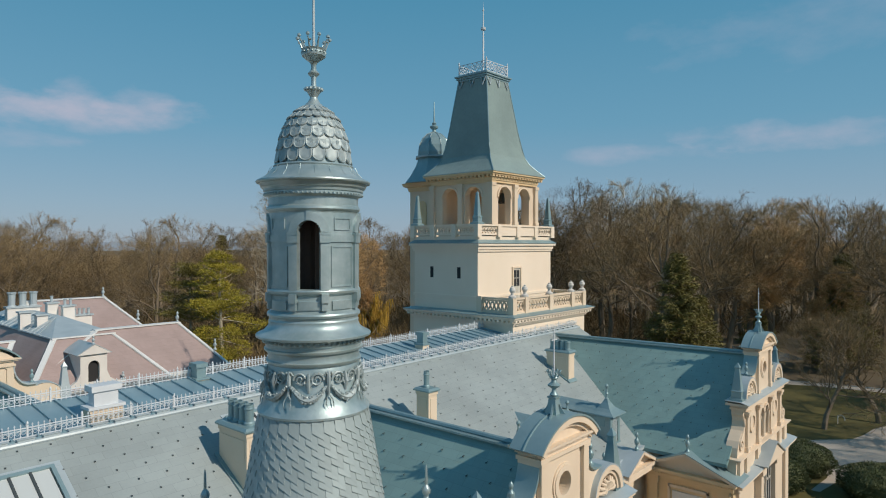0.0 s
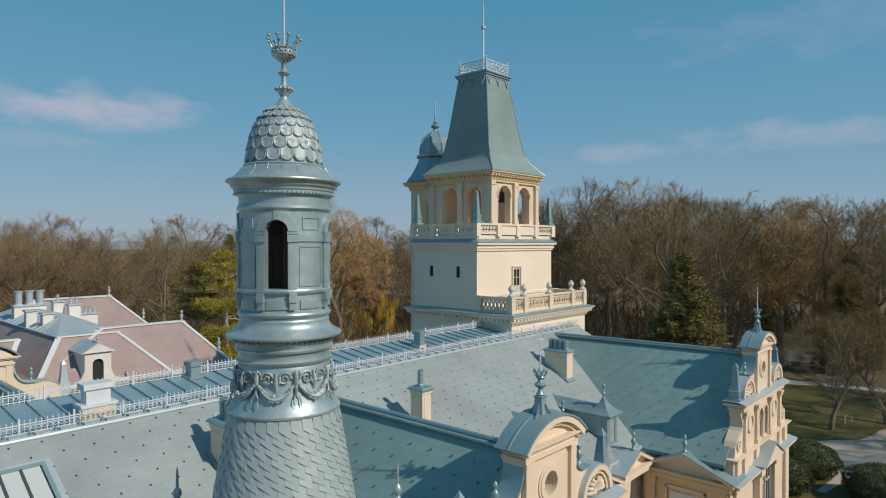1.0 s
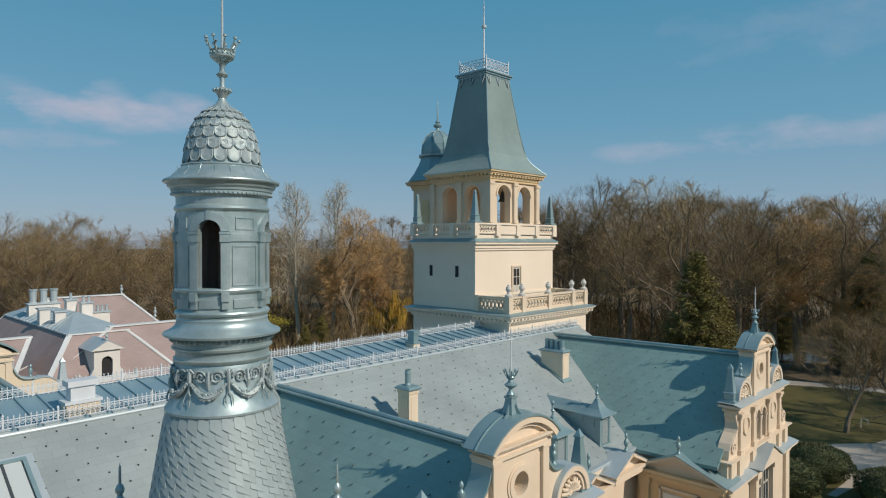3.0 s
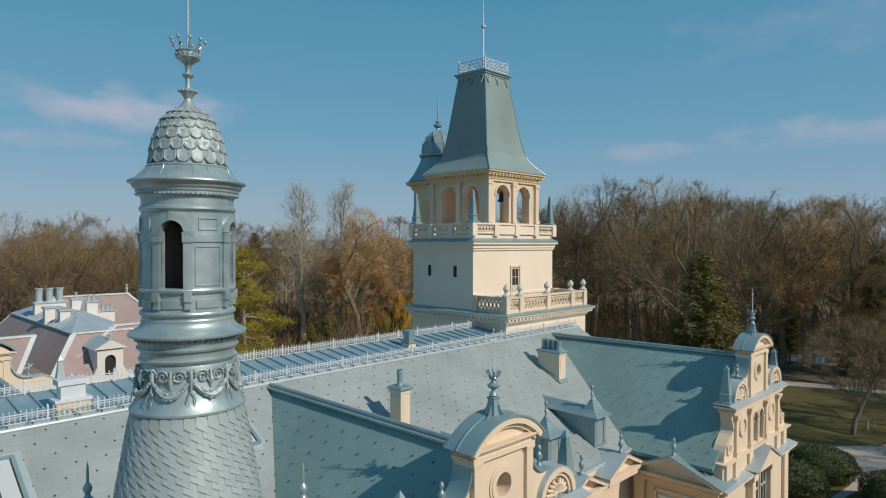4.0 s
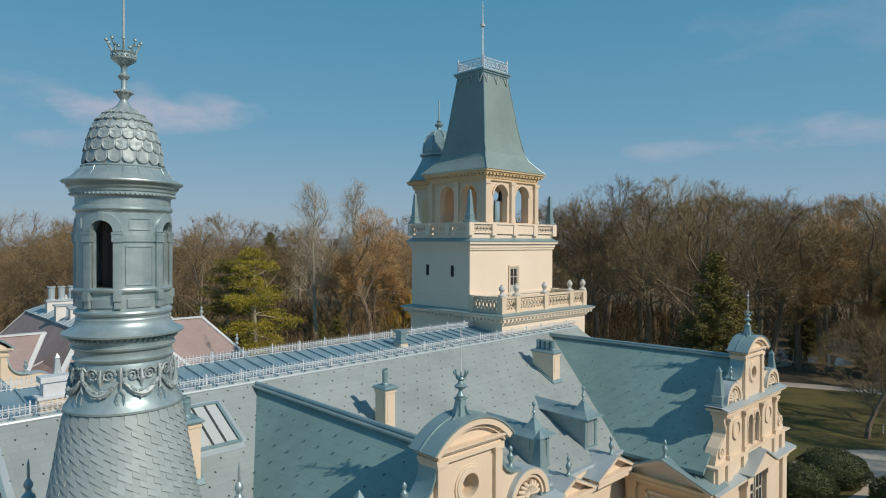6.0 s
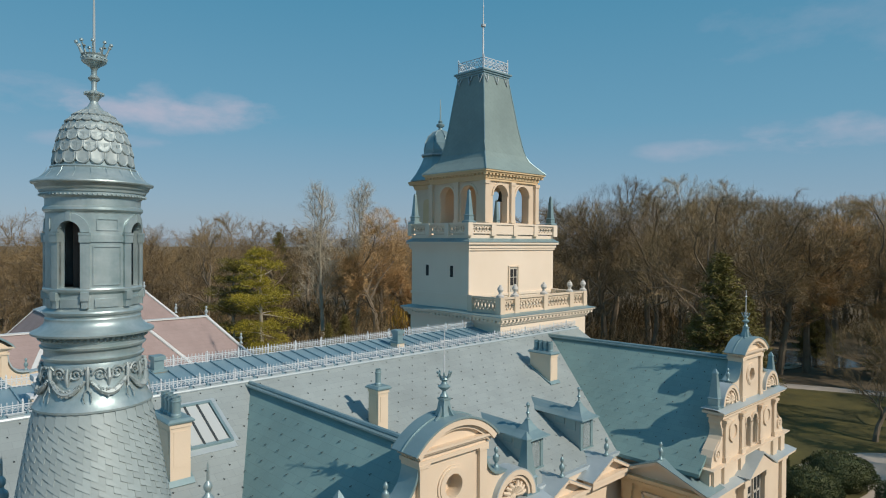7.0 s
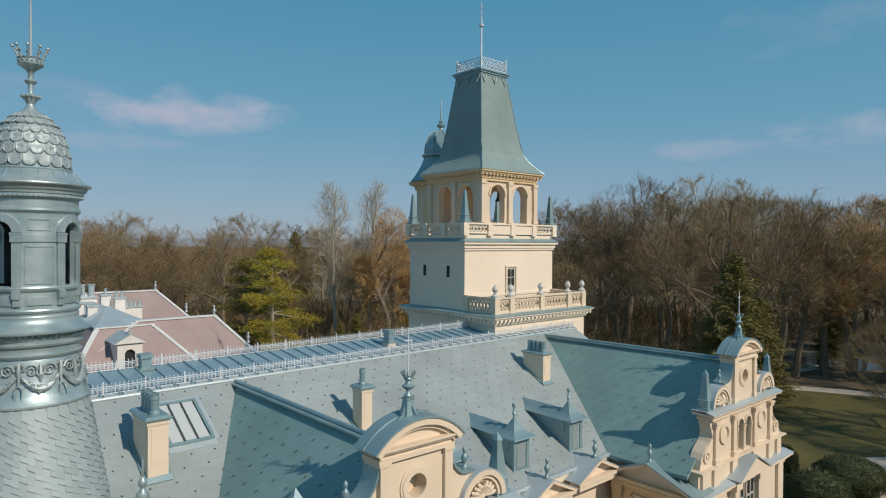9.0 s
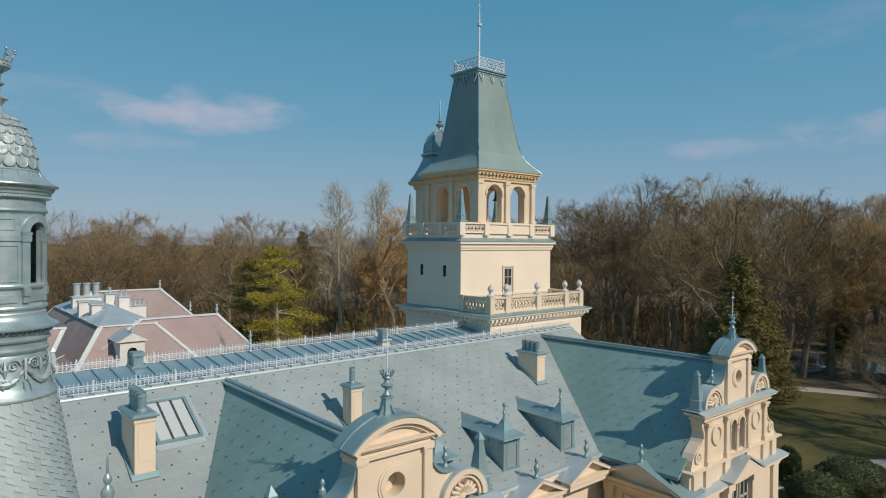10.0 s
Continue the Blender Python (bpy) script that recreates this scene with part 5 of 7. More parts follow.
def share_at(y):
    """The share of the dome's rise at a drawn height."""
    for i in range(len(dome_rows) - 1):
        y0, y1 = dome_rows[i][1], dome_rows[i + 1][1]
        if y1 <= y <= y0:
            return (i + (y0 - y) / (y0 - y1)) / (len(dome_rows) - 1)
    return 0.0


for row, (sy, hgt) in enumerate(((294, 40), (273, 38), (253, 36), (234, 33), (217, 27), (204, 20))):
    s = share_at(sy)
    r, z, ang = dome_at(s)
    h = hgt * U
    z2 = z + h * 0.8
    s2 = s
    while dome_at(s2)[1] < z2 and s2 < 0.95:
        s2 += 0.01
    r2, z2, _ = dome_at(s2)
    ang2 = math.atan2(z2 - z, r2 - r)
    w = 2 * math.pi * r / SCALES * 0.50
    h = hgt * U
    out = [(-w * 0.92, h)] + [(w * math.cos(t), w * 0.95 + w * 0.95 * math.sin(t)) for t in [math.pi + math.pi * k / 10 for k in range(11)]] + [(w * 0.92, h)]
    ring = lambda k, y: [(x * k, y * (1 - 0.95 * max(0.0, zz) / h), w * 0.95 + (zz - w * 0.95) * k) for x, zz in out]
    n = len(out)
    vs = ring(1.0, 0.0) + ring(0.98, -0.012) + ring(0.88, -0.022) + ring(0.72, -0.010) + ring(0.3, -0.013)
    fs = [(q * n + i, q * n + (i + 1) % n, (q + 1) * n + (i + 1) % n, (q + 1) * n + i) for q in range(4) for i in range(n)] + [tuple(range(4 * n, 5 * n))]
    me = mesh_of("dome_scale", Geo().add(vs, fs), ZINC_PIECE, True)
    for i in range(SCALES):
        a = 2 * math.pi * (i + 0.5 * (row % 2)) / SCALES
        lean = math.pi / 2 - ang2
        m = Matrix.Rotation(a, 4, "Z") @ Matrix.Translation((r, 0, z)) @ Matrix.Rotation(lean, 4, "Y") @ Matrix.Rotation(radians(90), 4, "Z")
        piece("dome_scale", me, tur, m)
part("finial", Geo().lathe(up([(9, 182), (6.5, 177), (7, 173), (10, 168), (14, 163), (15.5, 160), (13, 157), (5, 154), (4.5, 146), (5, 138), (9, 135), (10.5, 132), (8, 129), (5, 126), (5, 117), (7, 113), (12, 109), (18, 105), (21.5, 102), (22, 99), (20, 97), (20, 93), (22, 90), (20, 89), (18, 95), (0, 96)]), 20), ZINC, tur, "turned zinc finial", True)
kn = mesh_of("finial_bead", Geo().lathe([(0, -0.026), (0.024, -0.012), (0.024, 0.012), (0, 0.026)], 8), ZINC, True)
for i in range(12):
    a = radians(30 * i)
    piece("finial_bead", kn, tur, Matrix.Translation((15 * U * math.cos(a), 15 * U * math.sin(a), uz(160))))
for i in range(16):
    a = radians(22.5 * i)
    piece("crown_stud", kn, tur, Matrix.Translation((21 * U * math.cos(a), 21.5 * U * math.sin(a), uz(96))) @ Matrix.Scale(0.7, 4))
for i in range(9):
    a = 40 * i + 12
    g = Geo().tube([on(19, a, 93), on(22, a, 86), on(25, a, 79), on(28.5, a, 74)], [2.6 * U, 2.0 * U, 1.5 * U, 1.3 * U], 6)
    g.lathe([(0, -4 * U), (3.4 * U, -1.5 * U), (3.4 * U, 1.5 * U), (0, 4 * U)], 10, Matrix.Translation(on(29.5, a, 70)))
    if i % 2:
        g.lathe([(0, -3 * U), (2.6 * U, 0), (0, 3 * U)], 8, Matrix.Translation(on(26, a + 8, 79)))
    part("crown_prong", g, ZINC, tur, "", True)
part("lightning_rod", Geo().tube([(0, 0, uz(95)), (0, 0, uz(20)), (0, 0, uz(-60))], [2.6 * U, 2.3 * U, 1.2 * U], 8), LEAD_PALE, tur, "slim pale rod", True)


# ---- chimneys ----
def roof_z(x, y):
    """Height of the front slope at a place in the plan."""
    return EDGE_Z - SLOPE * (18.5 + 0.0279 * (x - 15.4) - y)


def chimney(x0, x1, y0, y1, top, pots, label):
    foot = roof_z(x0, y0) - 0.4
    mx = (x0 + x1) / 2
    c = thing("chimney", Matrix.Identity(4), label, "chimney", "roof chimneys")
    part("shaft", Geo().box(x0, x1, y0, y1, foot, top - 0.14), STUCCO, c)
    part("recessed_panel", Geo().box(x0 + 0.10, x1 - 0.10, y0 - 0.015, y0 + 0.01, foot + 0.9, top - 0.35).box(x0 - 0.015, x0 + 0.01, y0 + 0.12, y1 - 0.12, foot + 1.3, top - 0.35), STUCCO, c)
    part("neck", Geo().box(x0 - 0.03, x1 + 0.03, y0 - 0.03, y1 + 0.03, top - 0.24, top - 0.12), STUCCO, c)
    part("cap", Geo().loft([[(x0 - o, y0 - o, z), (x1 + o, y0 - o, z), (x1 + o, y1 + o, z), (x0 - o, y1 + o, z)] for o, z in ((0.09, top - 0.10), (0.10, top - 0.05), (0.02, top + 0.02))]), ZINC_TRIM, c, "zinc capping")
    part("flashing", Geo().bar(((x0 + x1) / 2, y0 - 0.12, roof_z(mx, y0 - 0.12) + 0.04), ((x0 + x1) / 2, y0 + 0.02, roof_z(mx, y0) + 0.12), x1 - x0 + 0.2, 0.05).bar((x0 - 0.05, y0, roof_z(mx, y0) + 0.05), (x0 - 0.05, y1 + 0.1, roof_z(mx, y1 + 0.1) + 0.05), 0.12, 0.06).bar((x1 + 0.05, y0, roof_z(mx, y0) + 0.05), (x1 + 0.05, y1 + 0.1, roof_z(mx, y1 + 0.1) + 0.05), 0.12, 0.06), ZINC_TRIM, c, "zinc flashing")
    for px, py, r, h in pots:
        part("pot", Geo().lathe([(r * 1.25, 0), (r * 1.25, 0.06), (r, 0.1), (r, h * 0.72), (r * 1.15, h * 0.75), (r * 1.15, h * 0.80), (r, h * 0.83), (r * 0.95, h * 0.97), (r * 1.1, h), (r * 0.85, h), (r * 0.8, h * 0.6), (0, h * 0.6)], 14), ZINC_TRIM, c, "round zinc chimney pot", True, m=Matrix.Translation((px, py, top + 0.02)))
    return c


chimney(19.15, 19.62, 15.0, 15.62, 16.58, [(19.38, 15.32, 0.11, 0.62)], "cream rendered chimney with one zinc pot")
chimney(30.55, 31.12, 15.62, 16.95, 16.5, [(30.83, 15.85, 0.13, 0.5), (30.83, 16.15, 0.13, 0.5), (30.83, 16.45, 0.13, 0.5), (30.83, 16.75, 0.13, 0.5)], "cream rendered chimney with clustered zinc pots")
chimney(11.45, 12.05, 14.95, 16.45, 16.78, [(11.75, 15.3, 0.13, 0.6), (11.75, 15.6, 0.13, 0.6), (11.75, 15.9, 0.13, 0.6), (11.75, 16.2, 0.13, 0.6)], "cream rendered chimney with clustered zinc pots")


# ---- rooflights ----
def rooflight(x0, x1, y0, y1):
    m = AXIS @ Matrix.Translation((0, 0, EDGE_Z)) @ Matrix.Rotation(math.atan(SLOPE), 4, "X")
    k = us
    a0, a1, b0, b1 = x0 - 15.4, x1 - 15.4, (y0 - 18.5) * k, (y1 - 18.5) * k
    r = thing("rooflight", m, "three-pane frosted rooflight in a zinc frame on the roof slope", "rooflight", "rooflights")
    g = Geo().box(a0 - 0.1, a0, b0 - 0.1, b1 + 0.1, -0.05, 0.14).box(a1, a1 + 0.1, b0 - 0.1, b1 + 0.1, -0.05, 0.14).box(a0, a1, b1, b1 + 0.1, -0.05, 0.14).box(a0, a1, b0 - 0.1, b0, -0.05, 0.12)
    part("frame", g, ZINC_TRIM, r)
    part("apron", Geo().box(a0 - 0.15, a1 + 0.15, b0 - 0.35, b0 - 0.1, 0.0, 0.03).box(a1 + 0.1, a1 + 0.3, b0 - 0.1, b1 + 0.25, 0.0, 0.025).box(a0 - 0.15, a1 + 0.3, b1 + 0.1, b1 + 0.28, 0.0, 0.03), LEAD_PALE, r, "pale sheet flashing")
    w = (a1 - a0) / 3
    for i in range(3):
        part("pane", Geo().box(a0 + i * w + 0.03, a0 + (i + 1) * w - 0.03, b0, b1, 0.07, 0.09), SKYGLASS, r, "frosted glass pane")
        if i:
            part("glazing_bar", Geo().box(a0 + i * w - 0.03, a0 + i * w + 0.03, b0 - 0.04, b1, 0.05, 0.13), DARK_HOOK, r, "dark glazing bar")


rooflight(12.42, 13.72, 16.15, 17.75)
rooflight(5.75, 7.15, 15.9, 17.5)


# ---- dormers ----
def dormer(cx, fy, tip_z):
    """A narrow zinc ventilation dormer: body, louvred arched front, ridge roof with a flared pyramid and a finial."""
    z0, z1 = roof_z(cx, fy) - 0.1, tip_z - 0.62
    d = thing("dormer", Matrix.Translation((cx, fy, 0)), "narrow zinc dormer with louvred front and pointed finial", "dormer", "roof dormers")
    back = (z1 - roof_z(cx, fy)) / SLOPE + 0.3
    part("body", Geo().add([(x, y, z) for x in (-0.42, 0.42) for y, z in ((0, z0), (0, z1), (back, z1), (back, z1 - 0.05))], [(0, 1, 2, 3), (7, 6, 5, 4), (0, 4, 5, 1), (1, 5, 6, 2), (0, 3, 7, 4)]), LOUVRE, d, "grey-green sheet sides")
    part("front_frame", Geo().box(-0.46, -0.30, -0.05, 0.02, z0 - 0.05, z1 - 0.15).box(0.30, 0.46, -0.05, -0.004, z0 - 0.05, z1 - 0.15).box(-0.46, 0.46, -0.05, -0.004, z1 - 0.15, z1 - 0.02).box(-0.5, 0.5, -0.08, 0.02, z0 - 0.08, z0 + 0.12).prism(arc(0, z1 - 0.36, 0.30, 180, 0, 10) + arc(0, z1 - 0.36, 0.22, 0, 180, 10), 0.06, Matrix.Translation((0, -0.04, 0))), ZINC_TRIM, d)
    slat = mesh_of("louvre_slat", Geo().box(-0.24, 0.24, -0.02, 0.02, -0.004, 0.008).box(-0.24, 0.24, -0.04, -0.02, -0.03, -0.02), LEAD_PALE)
    k = z0 + 0.18
    while k < z1 - 0.16:
        piece("louvre_slat", slat, d, Matrix.Translation((0, -0.01, k)))
        k += 0.07
    for s in (-1, 1):
        for q in (0.25, 0.85):
            part("side_panel", Geo().box(s * 0.42 - 0.02, s * 0.42 + 0.02, q, q + 0.5, z1 - 0.62 + q * 0.3, z1 - 0.1), ZINC_TRIM, d)
    rb = back + (0.35 / SLOPE)
    part("roof", Geo().add([(-0.62, -0.14, z1 - 0.02), (0.62, -0.14, z1 - 0.02), (0.62, back + 0.3, z1 + 0.02), (-0.62, back + 0.3, z1 + 0.02), (0, 0.35, z1 + 0.34), (0, rb + 0.3, z1 + 0.40), (-0.36, 0.1, z1 + 0.12), (0.36, 0.1, z1 + 0.12), (0.36, back, z1 + 0.14), (-0.36, back, z1 + 0.14)], [(0, 1, 7, 6), (0, 6, 9, 3), (1, 2, 8, 7), (6, 4, 5, 9), (7, 8, 5, 4), (6, 7, 4), (0, 3, 2, 1), (3, 9, 5, 8, 2)]), ZINC_TRIM, d, "curved zinc roof")
    part("peak", Geo().loft([[(dx * r, 0.38 + dy * r, z) for dx, dy in ((-1, -1), (1, -1), (1, 1), (-1, 1))] for r, z in ((0.66, z1 - 0.03), (0.64, z1 + 0.02), (0.46, z1 + 0.12), (0.30, z1 + 0.24), (0.15, z1 + 0.46), (0.07, z1 + 0.62))]), ZINC_TRIM, d, "flared zinc peak")
    part("finial", Geo().lathe([(0.07, 0), (0.10, 0.04), (0.05, 0.09), (0.04, 0.22), (0.09, 0.28), (0.05, 0.34), (0.035, 0.5), (0.07, 0.56), (0.085, 0.62), (0.06, 0.69), (0.0, 0.72)], 10), ZINC_TRIM, d, "zinc finial", True, m=Matrix.Translation((0, 0.38, z1 + 0.6)))
    return d


dormer(28.45, 12.05, 14.95)
dormer(24.75, 11.95, 14.9)
dormer(21.05, 11.85, 14.85)


# ---- pediments along the eave ----
def pediment(at, turn, half, rise, depth, label, dentils=0):
    p = thing("pediment", Matrix.Translation(at) @ Matrix.Rotation(radians(turn), 4, "Z"), label, "pediment", "eave pediments")
    part("tympanum", Geo().prism([(-half, -rise - 0.1), (half, -rise - 0.1), (0, -0.1)], 0.3, Matrix.Translation((0, 0.12, 0))), STUCCO, p)
    part("base_moulding", Geo().box(-half - 0.12, half + 0.12, -0.18, 0.3, -rise - 0.22, -rise - 0.08).box(-half, half, -0.08, 0.3, -rise - 0.45, -rise - 0.22), OCHRE if dentils else STUCCO, p)
    for s in (-1, 1):
        part("raking_moulding", Geo().bar((s * (half + 0.14), 0.05, -rise - 0.10), (0, 0.05, -0.03), 0.5, 0.12), STUCCO, p)
        part("roof_sheet", Geo().bar((s * (half + 0.2), depth / 2 - 0.2, -rise - 0.06), (0, depth / 2 - 0.2, 0.05), depth, 0.04), LEAD_PALE if not dentils else ZINC_TRIM, p, "sheet-metal covering")
    if dentils:
        me = mesh_of("dentil", Geo().box(-0.035, 0.035, -0.06, 0.06, 0, 0.07), OCHRE)
        for i in range(dentils):
            piece("dentil", me, p, Matrix.Translation((-half + 0.1 + (2 * half - 0.2) * i / (dentils - 1), -0.1, -rise - 0.30)))
    urn("urn", (0, 0.15, 0.0), 0.85, ZINC_TRIM, "", 0.0, p, 0.7)
    return p


pediment((28.3, 10.75, 12.92), 0, 1.35, 0.62, 1.8, "small cream pediment with zinc urn over the eave")
pediment((25.0, 10.65, 12.85), 0, 1.35, 0.62, 1.8, "small cream pediment with zinc urn over the eave")
pediment((29.75, 9.25, 12.78), -90, 2.0, 0.78, 1.6, "ochre dentilled pediment with zinc urn on the wing wall", 30)
fw = thing("wing_bay", Matrix.Translation((29.95, 9.25, 0)) @ Matrix.Rotation(radians(-90), 4, "Z"), "ochre panelled bay of the wing wall below its pediment", "wall bay", "", "structure")
part("bay_wall", Geo().box(-1.9, 1.9, 0.02, 0.5, 5, 11.7), OCHRE, fw)
for s in (-1, 1):
    part("bay_pilaster", Geo().box(s * 1.55 - 0.2, s * 1.55 + 0.2, -0.12, 0.05, 5, 11.55).box(s * 1.55 - 0.26, s * 1.55 + 0.26, -0.18, 0.05, 11.2, 11.55), OCHRE, fw)
    part("bay_frame", Geo().box(s * 0.85 - 0.05, s * 0.85 + 0.05, -0.06, 0.05, 5, 11.2), STUCCO, fw)
part("bay_frame", Geo().box(-0.9, 0.9, -0.06, 0.05, 11.1, 11.22), STUCCO, fw)
part("bay_panel", Geo().box(-0.7, 0.7, -0.03, 0.04, 5, 10.95), WHITE_WASH, fw, "pale blind window panel")
eg = thing("eave_gutter", AXIS, "grey metal eave gutter and cream cornice under the front slope", "gutter", "", "structure")
part("gutter", Geo().box(X0, 15.2, EAVE_Y - 0.22, EAVE_Y + 0.05, EDGE_Z + SLOPE * EAVE_Y - 0.16, EDGE_Z + SLOPE * EAVE_Y - 0.02), LEAD_PALE, eg)
part("cornice", Geo().box(X0, 15.0, EAVE_Y - 0.1, EAVE_Y + 0.6, EDGE_Z + SLOPE * EAVE_Y - 0.5, EDGE_Z + SLOPE * EAVE_Y - 0.17), STUCCO, eg)

# small arched roofs with finials at the turret's foot, and its drum
sheet("turret_drum", Geo().lathe([(1.75, 0), (1.75, 15.6), (2.0, 15.7), (2.0, 15.85), (1.2, 16.0)], 32, Matrix.Translation((UX, UY, 0))), STUCCO, "round cream drum below the turret cone", "wall")
for ang in (-37, 126):
    m = Matrix.Translation((UX, UY, 0)) @ Matrix.Rotation(radians(ang - 90), 4, "Z")
    lu = thing("lucarne", m, "small arched zinc lucarne at the foot of the turret cone", "lucarne", "turret lucarnes")
    part("arched_roof", Geo().prism(arc(0, 17.25, 0.58, 180, 0, 14) + arc(0, 17.25, 0.52, 0, 180, 14), 1.25, Matrix.Translation((0, 0.75, 0))), ZINC_TRIM, lu, "", True)
    part("front", Geo().prism([(-0.5, 16.0)] + arc(0, 17.25, 0.53, 180, 0, 14) + [(0.53, 16.0)], 0.1, Matrix.Translation((0, 1.7, 0))), ZINC_TRIM, lu)
    part("cheek", Geo().box(-0.5, -0.42, 0.75, 1.7, 15.9, 17.25), ZINC_TRIM, lu)
    part("cheek", Geo().box(0.42, 0.5, 0.75, 1.7, 15.9, 17.25), ZINC_TRIM, lu)
    urn("finial", (0, 1.64, 17.84), 0.64, ZINC, "", 0.30, lu, 0.85)

# ---- far wing beyond the ridge walk ----
FAR_CAP = material("white_painted_flashing", (0.74, 0.75, 0.74), (0.58, 0.60, 0.60), rough=0.5, grain=6, stain=0.6, bump=0.02)


def hip_roof(name, ring0, ring1, mat, parent, label=""):
    """Roof faces between a lower and an upper rectangle (x0, x1, y0, y1, z)."""
    r = [[(x0, y0, z), (x1, y0, z), (x1, y1, z), (x0, y1, z)] for x0, x1, y0, y1, z in (ring0, ring1)]
    part(name, Geo().loft(r), mat, parent, label, uv=lambda c: (c.x + c.y, c.z * 1.4))
    for i in range(4):
        part("hip_cap", Geo().bar(r[0][i], r[1][i], 0.42, 0.10), FAR_CAP, parent, "pale hip flashing")
    part("ridge_flashing", Geo().box(ring1[0] - 0.2, ring1[1] + 0.2, ring1[2] - 0.2, ring1[3] + 0.2, ring1[4] - 0.05, ring1[4] + 0.06), FAR_CAP, parent, "pale ridge flashing")


fb = thing("far_wing", Matrix.Identity(4), "cream service wing with faded red tiled hipped roofs", "building")
part("wall", Geo().box(-14, 33, 54.2, 66, 0, 10.6), WHITE_WASH, fb)
part("eave_cornice", Geo().box(-14.3, 33.3, 53.8, 66.4, 10.4, 10.75), WHITE_WASH, fb)
hip_roof("east_roof", (16, 33.4, 53.8, 61.5, 10.7), (23.0, 30.2, 57.5, 57.9, 14.65), RED_TILE, fb, "faded red tile roof")
hip_roof("centre_roof", (16.6, 27.5, 53.2, 82, 10.6), (19.6, 24.2, 57.2, 79, 14.3), RED_TILE, fb, "faded red tile roof")
hip_roof("west_roof", (-14, 14.4, 53.8, 63, 10.7), (-8, 16.9, 58.1, 58.5, 14.3), RED_TILE, fb, "faded red tile roof")
hip_roof("rear_roof", (19, 33.5, 68, 78, 11.6), (22, 29.2, 72.5, 73, 16.3), RED_TILE, fb, "faded red tile roof")
part("rear_wall", Geo().box(19.3, 33.2, 66.1, 77.6, 0, 11.6), WHITE_WASH, fb)
part("sheet_roof", Geo().loft([[(19.4, 57.0, 14.32), (24.4, 57.0, 14.32), (24.4, 79.2, 14.32), (19.4, 79.2, 14.32)], [(21.6, 63, 15.5), (22.2, 63, 15.5), (22.2, 76, 15.5), (21.6, 76, 15.5)]]), LEAD_PALE, fb, "pale grey ribbed sheet roof")
for i in range(13):
    y = 60.5 + i * 1.2
    part("sheet_rib", Geo().bar((19.42, y, 14.36), (21.6, max(y, 63.0), 15.54), 0.06, 0.07), LEAD_PALE, fb)
ft = thing("far_dormer", Matrix.Translation((21.25, 53.3, 0.85)), "small cream pedimented dormer with dark arched window", "dormer")
g = Geo()
arched_wall(g, -1.0, 1.0, 9.6, 12.5, 0.4, [(0, 0.42, 10.2, 11.5)])
part("front", g, WHITE_WASH, ft)
part("glass", Geo().box(-0.45, 0.45, 0.25, 0.3, 10.1, 12.0), VOID, ft, "dark arched pane")
part("cheek", Geo().box(-1.0, -0.85, 0.4, 3.2, 9.6, 12.4), WHITE_WASH, ft)
part("cheek", Geo().box(0.85, 1.0, 0.4, 3.2, 9.6, 12.4), WHITE_WASH, ft)
part("pediment", Geo().prism([(-1.25, 12.45), (1.25, 12.45), (0, 13.2)], 3.4, Matrix.Translation((0, -0.2, 0))), WHITE_WASH, ft)
part("roof_sheet", Geo().bar((-1.3, 1.5, 12.45), (0, 1.5, 13.26), 3.4, 0.06).bar((1.3, 1.5, 12.45), (0, 1.5, 13.26), 3.4, 0.06), LEAD_PALE, ft, "pale sheet covering")
urn("urn", (0, 0.1, 13.2), 0.7, LEAD_PALE, "", 0, ft)
for s in (-1, 1):
    part("scroll", Geo().prism([(s * 1.0, 9.6), (s * 1.0, 11.0), (s * 1.25, 10.4), (s * 1.7, 10.1), (s * 2.4, 10.0), (s * 2.4, 9.6)], 0.35, Matrix.Translation((0, 0.02, 0))), WHITE_WASH, ft)
    urn("urn", (s * 2.3, 0.15, 10.0), 0.7, LEAD_PALE, "", 0, ft)
for at in ((30.2, 57.6, 14.6), (29.2, 72.7, 16.3), (32.6, 55.0, 12.0), (31.8, 70.0, 13.8)):
    urn("ridge_urn", at, 1.1, LEAD_PALE, "pale metal urn finial on the tiled roof", 0, None, 0.8)
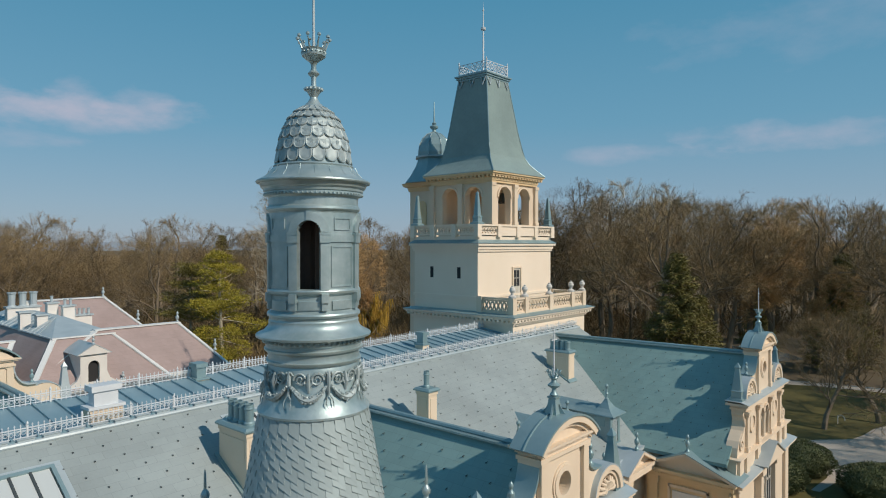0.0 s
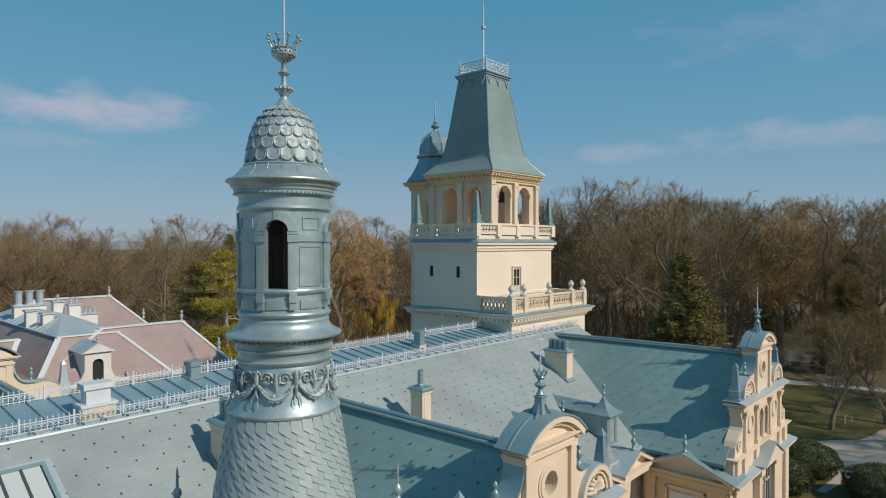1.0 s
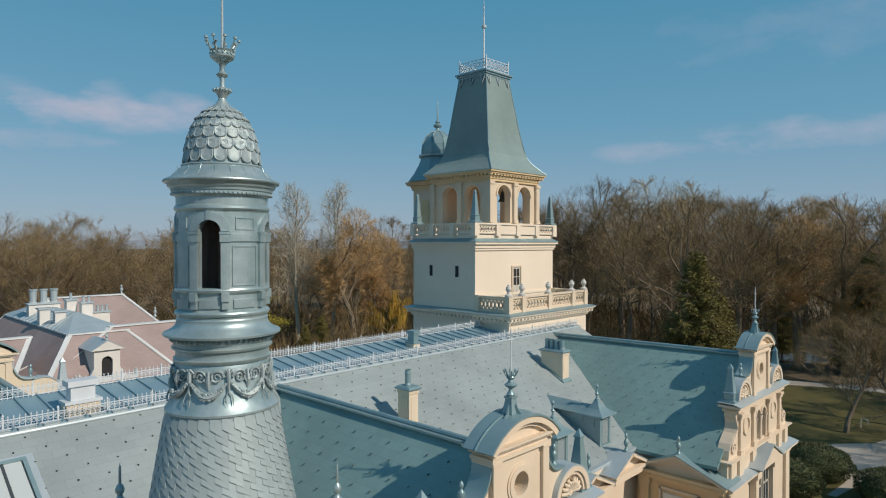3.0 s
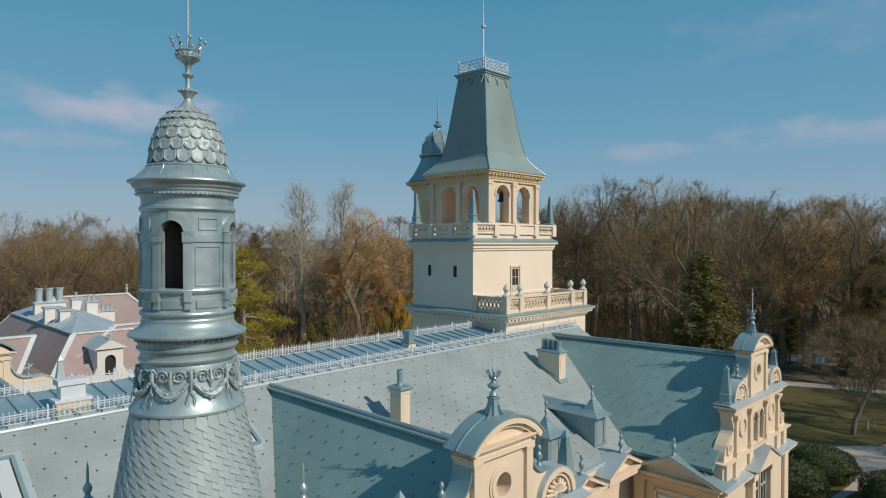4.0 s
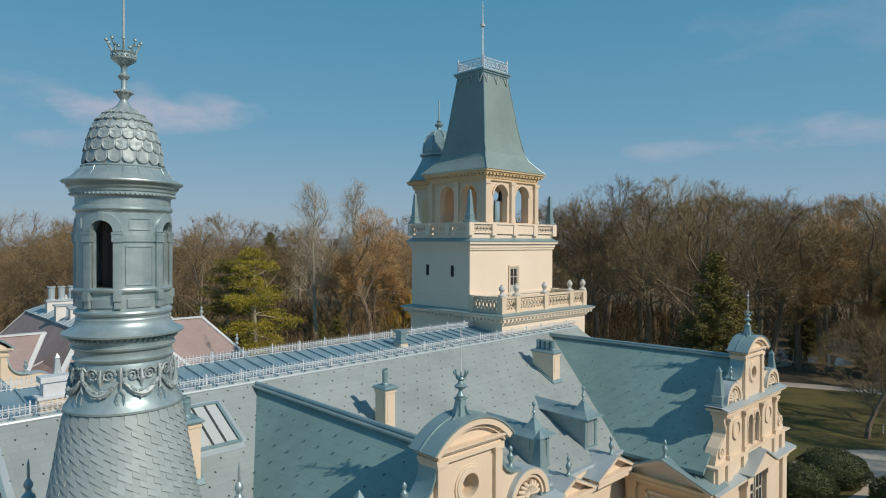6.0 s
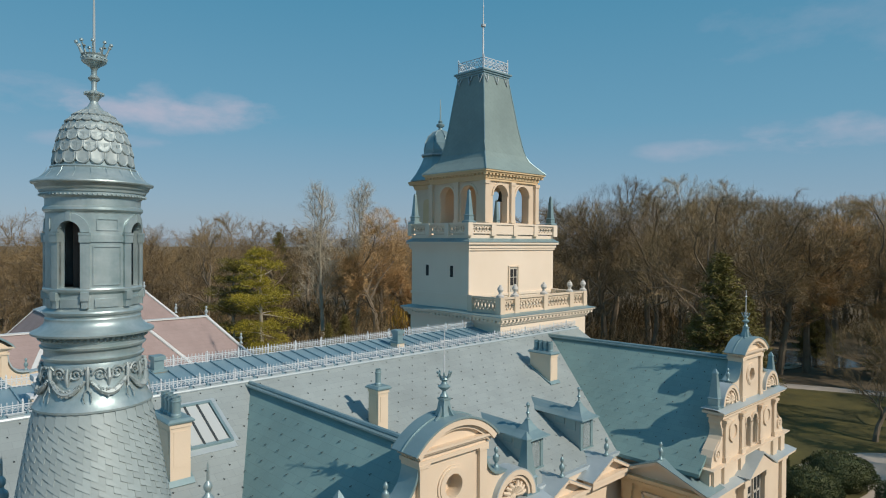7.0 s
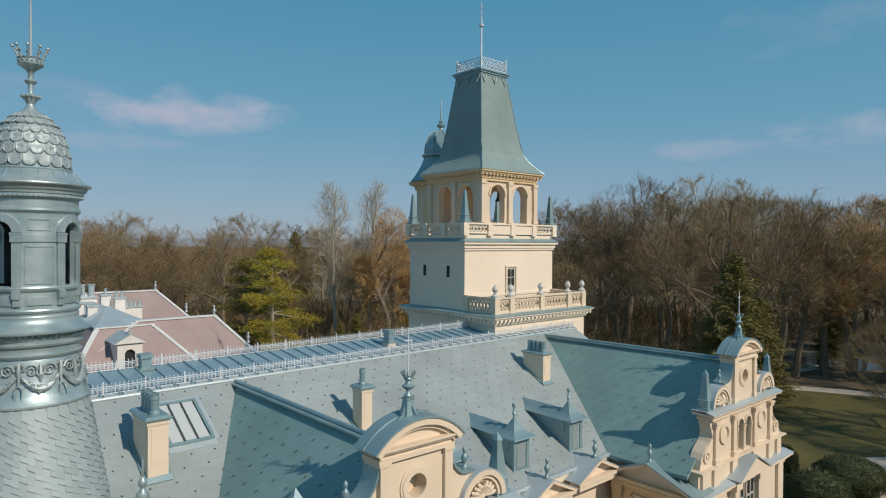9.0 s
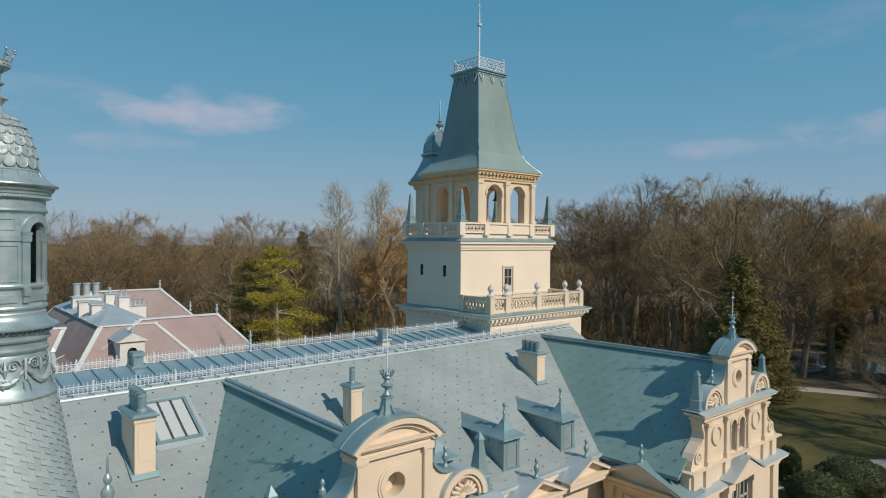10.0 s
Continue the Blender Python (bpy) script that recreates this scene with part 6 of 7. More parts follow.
for cx, cy, w, d, z0, z1, npot in ((21.4, 72.0, 3.6, 1.2, 15.0, 16.1, 3), (19.9, 66.0, 1.1, 1.0, 14.6, 16.1, 0), (20.5, 63.4, 1.1, 1.0, 14.8, 16.0, 0), (22.9, 68.5, 1.2, 1.0, 15.2, 16.6, 1), (24.0, 67.5, 1.3, 1.0, 14.4, 16.3, 2), (25.6, 68.5, 2.2, 0.9, 13.2, 15.2, 4), (12.6, 59.0, 1.3, 0.9, 13.8, 16.0, 2)):
    w, d, z1 = w * 0.78, d * 0.75, z1 - 0.3
    c = thing("far_chimney", Matrix.Translation((cx, cy, 0)), "whitewashed chimney stack with metal cap on the far roof", "chimney", "far chimneys")
    part("shaft", Geo().box(-w / 2, w / 2, -d / 2, d / 2, z0 - 1, z1), WHITE_WASH, c)
    part("cap", Geo().box(-w / 2 - 0.12, w / 2 + 0.12, -d / 2 - 0.12, d / 2 + 0.12, z1, z1 + 0.14), LEAD_PALE, c)
    for i in range(npot):
        part("pot", Geo().lathe([(0.42, 0), (0.31, 0.12), (0.34, 1.2), (0.41, 1.27), (0.41, 1.4), (0.2, 1.4)], 10) if npot == 3 else Geo().lathe([(0.15, 0), (0.12, 0.1), (0.13, 0.5), (0.17, 0.55), (0.1, 0.6)], 8), LEAD_PALE, c, "metal chimney pot", True, m=Matrix.Translation((-w / 2 + w * (i + 0.5) / npot, 0, z1 + 0.14)))


# ---- trees ----
class Twigs:
    """Branch tubes and thin twig blades gathered for one mesh each."""

    def __init__(self, seed):
        self.rng = random.Random(seed)
        self.wood, self.blades = Geo(), Geo()

    def wander(self, p, d, length, n, bend, lift):
        pts = [p.copy()]
        for _ in range(n):
            d = (d + Vector((self.rng.uniform(-bend, bend), self.rng.uniform(-bend, bend), self.rng.uniform(-bend, bend) + lift))).normalized()
            p = p + d * (length / n)
            pts.append(p.copy())
        return pts, d

    def blade(self, p, d, length, w):
        s = d.cross(Vector((self.rng.uniform(-1, 1), self.rng.uniform(-1, 1), self.rng.uniform(-1, 1)))).normalized() * w
        k = len(self.blades.v)
        self.blades.v += [tuple(p - s), tuple(p + s), tuple(p + d * length)]
        self.blades.f.append((k, k + 1, k + 2))


def fast_mesh(name, geo, mat):
    me = bpy.data.meshes.new(name)
    me.from_pydata(geo.v, [], geo.f)
    me.materials.append(mat)
    return me


def rand_dir(rng, up):
    a = rng.uniform(0, 6.283)
    return Vector((math.cos(a), math.sin(a), up)).normalized()


def bare_tree(seed, h, spread, limbs, bark, twig, label, low=0.3, lift=0.12, fine=9, w=0.02):
    """A crooked trunk that forks into boughs, limbs and branches that end in sprays of thin twigs inside a domed crown."""
    t = Twigs(seed)
    rng = t.rng
    upright = lift > 0.2
    r0 = h * (0.012 if upright else 0.019)
    mid, half = (0.60, 0.41) if upright else (0.60, 0.40)

    def outside(p):
        """Whether a point lies past the crown's rounded, lumpy outline."""
        a = math.atan2(p.y, p.x)
        k = 1 + 0.12 * math.sin(2 * a + seed) + 0.07 * math.sin(5 * a + 4 * p.z / h)
        e = Vector((p.x / (spread * h * k), p.y / (spread * h * k), (p.z - mid * h) / (half * h)))
        return p.z > h * 0.35 and e.length > 1.0

    def line(p, d, length, r, r_end, n, wild, rise, sides):
        """A branch that wanders as it grows and ends where it would leave the crown."""
        pts = [p]
        for q in range(n):
            d = (d + Vector((rng.gauss(0, 1), rng.gauss(0, 1), rng.gauss(0, 0.8))) * wild * 0.6 + Vector((0, 0, rise))).normalized()
            pts.append(pts[-1] + d * length / n)
            if outside(pts[-1]):
                break
        m = len(pts) - 1
        t.wood.tube(pts, [r + (r_end - r) * q / m for q in range(m + 1)], sides)
        return pts

    def at(pts, s):
        k = min(int(s * (len(pts) - 1)), len(pts) - 2)
        return pts[k].lerp(pts[k + 1], s * (len(pts) - 1) - k), (pts[k + 1] - pts[k]).normalized()

    def fork(d, angle, turn):
        """A way that leaves d by an angle, turned about it."""
        s = d.cross(Vector((0.3, 0.2, 1)) if abs(d.z) < 0.9 else Vector((1, 0.1, 0))).normalized()
        u = s.cross(d)
        return (d * math.cos(angle) + (s * math.cos(turn) + u * math.sin(turn)) * math.sin(angle)).normalized()

    lean = Vector((rng.uniform(-0.14, 0.14), rng.uniform(-0.14, 0.14), 1)).normalized()
    trunk = line(Vector((0, 0, -0.2)), lean, h * (0.93 if upright else 0.66), r0 * 1.25, r0 * (0.12 if upright else 0.42), 9, 0.10 if upright else 0.17, 0.08, 7)
    boughs = limbs // 2 + (8 if upright else 0)
    for i in range(boughs):
        s = low / (0.93 if upright else 0.66)
        s = s + (0.97 - s) * (i + rng.random() * 0.7) / boughs
        p, d = at(trunk, s)
        way = fork(d, rng.uniform(0.45, 0.75) if upright else rng.uniform(0.75, 1.3) - 0.45 * i / boughs, 2.4 * i + rng.uniform(-0.4, 0.4))
        reach = h * (0.24 * (1.15 - 0.75 * s) if upright else 0.44) * rng.uniform(0.8, 1.15)
        bough = line(p, way, reach, r0 * (0.22 if upright else rng.uniform(0.28, 0.5)), r0 * 0.10, 8, 0.12 if upright else 0.27, 0.10 if upright else 0.03, 5)
        for j in range(6):
            p1, d1 = at(bough, 0.22 + 0.77 * (j + rng.random() * 0.7) / 6)
            limb = line(p1, fork(d1, rng.uniform(0.4, 0.95), 2.4 * j + rng.uniform(-0.6, 0.6)), reach * rng.uniform(0.38, 0.6), r0 * (0.08 if upright else 0.11), 0.035, 5, 0.30, 0.10 if upright else 0.05, 4)
            for m in range(6):
                p2, d2 = at(limb, 0.15 + 0.84 * (m + rng.random()) / 6)
                sub = line(p2, fork(d2, rng.uniform(0.35, 0.9), rng.uniform(0, 6.28)), reach * rng.uniform(0.16, 0.3), 0.035, 0.015, 3, 0.3, 0.06, 3)
                for a in range(fine):
                    p3, d3 = at(sub, 0.1 + 0.89 * (a + rng.random()) / fine)
                    d3 = fork(d3, rng.uniform(0.15, 0.8), rng.uniform(0, 6.28))
                    ll = rng.uniform(0.9, 1.9) * h / 29
                    t.blade(p3, d3, ll, w)
                    for b in range(4):
                        t.blade(p3 + d3 * ll * rng.uniform(0.15, 0.8), fork(d3, rng.uniform(0.3, 0.8), rng.uniform(0, 6.28)), ll * rng.uniform(0.4, 0.8), w * 0.8)
    for i in range(0 if upright else 3400):
        a, u = rng.uniform(0, 6.283), rng.uniform(-0.15, 1.0)
        k2 = math.sqrt(1 - u * u)
        k = (1 + 0.12 * math.sin(2 * a + seed) + 0.07 * math.sin(5 * a + 2.4 + 1.6 * u)) * rng.uniform(0.8, 0.98)
        p = Vector((math.cos(a) * k2 * spread * h * k, math.sin(a) * k2 * spread * h * k, h * (mid + half * u * rng.uniform(0.85, 0.97))))
        t.blade(p, (Vector((math.cos(a) * k2, math.sin(a) * k2, 0.35 + u)) + rand_dir(rng, rng.uniform(-0.6, 0.6)) * 0.8).normalized(), rng.uniform(0.7, 1.5), w * 0.7)
    ob = thing("bare_tree", Matrix.Identity(4), label, "tree", "park trees")
    for nm, geo, mat in (("trunk", t.wood, bark), ("crown", t.blades, twig)):
        o = new(nm, fast_mesh(nm, geo, mat))
        o.parent = ob
    return ob


def pine_tree(seed, h, wide, needle, label):
    """An old pine: a bare tan trunk and level, gappy plates of needle tufts at the ends of crooked boughs."""
    t = Twigs(seed)
    rng = t.rng
    t.wood.tube([(0, 0, -0.2), (0.15, 0.1, h * 0.35), (-0.1, 0.2, h * 0.7), (0.1, 0, h * 0.97)], [h * 0.016, h * 0.013, h * 0.008, 0.04], 7)
    tiers = 11
    for k in range(tiers):
        s = 0.20 + 0.79 * (k + rng.uniform(0, 0.6)) / tiers
        reach = wide * (0.55 + 0.9 * (s - 0.2) if s < 0.5 else 0.95 * (1.06 - s) / 0.56 + 0.05)
        for q in range(4 if s < 0.85 else 5):
            a = 2.4 * (4 * k + q) + rng.uniform(-0.5, 0.5)
            length = reach * rng.uniform(0.55, 1.15)
            limb, _ = t.wander(Vector((0, 0.1, h * s)), Vector((math.cos(a), math.sin(a), rng.uniform(-0.1, 0.5))).normalized(), length, 5, 0.22, 0.0)
            t.wood.tube(limb, [0.10, 0.085, 0.07, 0.05, 0.035, 0.015], 4)
            for c in range(int(6 + length * 2.8)):
                f = 1.2 + 3.8 * rng.random() ** 0.8
                i = min(int(f), 4)
                c0 = limb[i].lerp(limb[i + 1], f - i) + Vector((rng.gauss(0, 0.6), rng.gauss(0, 0.6), rng.uniform(-0.35, 0.5)))
                for b in range(34):
                    n = Vector((rng.gauss(0, 1), rng.gauss(0, 1), rng.gauss(0.25, 0.5)))
                    p = c0 + Vector((n.x * 0.36, n.y * 0.36, n.z * 0.26))
                    t.blade(p, (n + Vector((0, 0, 0.5))).normalized(), rng.uniform(0.22, 0.42), rng.uniform(0.035, 0.07))
    ob = thing("pine", Matrix.Identity(4), label, "tree", "park conifers")
    for nm, geo, mat in (("trunk", t.wood, BARK_PALE), ("crown", t.blades, needle)):
        o = new(nm, fast_mesh(nm, geo, mat))
        o.parent = ob
    return ob


def conifer(seed, h, wide, needle, label):
    """A trunk with tiers of drooping boughs, each set with short needle sprays."""
    t = Twigs(seed)
    rng = t.rng
    t.wood.tube([(0, 0, -0.2), (0.1, 0, h * 0.5), (0, 0.05, h)], [h * 0.018, h * 0.011, 0.03], 7)
    z = h * 0.10
    while z < h * 0.98:
        s = z / h
        reach = wide * (1 - s) ** 0.75
        for k in range(9):
            d = rand_dir(rng, rng.uniform(-0.12, 0.22) + (0.35 if s > 0.8 else 0))
            limb, _ = t.wander(Vector((0, 0, z + rng.uniform(-0.3, 0.3))), d, reach * rng.uniform(0.75, 1.15) + 0.25, 4, 0.14, 0.02)
            t.wood.tube(limb, [0.07, 0.055, 0.04, 0.03, 0.012], 3)
            for a in range(int(30 + reach * 30)):
                q = (rng.random() ** 0.7) * 4
                kk = min(int(q), 3)
                p = limb[kk].lerp(limb[kk + 1], q - kk)
                side = rand_dir(rng, rng.uniform(-0.5, 0.35))
                p = p + side * rng.uniform(0, 0.45) + Vector((0, 0, rng.uniform(-0.5, 0.1)))
                t.blade(p, (side + Vector((0, 0, -0.25))).normalized(), rng.uniform(0.3, 0.7), rng.uniform(0.04, 0.085))
        z += h * 0.028 * rng.uniform(0.7, 1.3)
    ob = thing("conifer", Matrix.Identity(4), label, "tree", "park conifers")
    for nm, geo, mat in (("trunk", t.wood, BARK), ("crown", t.blades, needle)):
        o = new(nm, fast_mesh(nm, geo, mat))
        o.parent = ob
    return ob


def polar(angle, dist):
    """A place in the plan by its bearing (degrees from +x towards +y) and distance from the middle of the flight."""
    return 3.7 + dist * math.cos(radians(angle)), -3.3 + dist * math.sin(radians(angle))


OAK = "old bare winter oak with crooked grey-brown limbs"
oaks = [bare_tree(11, 29, 0.42, 17, BARK, TWIG, OAK, 0.26), bare_tree(12, 31, 0.36, 17, BARK, TWIG, OAK, 0.32), bare_tree(13, 27, 0.46, 17, BARK, TWIG, OAK, 0.24), bare_tree(14, 32, 0.28, 16, BARK, TWIG, "tall slender bare winter tree", 0.36)]
pales = [bare_tree(21, 33, 0.17, 22, BARK_PALE, TWIG_PALE, "tall pale poplar with upright bare branches", 0.24, 0.32, 3, 0.012)]
warm = bare_tree(31, 29, 0.18, 22, BARK, TWIG_WARM, "slender tree with warm russet-brown twigs", 0.36, 0.16, 8, 0.03)
haze = bare_tree(32, 34, 0.36, 22, BARK_PALE, TWIG_PALE, "broad pale tree with a dense crown of budding twigs", 0.42, 0.18, 9, 0.02)
rng = random.Random(7)
first = {}


def plant_first(ob, angle, dist, scale, turn):
    """The built tree itself takes the first place; later ones are copies."""
    x, y = polar(angle, dist)
    m = pose(x, y, 0, 0, 0, turn) @ Matrix.Diagonal((scale, scale, scale, 1))
    if ob.name not in first:
        first[ob.name] = True
        ob.matrix_basis = m
        return ob
    return copy_thing(ob, m @ Matrix.Diagonal([1 / k for k in ob.scale] + [1]))


# trees that stand out
for ob, ang, dist, sc, turn in ((pales[0], 57.0, 128, 1.0, 0), (pales[0], 54.3, 130, 1.02, 130), (warm, 52.0, 122, 1.0, 0), (warm, 50.0, 128, 0.85, 70), (warm, 55.6, 140, 0.7, 200), (haze, 25.2, 172, 1.12, 0), (haze, 22.6, 185, 1.1, 100), (oaks[0], 65.3, 150, 0.93, 20), (oaks[2], 71.0, 150, 0.93, 80), (oaks[0], 74.6, 148, 0.92, 190), (oaks[1], 31.5, 138, 1.12, 60), (oaks[2], 33.2, 150, 1.18, 200), (oaks[3], 28.6, 130, 1.0, 10), (oaks[2], 18.5, 122, 1.0, 40), (oaks[1], 16.6, 126, 0.92, 150), (oaks[0], 12.0, 130, 1.0, 310), (oaks[3], 20.0, 120, 0.95, 90), (oaks[2], 79.6, 138, 1.0, 140), (warm, 14.2, 190, 1.2, 10), (warm, 12.4, 195, 1.18, 50)):
    plant_first(ob, ang, dist, sc, turn)
# the wood behind, ranged in rows
for dist0, dist1, count in ((112, 135, 26), (135, 170, 36), (170, 220, 26), (220, 300, 16)):
    for i in range(count):
        ang = 3 + 86 * (i + rng.random()) / count
        right = ang < 37
        if not right and dist0 < 130 and 47 < ang < 66:
            continue
        d = rng.uniform(dist0, dist1) + (0 if right else 14)
        if 16 < ang < 22 and d < 150:
            d += 35
        want = (25.5 + (d - 112) * 0.042) if right else (21.5 + (d - 112) * 0.022)
        if 37 <= ang < 51:
            want = 25 + (d - 112) * 0.02
        ob = rng.choice(oaks + ([warm] if rng.random() < 0.12 else []))
        base_h = {oaks[0].name: 29, oaks[1].name: 31, oaks[2].name: 27, oaks[3].name: 32}.get(ob.name, 29)
        plant_first(ob, ang, d, want * rng.choice((0.72, 0.85, 0.95, 1.05, 1.14)) / base_h, rng.uniform(0, 360))

pine = pine_tree(41, 21.5, 6.4, NEEDLE_GOLD, "tall pine with sunlit yellow-green needles")
pine_dark = pine_tree(42, 19.5, 5.2, NEEDLE_DARK, "tall pine with dark green needles")
spruce = conifer(43, 21, 7.0, NEEDLE_DARK, "broad dark green spruce at the wood's edge")
plant_first(pine, 62.3, 98, 1.0, 0)
plant_first(pine_dark, 64.6, 103, 1.0, 0)
plant_first(spruce, 22.6, 97, 1.0, 0)
plant_first(spruce, 20.7, 101, 0.7, 80)
plant_first(spruce, 10.2, 128, 0.98, 200)
plant_first(spruce, 61.2, 240, 1.22, 40)
plant_first(spruce, 55.2, 118, 0.42, 90)
plant_first(spruce, 56.6, 116, 0.36, 10)
plant_first(spruce, 16.0, 140, 0.6, 10)
lawn_tree = bare_tree(35, 13.5, 0.40, 14, BARK, TWIG, "low-forked bare brown tree on the lawn", 0.20, 0.12, 6, 0.016)
plant_first(lawn_tree, 11.9, 86.5, 1.0, 30)
plant_first(lawn_tree, 8.2, 93, 1.05, 130)
plant_first(lawn_tree, 5.2, 86, 1.0, 230)

# park trees to the sunward side of the lawn
for ob, x, y, sc, turn in ((oaks[0], 70, -26, 0.8, 40), (oaks[1], 84, -20, 0.85, 10), (oaks[2], 97, -24, 0.9, 100), (oaks[3], 108, -16, 0.8, 200), (oaks[0], 116, -8, 0.8, 300)):
    copy_thing(ob, pose(x, y, 0, 0, 0, turn) @ Matrix.Diagonal((sc, sc, sc, 1)) @ Matrix.Diagonal([1 / k for k in ob.scale] + [1]))

# golden weeping willow
t = Twigs(51)
t.wood.tube([(0, 0, -0.2), (0.3, 0, 4), (0.2, 0.3, 8)], [0.5, 0.38, 0.2], 7)
for i in range(34):
    limb, _ = t.wander(Vector((0.2, 0.2, t.rng.uniform(4, 8))), rand_dir(t.rng, t.rng.uniform(0.4, 2.2)), t.rng.uniform(3, 6.5), 4, 0.2, -0.05)
    t.wood.tube(limb, [0.12, 0.09, 0.06, 0.04, 0.02], 3)
    for a in range(60):
        q = t.rng.uniform(1, 3.99)
        p = limb[int(q)].lerp(limb[int(q) + 1], q - int(q)) + Vector((t.rng.uniform(-0.5, 0.5), t.rng.uniform(-0.5, 0.5), 0))
        t.blade(p, Vector((t.rng.uniform(-0.15, 0.15), t.rng.uniform(-0.15, 0.15), -1)).normalized(), t.rng.uniform(1.5, 4.0), 0.05)
x, y = polar(49.2, 124)
wil = thing("willow", pose(x, y, 0), "golden weeping willow with hanging leafless shoots", "tree")
for nm, geo, mat in (("trunk", t.wood, BARK), ("crown", t.blades, WILLOW)):
    o = new(nm, fast_mesh(nm, geo, mat))
    o.parent = wil


# undergrowth and far woods
def brush(name, count, a0, a1, d0, d1, top, size, mat, label, seed, skip=None):
    r = np.random.default_rng(seed)
    ang = np.radians(r.uniform(a0, a1, count))
    dist = np.sqrt(r.uniform(d0 ** 2, d1 ** 2, count))
    clump = 0.55 + 0.45 * np.sin(ang * 41 + dist * 0.13) * np.sin(dist * 0.21 + ang * 17)
    base = np.stack([3.7 + dist * np.cos(ang), -3.3 + dist * np.sin(ang), r.uniform(0, 1, count) ** 1.2 * top * clump], 1)
    d = np.stack([r.normal(0, 0.5, count), r.normal(0, 0.5, count), np.abs(r.normal(0.5, 0.45, count))], 1)
    d /= np.linalg.norm(d, axis=1)[:, None]
    side = np.stack([-np.sin(ang), np.cos(ang), r.normal(0, 0.3, count)], 1)
    k = size * r.uniform(0.5, 1.5, count)[:, None]
    v = np.stack([base - side * k * 0.028, base + side * k * 0.028, base + d * k], 1)
    if skip:
        v = v[~skip(base)]
    n = len(v)
    me = bpy.data.meshes.new(name)
    me.from_pydata(v.reshape(-1, 3).tolist(), [], np.arange(n * 3).reshape(-1, 3).tolist())
    me.materials.append(mat)
    return tagged(new(name, me), label, "undergrowth", "", "stuff")


clear = lambda b: ((b[:, 0] > 100) & (b[:, 0] < 168) & (b[:, 1] > 8) & (b[:, 1] < 47)) | (b[:, 0] < 128) & (b[:, 1] < 42) & (b[:, 0] > 0) & (b[:, 0] * 0.35 + b[:, 1] < 95) & ((b[:, 0] < 120) | (b[:, 1] < 35))
brush("undergrowth", 90000, 2, 90, 104, 190, 9.0, 2.2, BRUSH, "tangled leafless brown undergrowth between the trees", 3, clear)
brush("far_woods", 110000, 0, 93, 190, 700, 17.0, 4.2, BRUSH, "brown winter woods stretching into the distance", 4)


# ---- clipped bushes ----
def yew(at, rx, rz, seed):
    r = random.Random(seed)
    g, core = Geo(), Geo()
    core.lathe([(0.0, rz * 1.9), (rx * 0.5, rz * 1.75), (rx * 0.82, rz * 1.3), (rx * 0.9, rz * 0.8), (rx * 0.75, rz * 0.25), (rx * 0.6, 0)], 16)
    for i in range(11000):
        a, u = r.uniform(0, 6.283), r.uniform(-0.75, 1)
        s = math.sqrt(1 - u * u)
        n = Vector((s * math.cos(a), s * math.sin(a), u))
        bump = 1 + 0.06 * math.sin(5 * a + seed) * s + 0.05 * math.sin(9 * u + 3 * a) + r.uniform(-0.08, 0.05)
        p = Vector((n.x * rx * bump, n.y * rx * bump, rz + n.z * rz * bump))
        d = (n + Vector((r.uniform(-0.7, 0.7), r.uniform(-0.7, 0.7), r.uniform(-0.3, 0.9)))).normalized()
        sd = d.cross(n + Vector((0.01, 0.02, 0.03)))
        sd = (sd.normalized() if sd.length > 1e-3 else Vector((1, 0, 0))) * r.uniform(0.025, 0.055)
        k = len(g.v)
        g.v += [tuple(p - sd), tuple(p + sd), tuple(p + d * r.uniform(0.09, 0.2))]
        g.f.append((k, k + 1, k + 2))
    b = thing("yew_bush", Matrix.Translation(at), "clipped rounded dark green yew bush on the lawn edge", "bush", "yew bushes")
    part("inner_growth", core, YEW, b)
    o = new("foliage", fast_mesh("foliage", g, YEW))
    o.parent = b


for i, (bx, by, brx, brz) in enumerate(((70.3, 13.2, 2.75, 1.5), (64.4, 13.9, 2.45, 1.42), (67.7, 17.7, 1.0, 1.75), (67.0, 6.9, 2.6, 1.5))):
    yew((bx, by, 0), brx, brz, 60 + i)

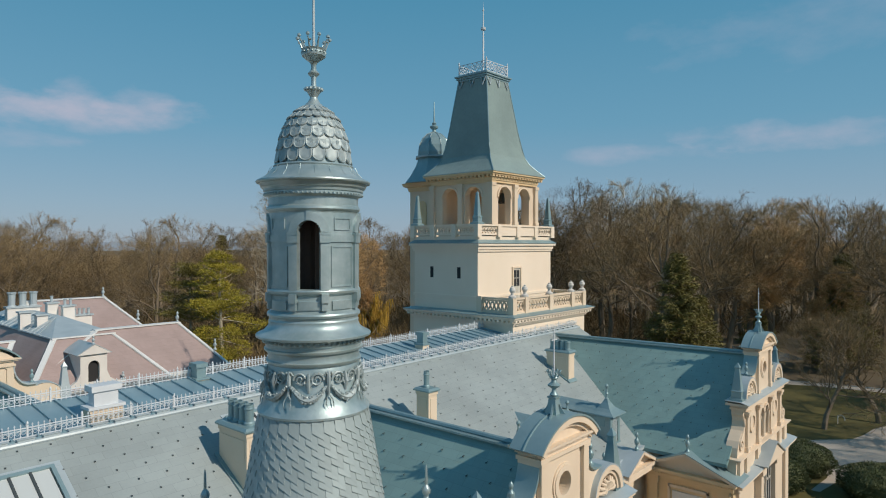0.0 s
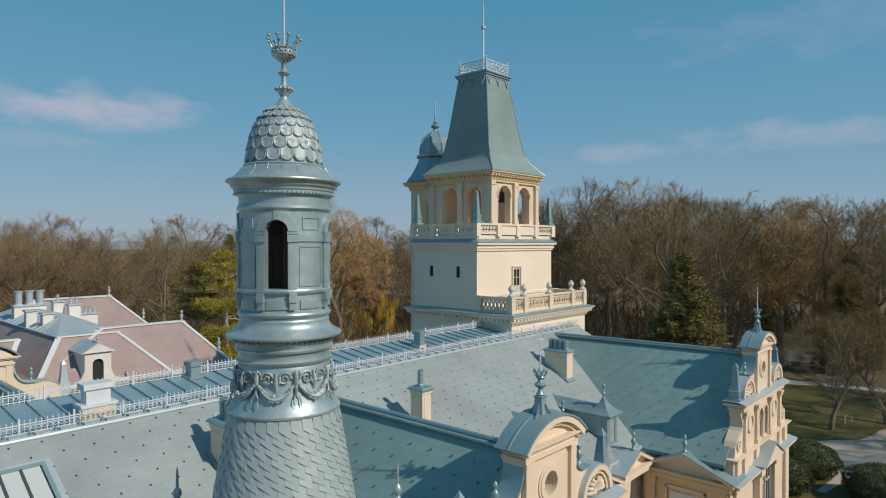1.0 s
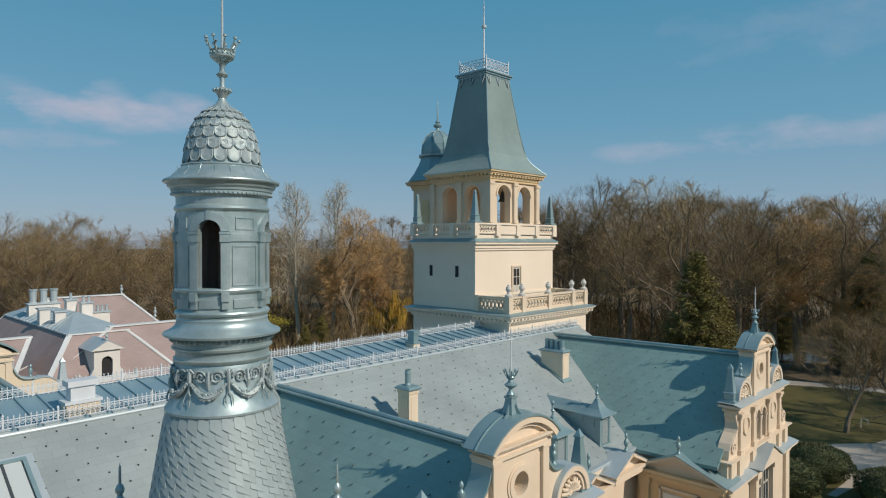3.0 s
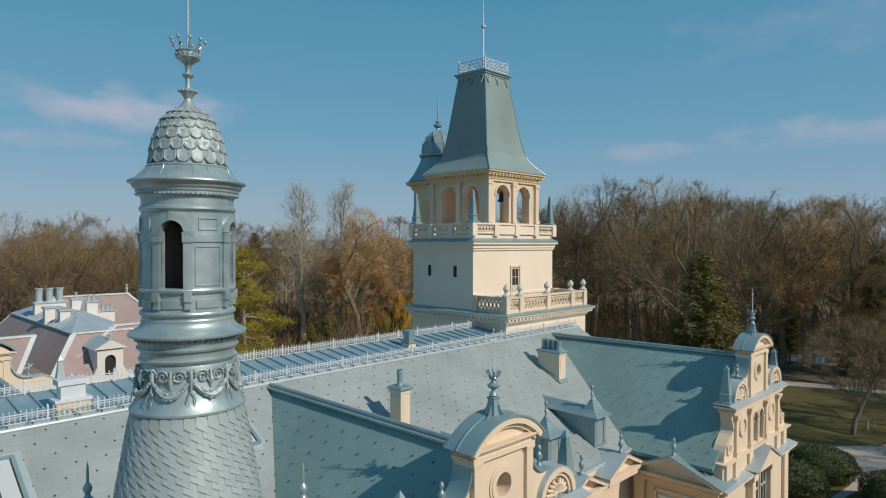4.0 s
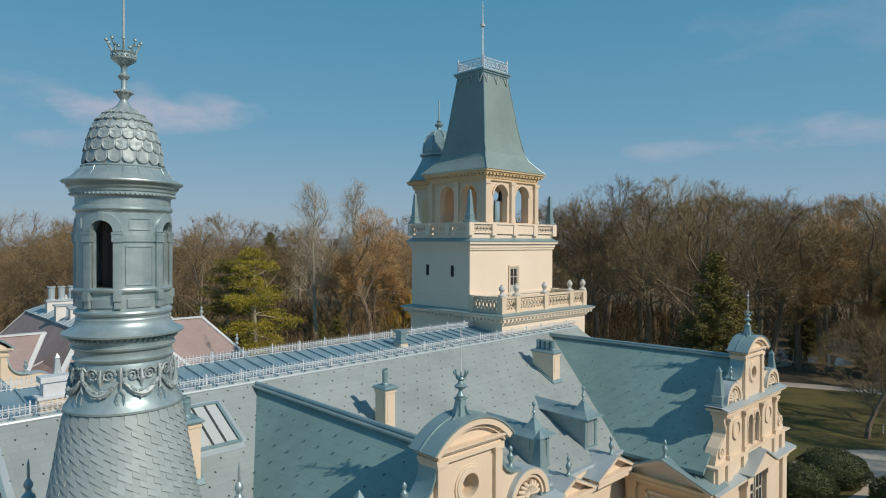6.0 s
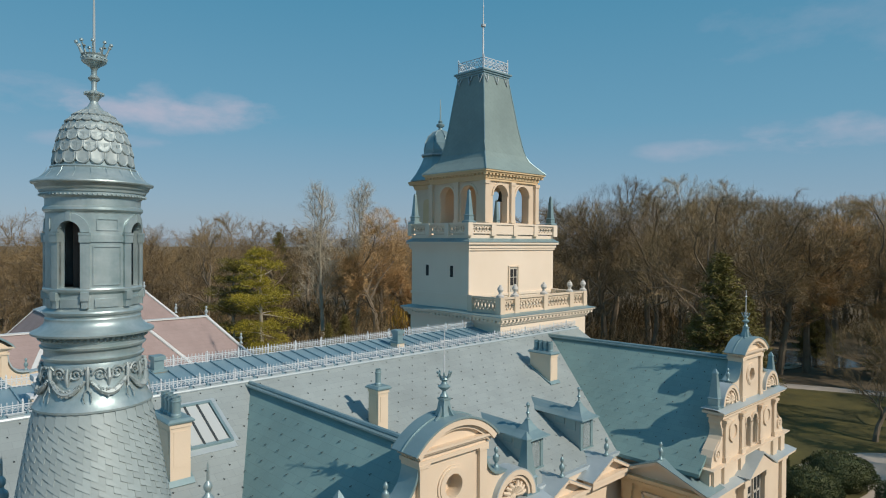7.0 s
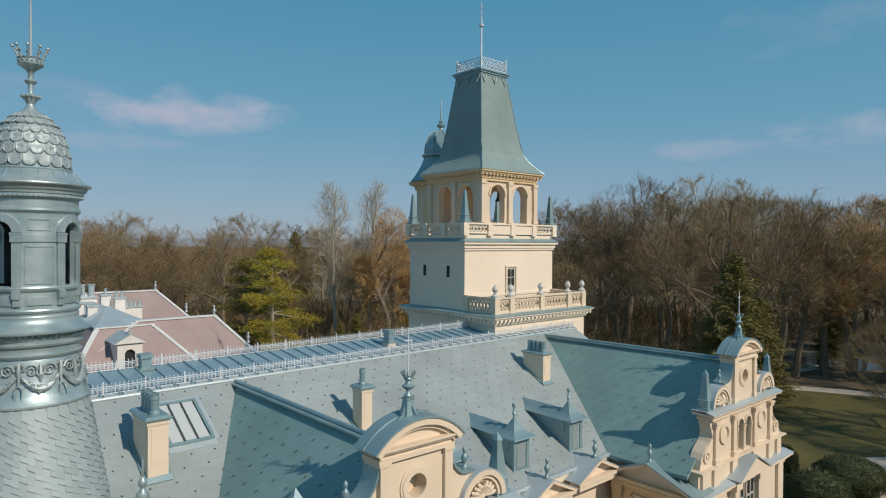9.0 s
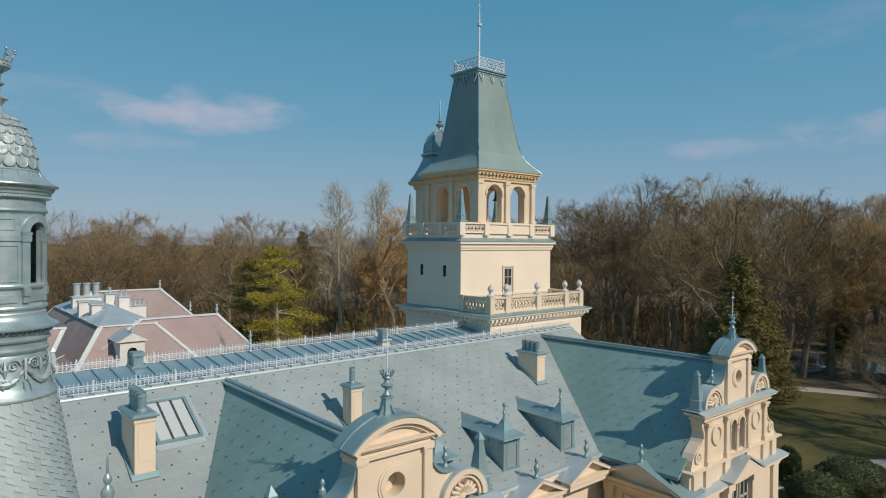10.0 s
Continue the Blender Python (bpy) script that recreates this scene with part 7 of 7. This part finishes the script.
# ---- small things on the ground ----
hoop = thing("garden_hoop", pose(91.8, 13.3, 0.02, 0, 0, 60), "pale bent metal garden hoop standing on the lawn", "garden stand")
part("hoop_tube", Geo().tube([(-0.45, 0, 0.62), (-0.42, 0, 0.95), (-0.2, 0, 1.12), (0.2, 0, 1.14), (0.46, 0, 1.0), (0.5, 0, 0.5), (0.5, 0, -0.1)], [0.06] * 7, 6), WHITE_WASH, hoop)
logs = random.Random(83)
for i in range(9):
    lx, ly = 124.5 + 6 * logs.random(), 36.9 - 1.4 * logs.random()
    lg = thing("log", pose(lx, ly, 0.16, 0, 0, logs.uniform(-50, 30)), "pale weathered fallen log lying on the leaf litter", "log", "fallen logs")
    ln = logs.uniform(0.8, 2.4)
    part("log_wood", Geo().tube([(-ln, 0, 0), (-0.2 * ln, 0.08, 0.03), (0.5 * ln, -0.05, 0.02), (ln, 0.05, 0.06)], [0.19, 0.16, 0.15, 0.08], 7), BARK_PALE, lg)

# ---- distance ----
hz = Geo()
n = 60
for i in range(n + 1):
    a = radians(-12 + 120 * i / n)
    for z in (-5, 31 + 1.5 * math.sin(i * 1.7) + 1.2 * math.sin(i * 4.1)):
        hz.v.append((2600 * math.cos(a), 2600 * math.sin(a), z))
hz.f = [(2 * i, 2 * i + 2, 2 * i + 3, 2 * i + 1) for i in range(n)]
sheet("backdrop", hz, material("hazy_distance", (0.30, 0.37, 0.46), (0.25, 0.32, 0.40), rough=1.0, grain=0.02, stain=0.004, bump=0.0), "hazy blue-grey line of distant land on the horizon", "backdrop")

# ---- tiles of the turret cone ----
ROW, PER = 0.135, 32
for j in range(11):
    z = uz(742) - 0.17 - j * ROW
    y_row = 434 + (22.042 - z) / (V * 0.92)
    r = cone_r(y_row) * U
    w = 2 * math.pi * r / PER
    vs = []
    for q in range(4):
        f = q / 3 - 0.5
        a = f * 2 * math.pi / PER
        x, yy, dz = r * (math.cos(a) - 1), r * math.sin(a), -0.10 * (f + 0.5)
        vs += [(x + 0.012, yy, dz), (x + 0.001, yy, dz + 0.18), (x - 0.004, yy, dz)]
    fs = [(3 * q, 3 * q + 3, 3 * q + 4, 3 * q + 1) for q in range(3)] + [(3 * q + 2, 3 * q + 5, 3 * q + 3, 3 * q) for q in range(3)] + [(0, 1, 2), (9, 11, 10)]
    me = mesh_of("cone_tile", Geo().add(vs, fs), CONE_TILE, True)
    for i in range(PER):
        a = 2 * math.pi * (i + 0.5 * (j % 2)) / PER
        piece("cone_tile", me, tur, Matrix.Rotation(a, 4, "Z") @ Matrix.Translation((r, 0, z)) @ Matrix.Rotation(radians(-11.3), 4, "Y"))
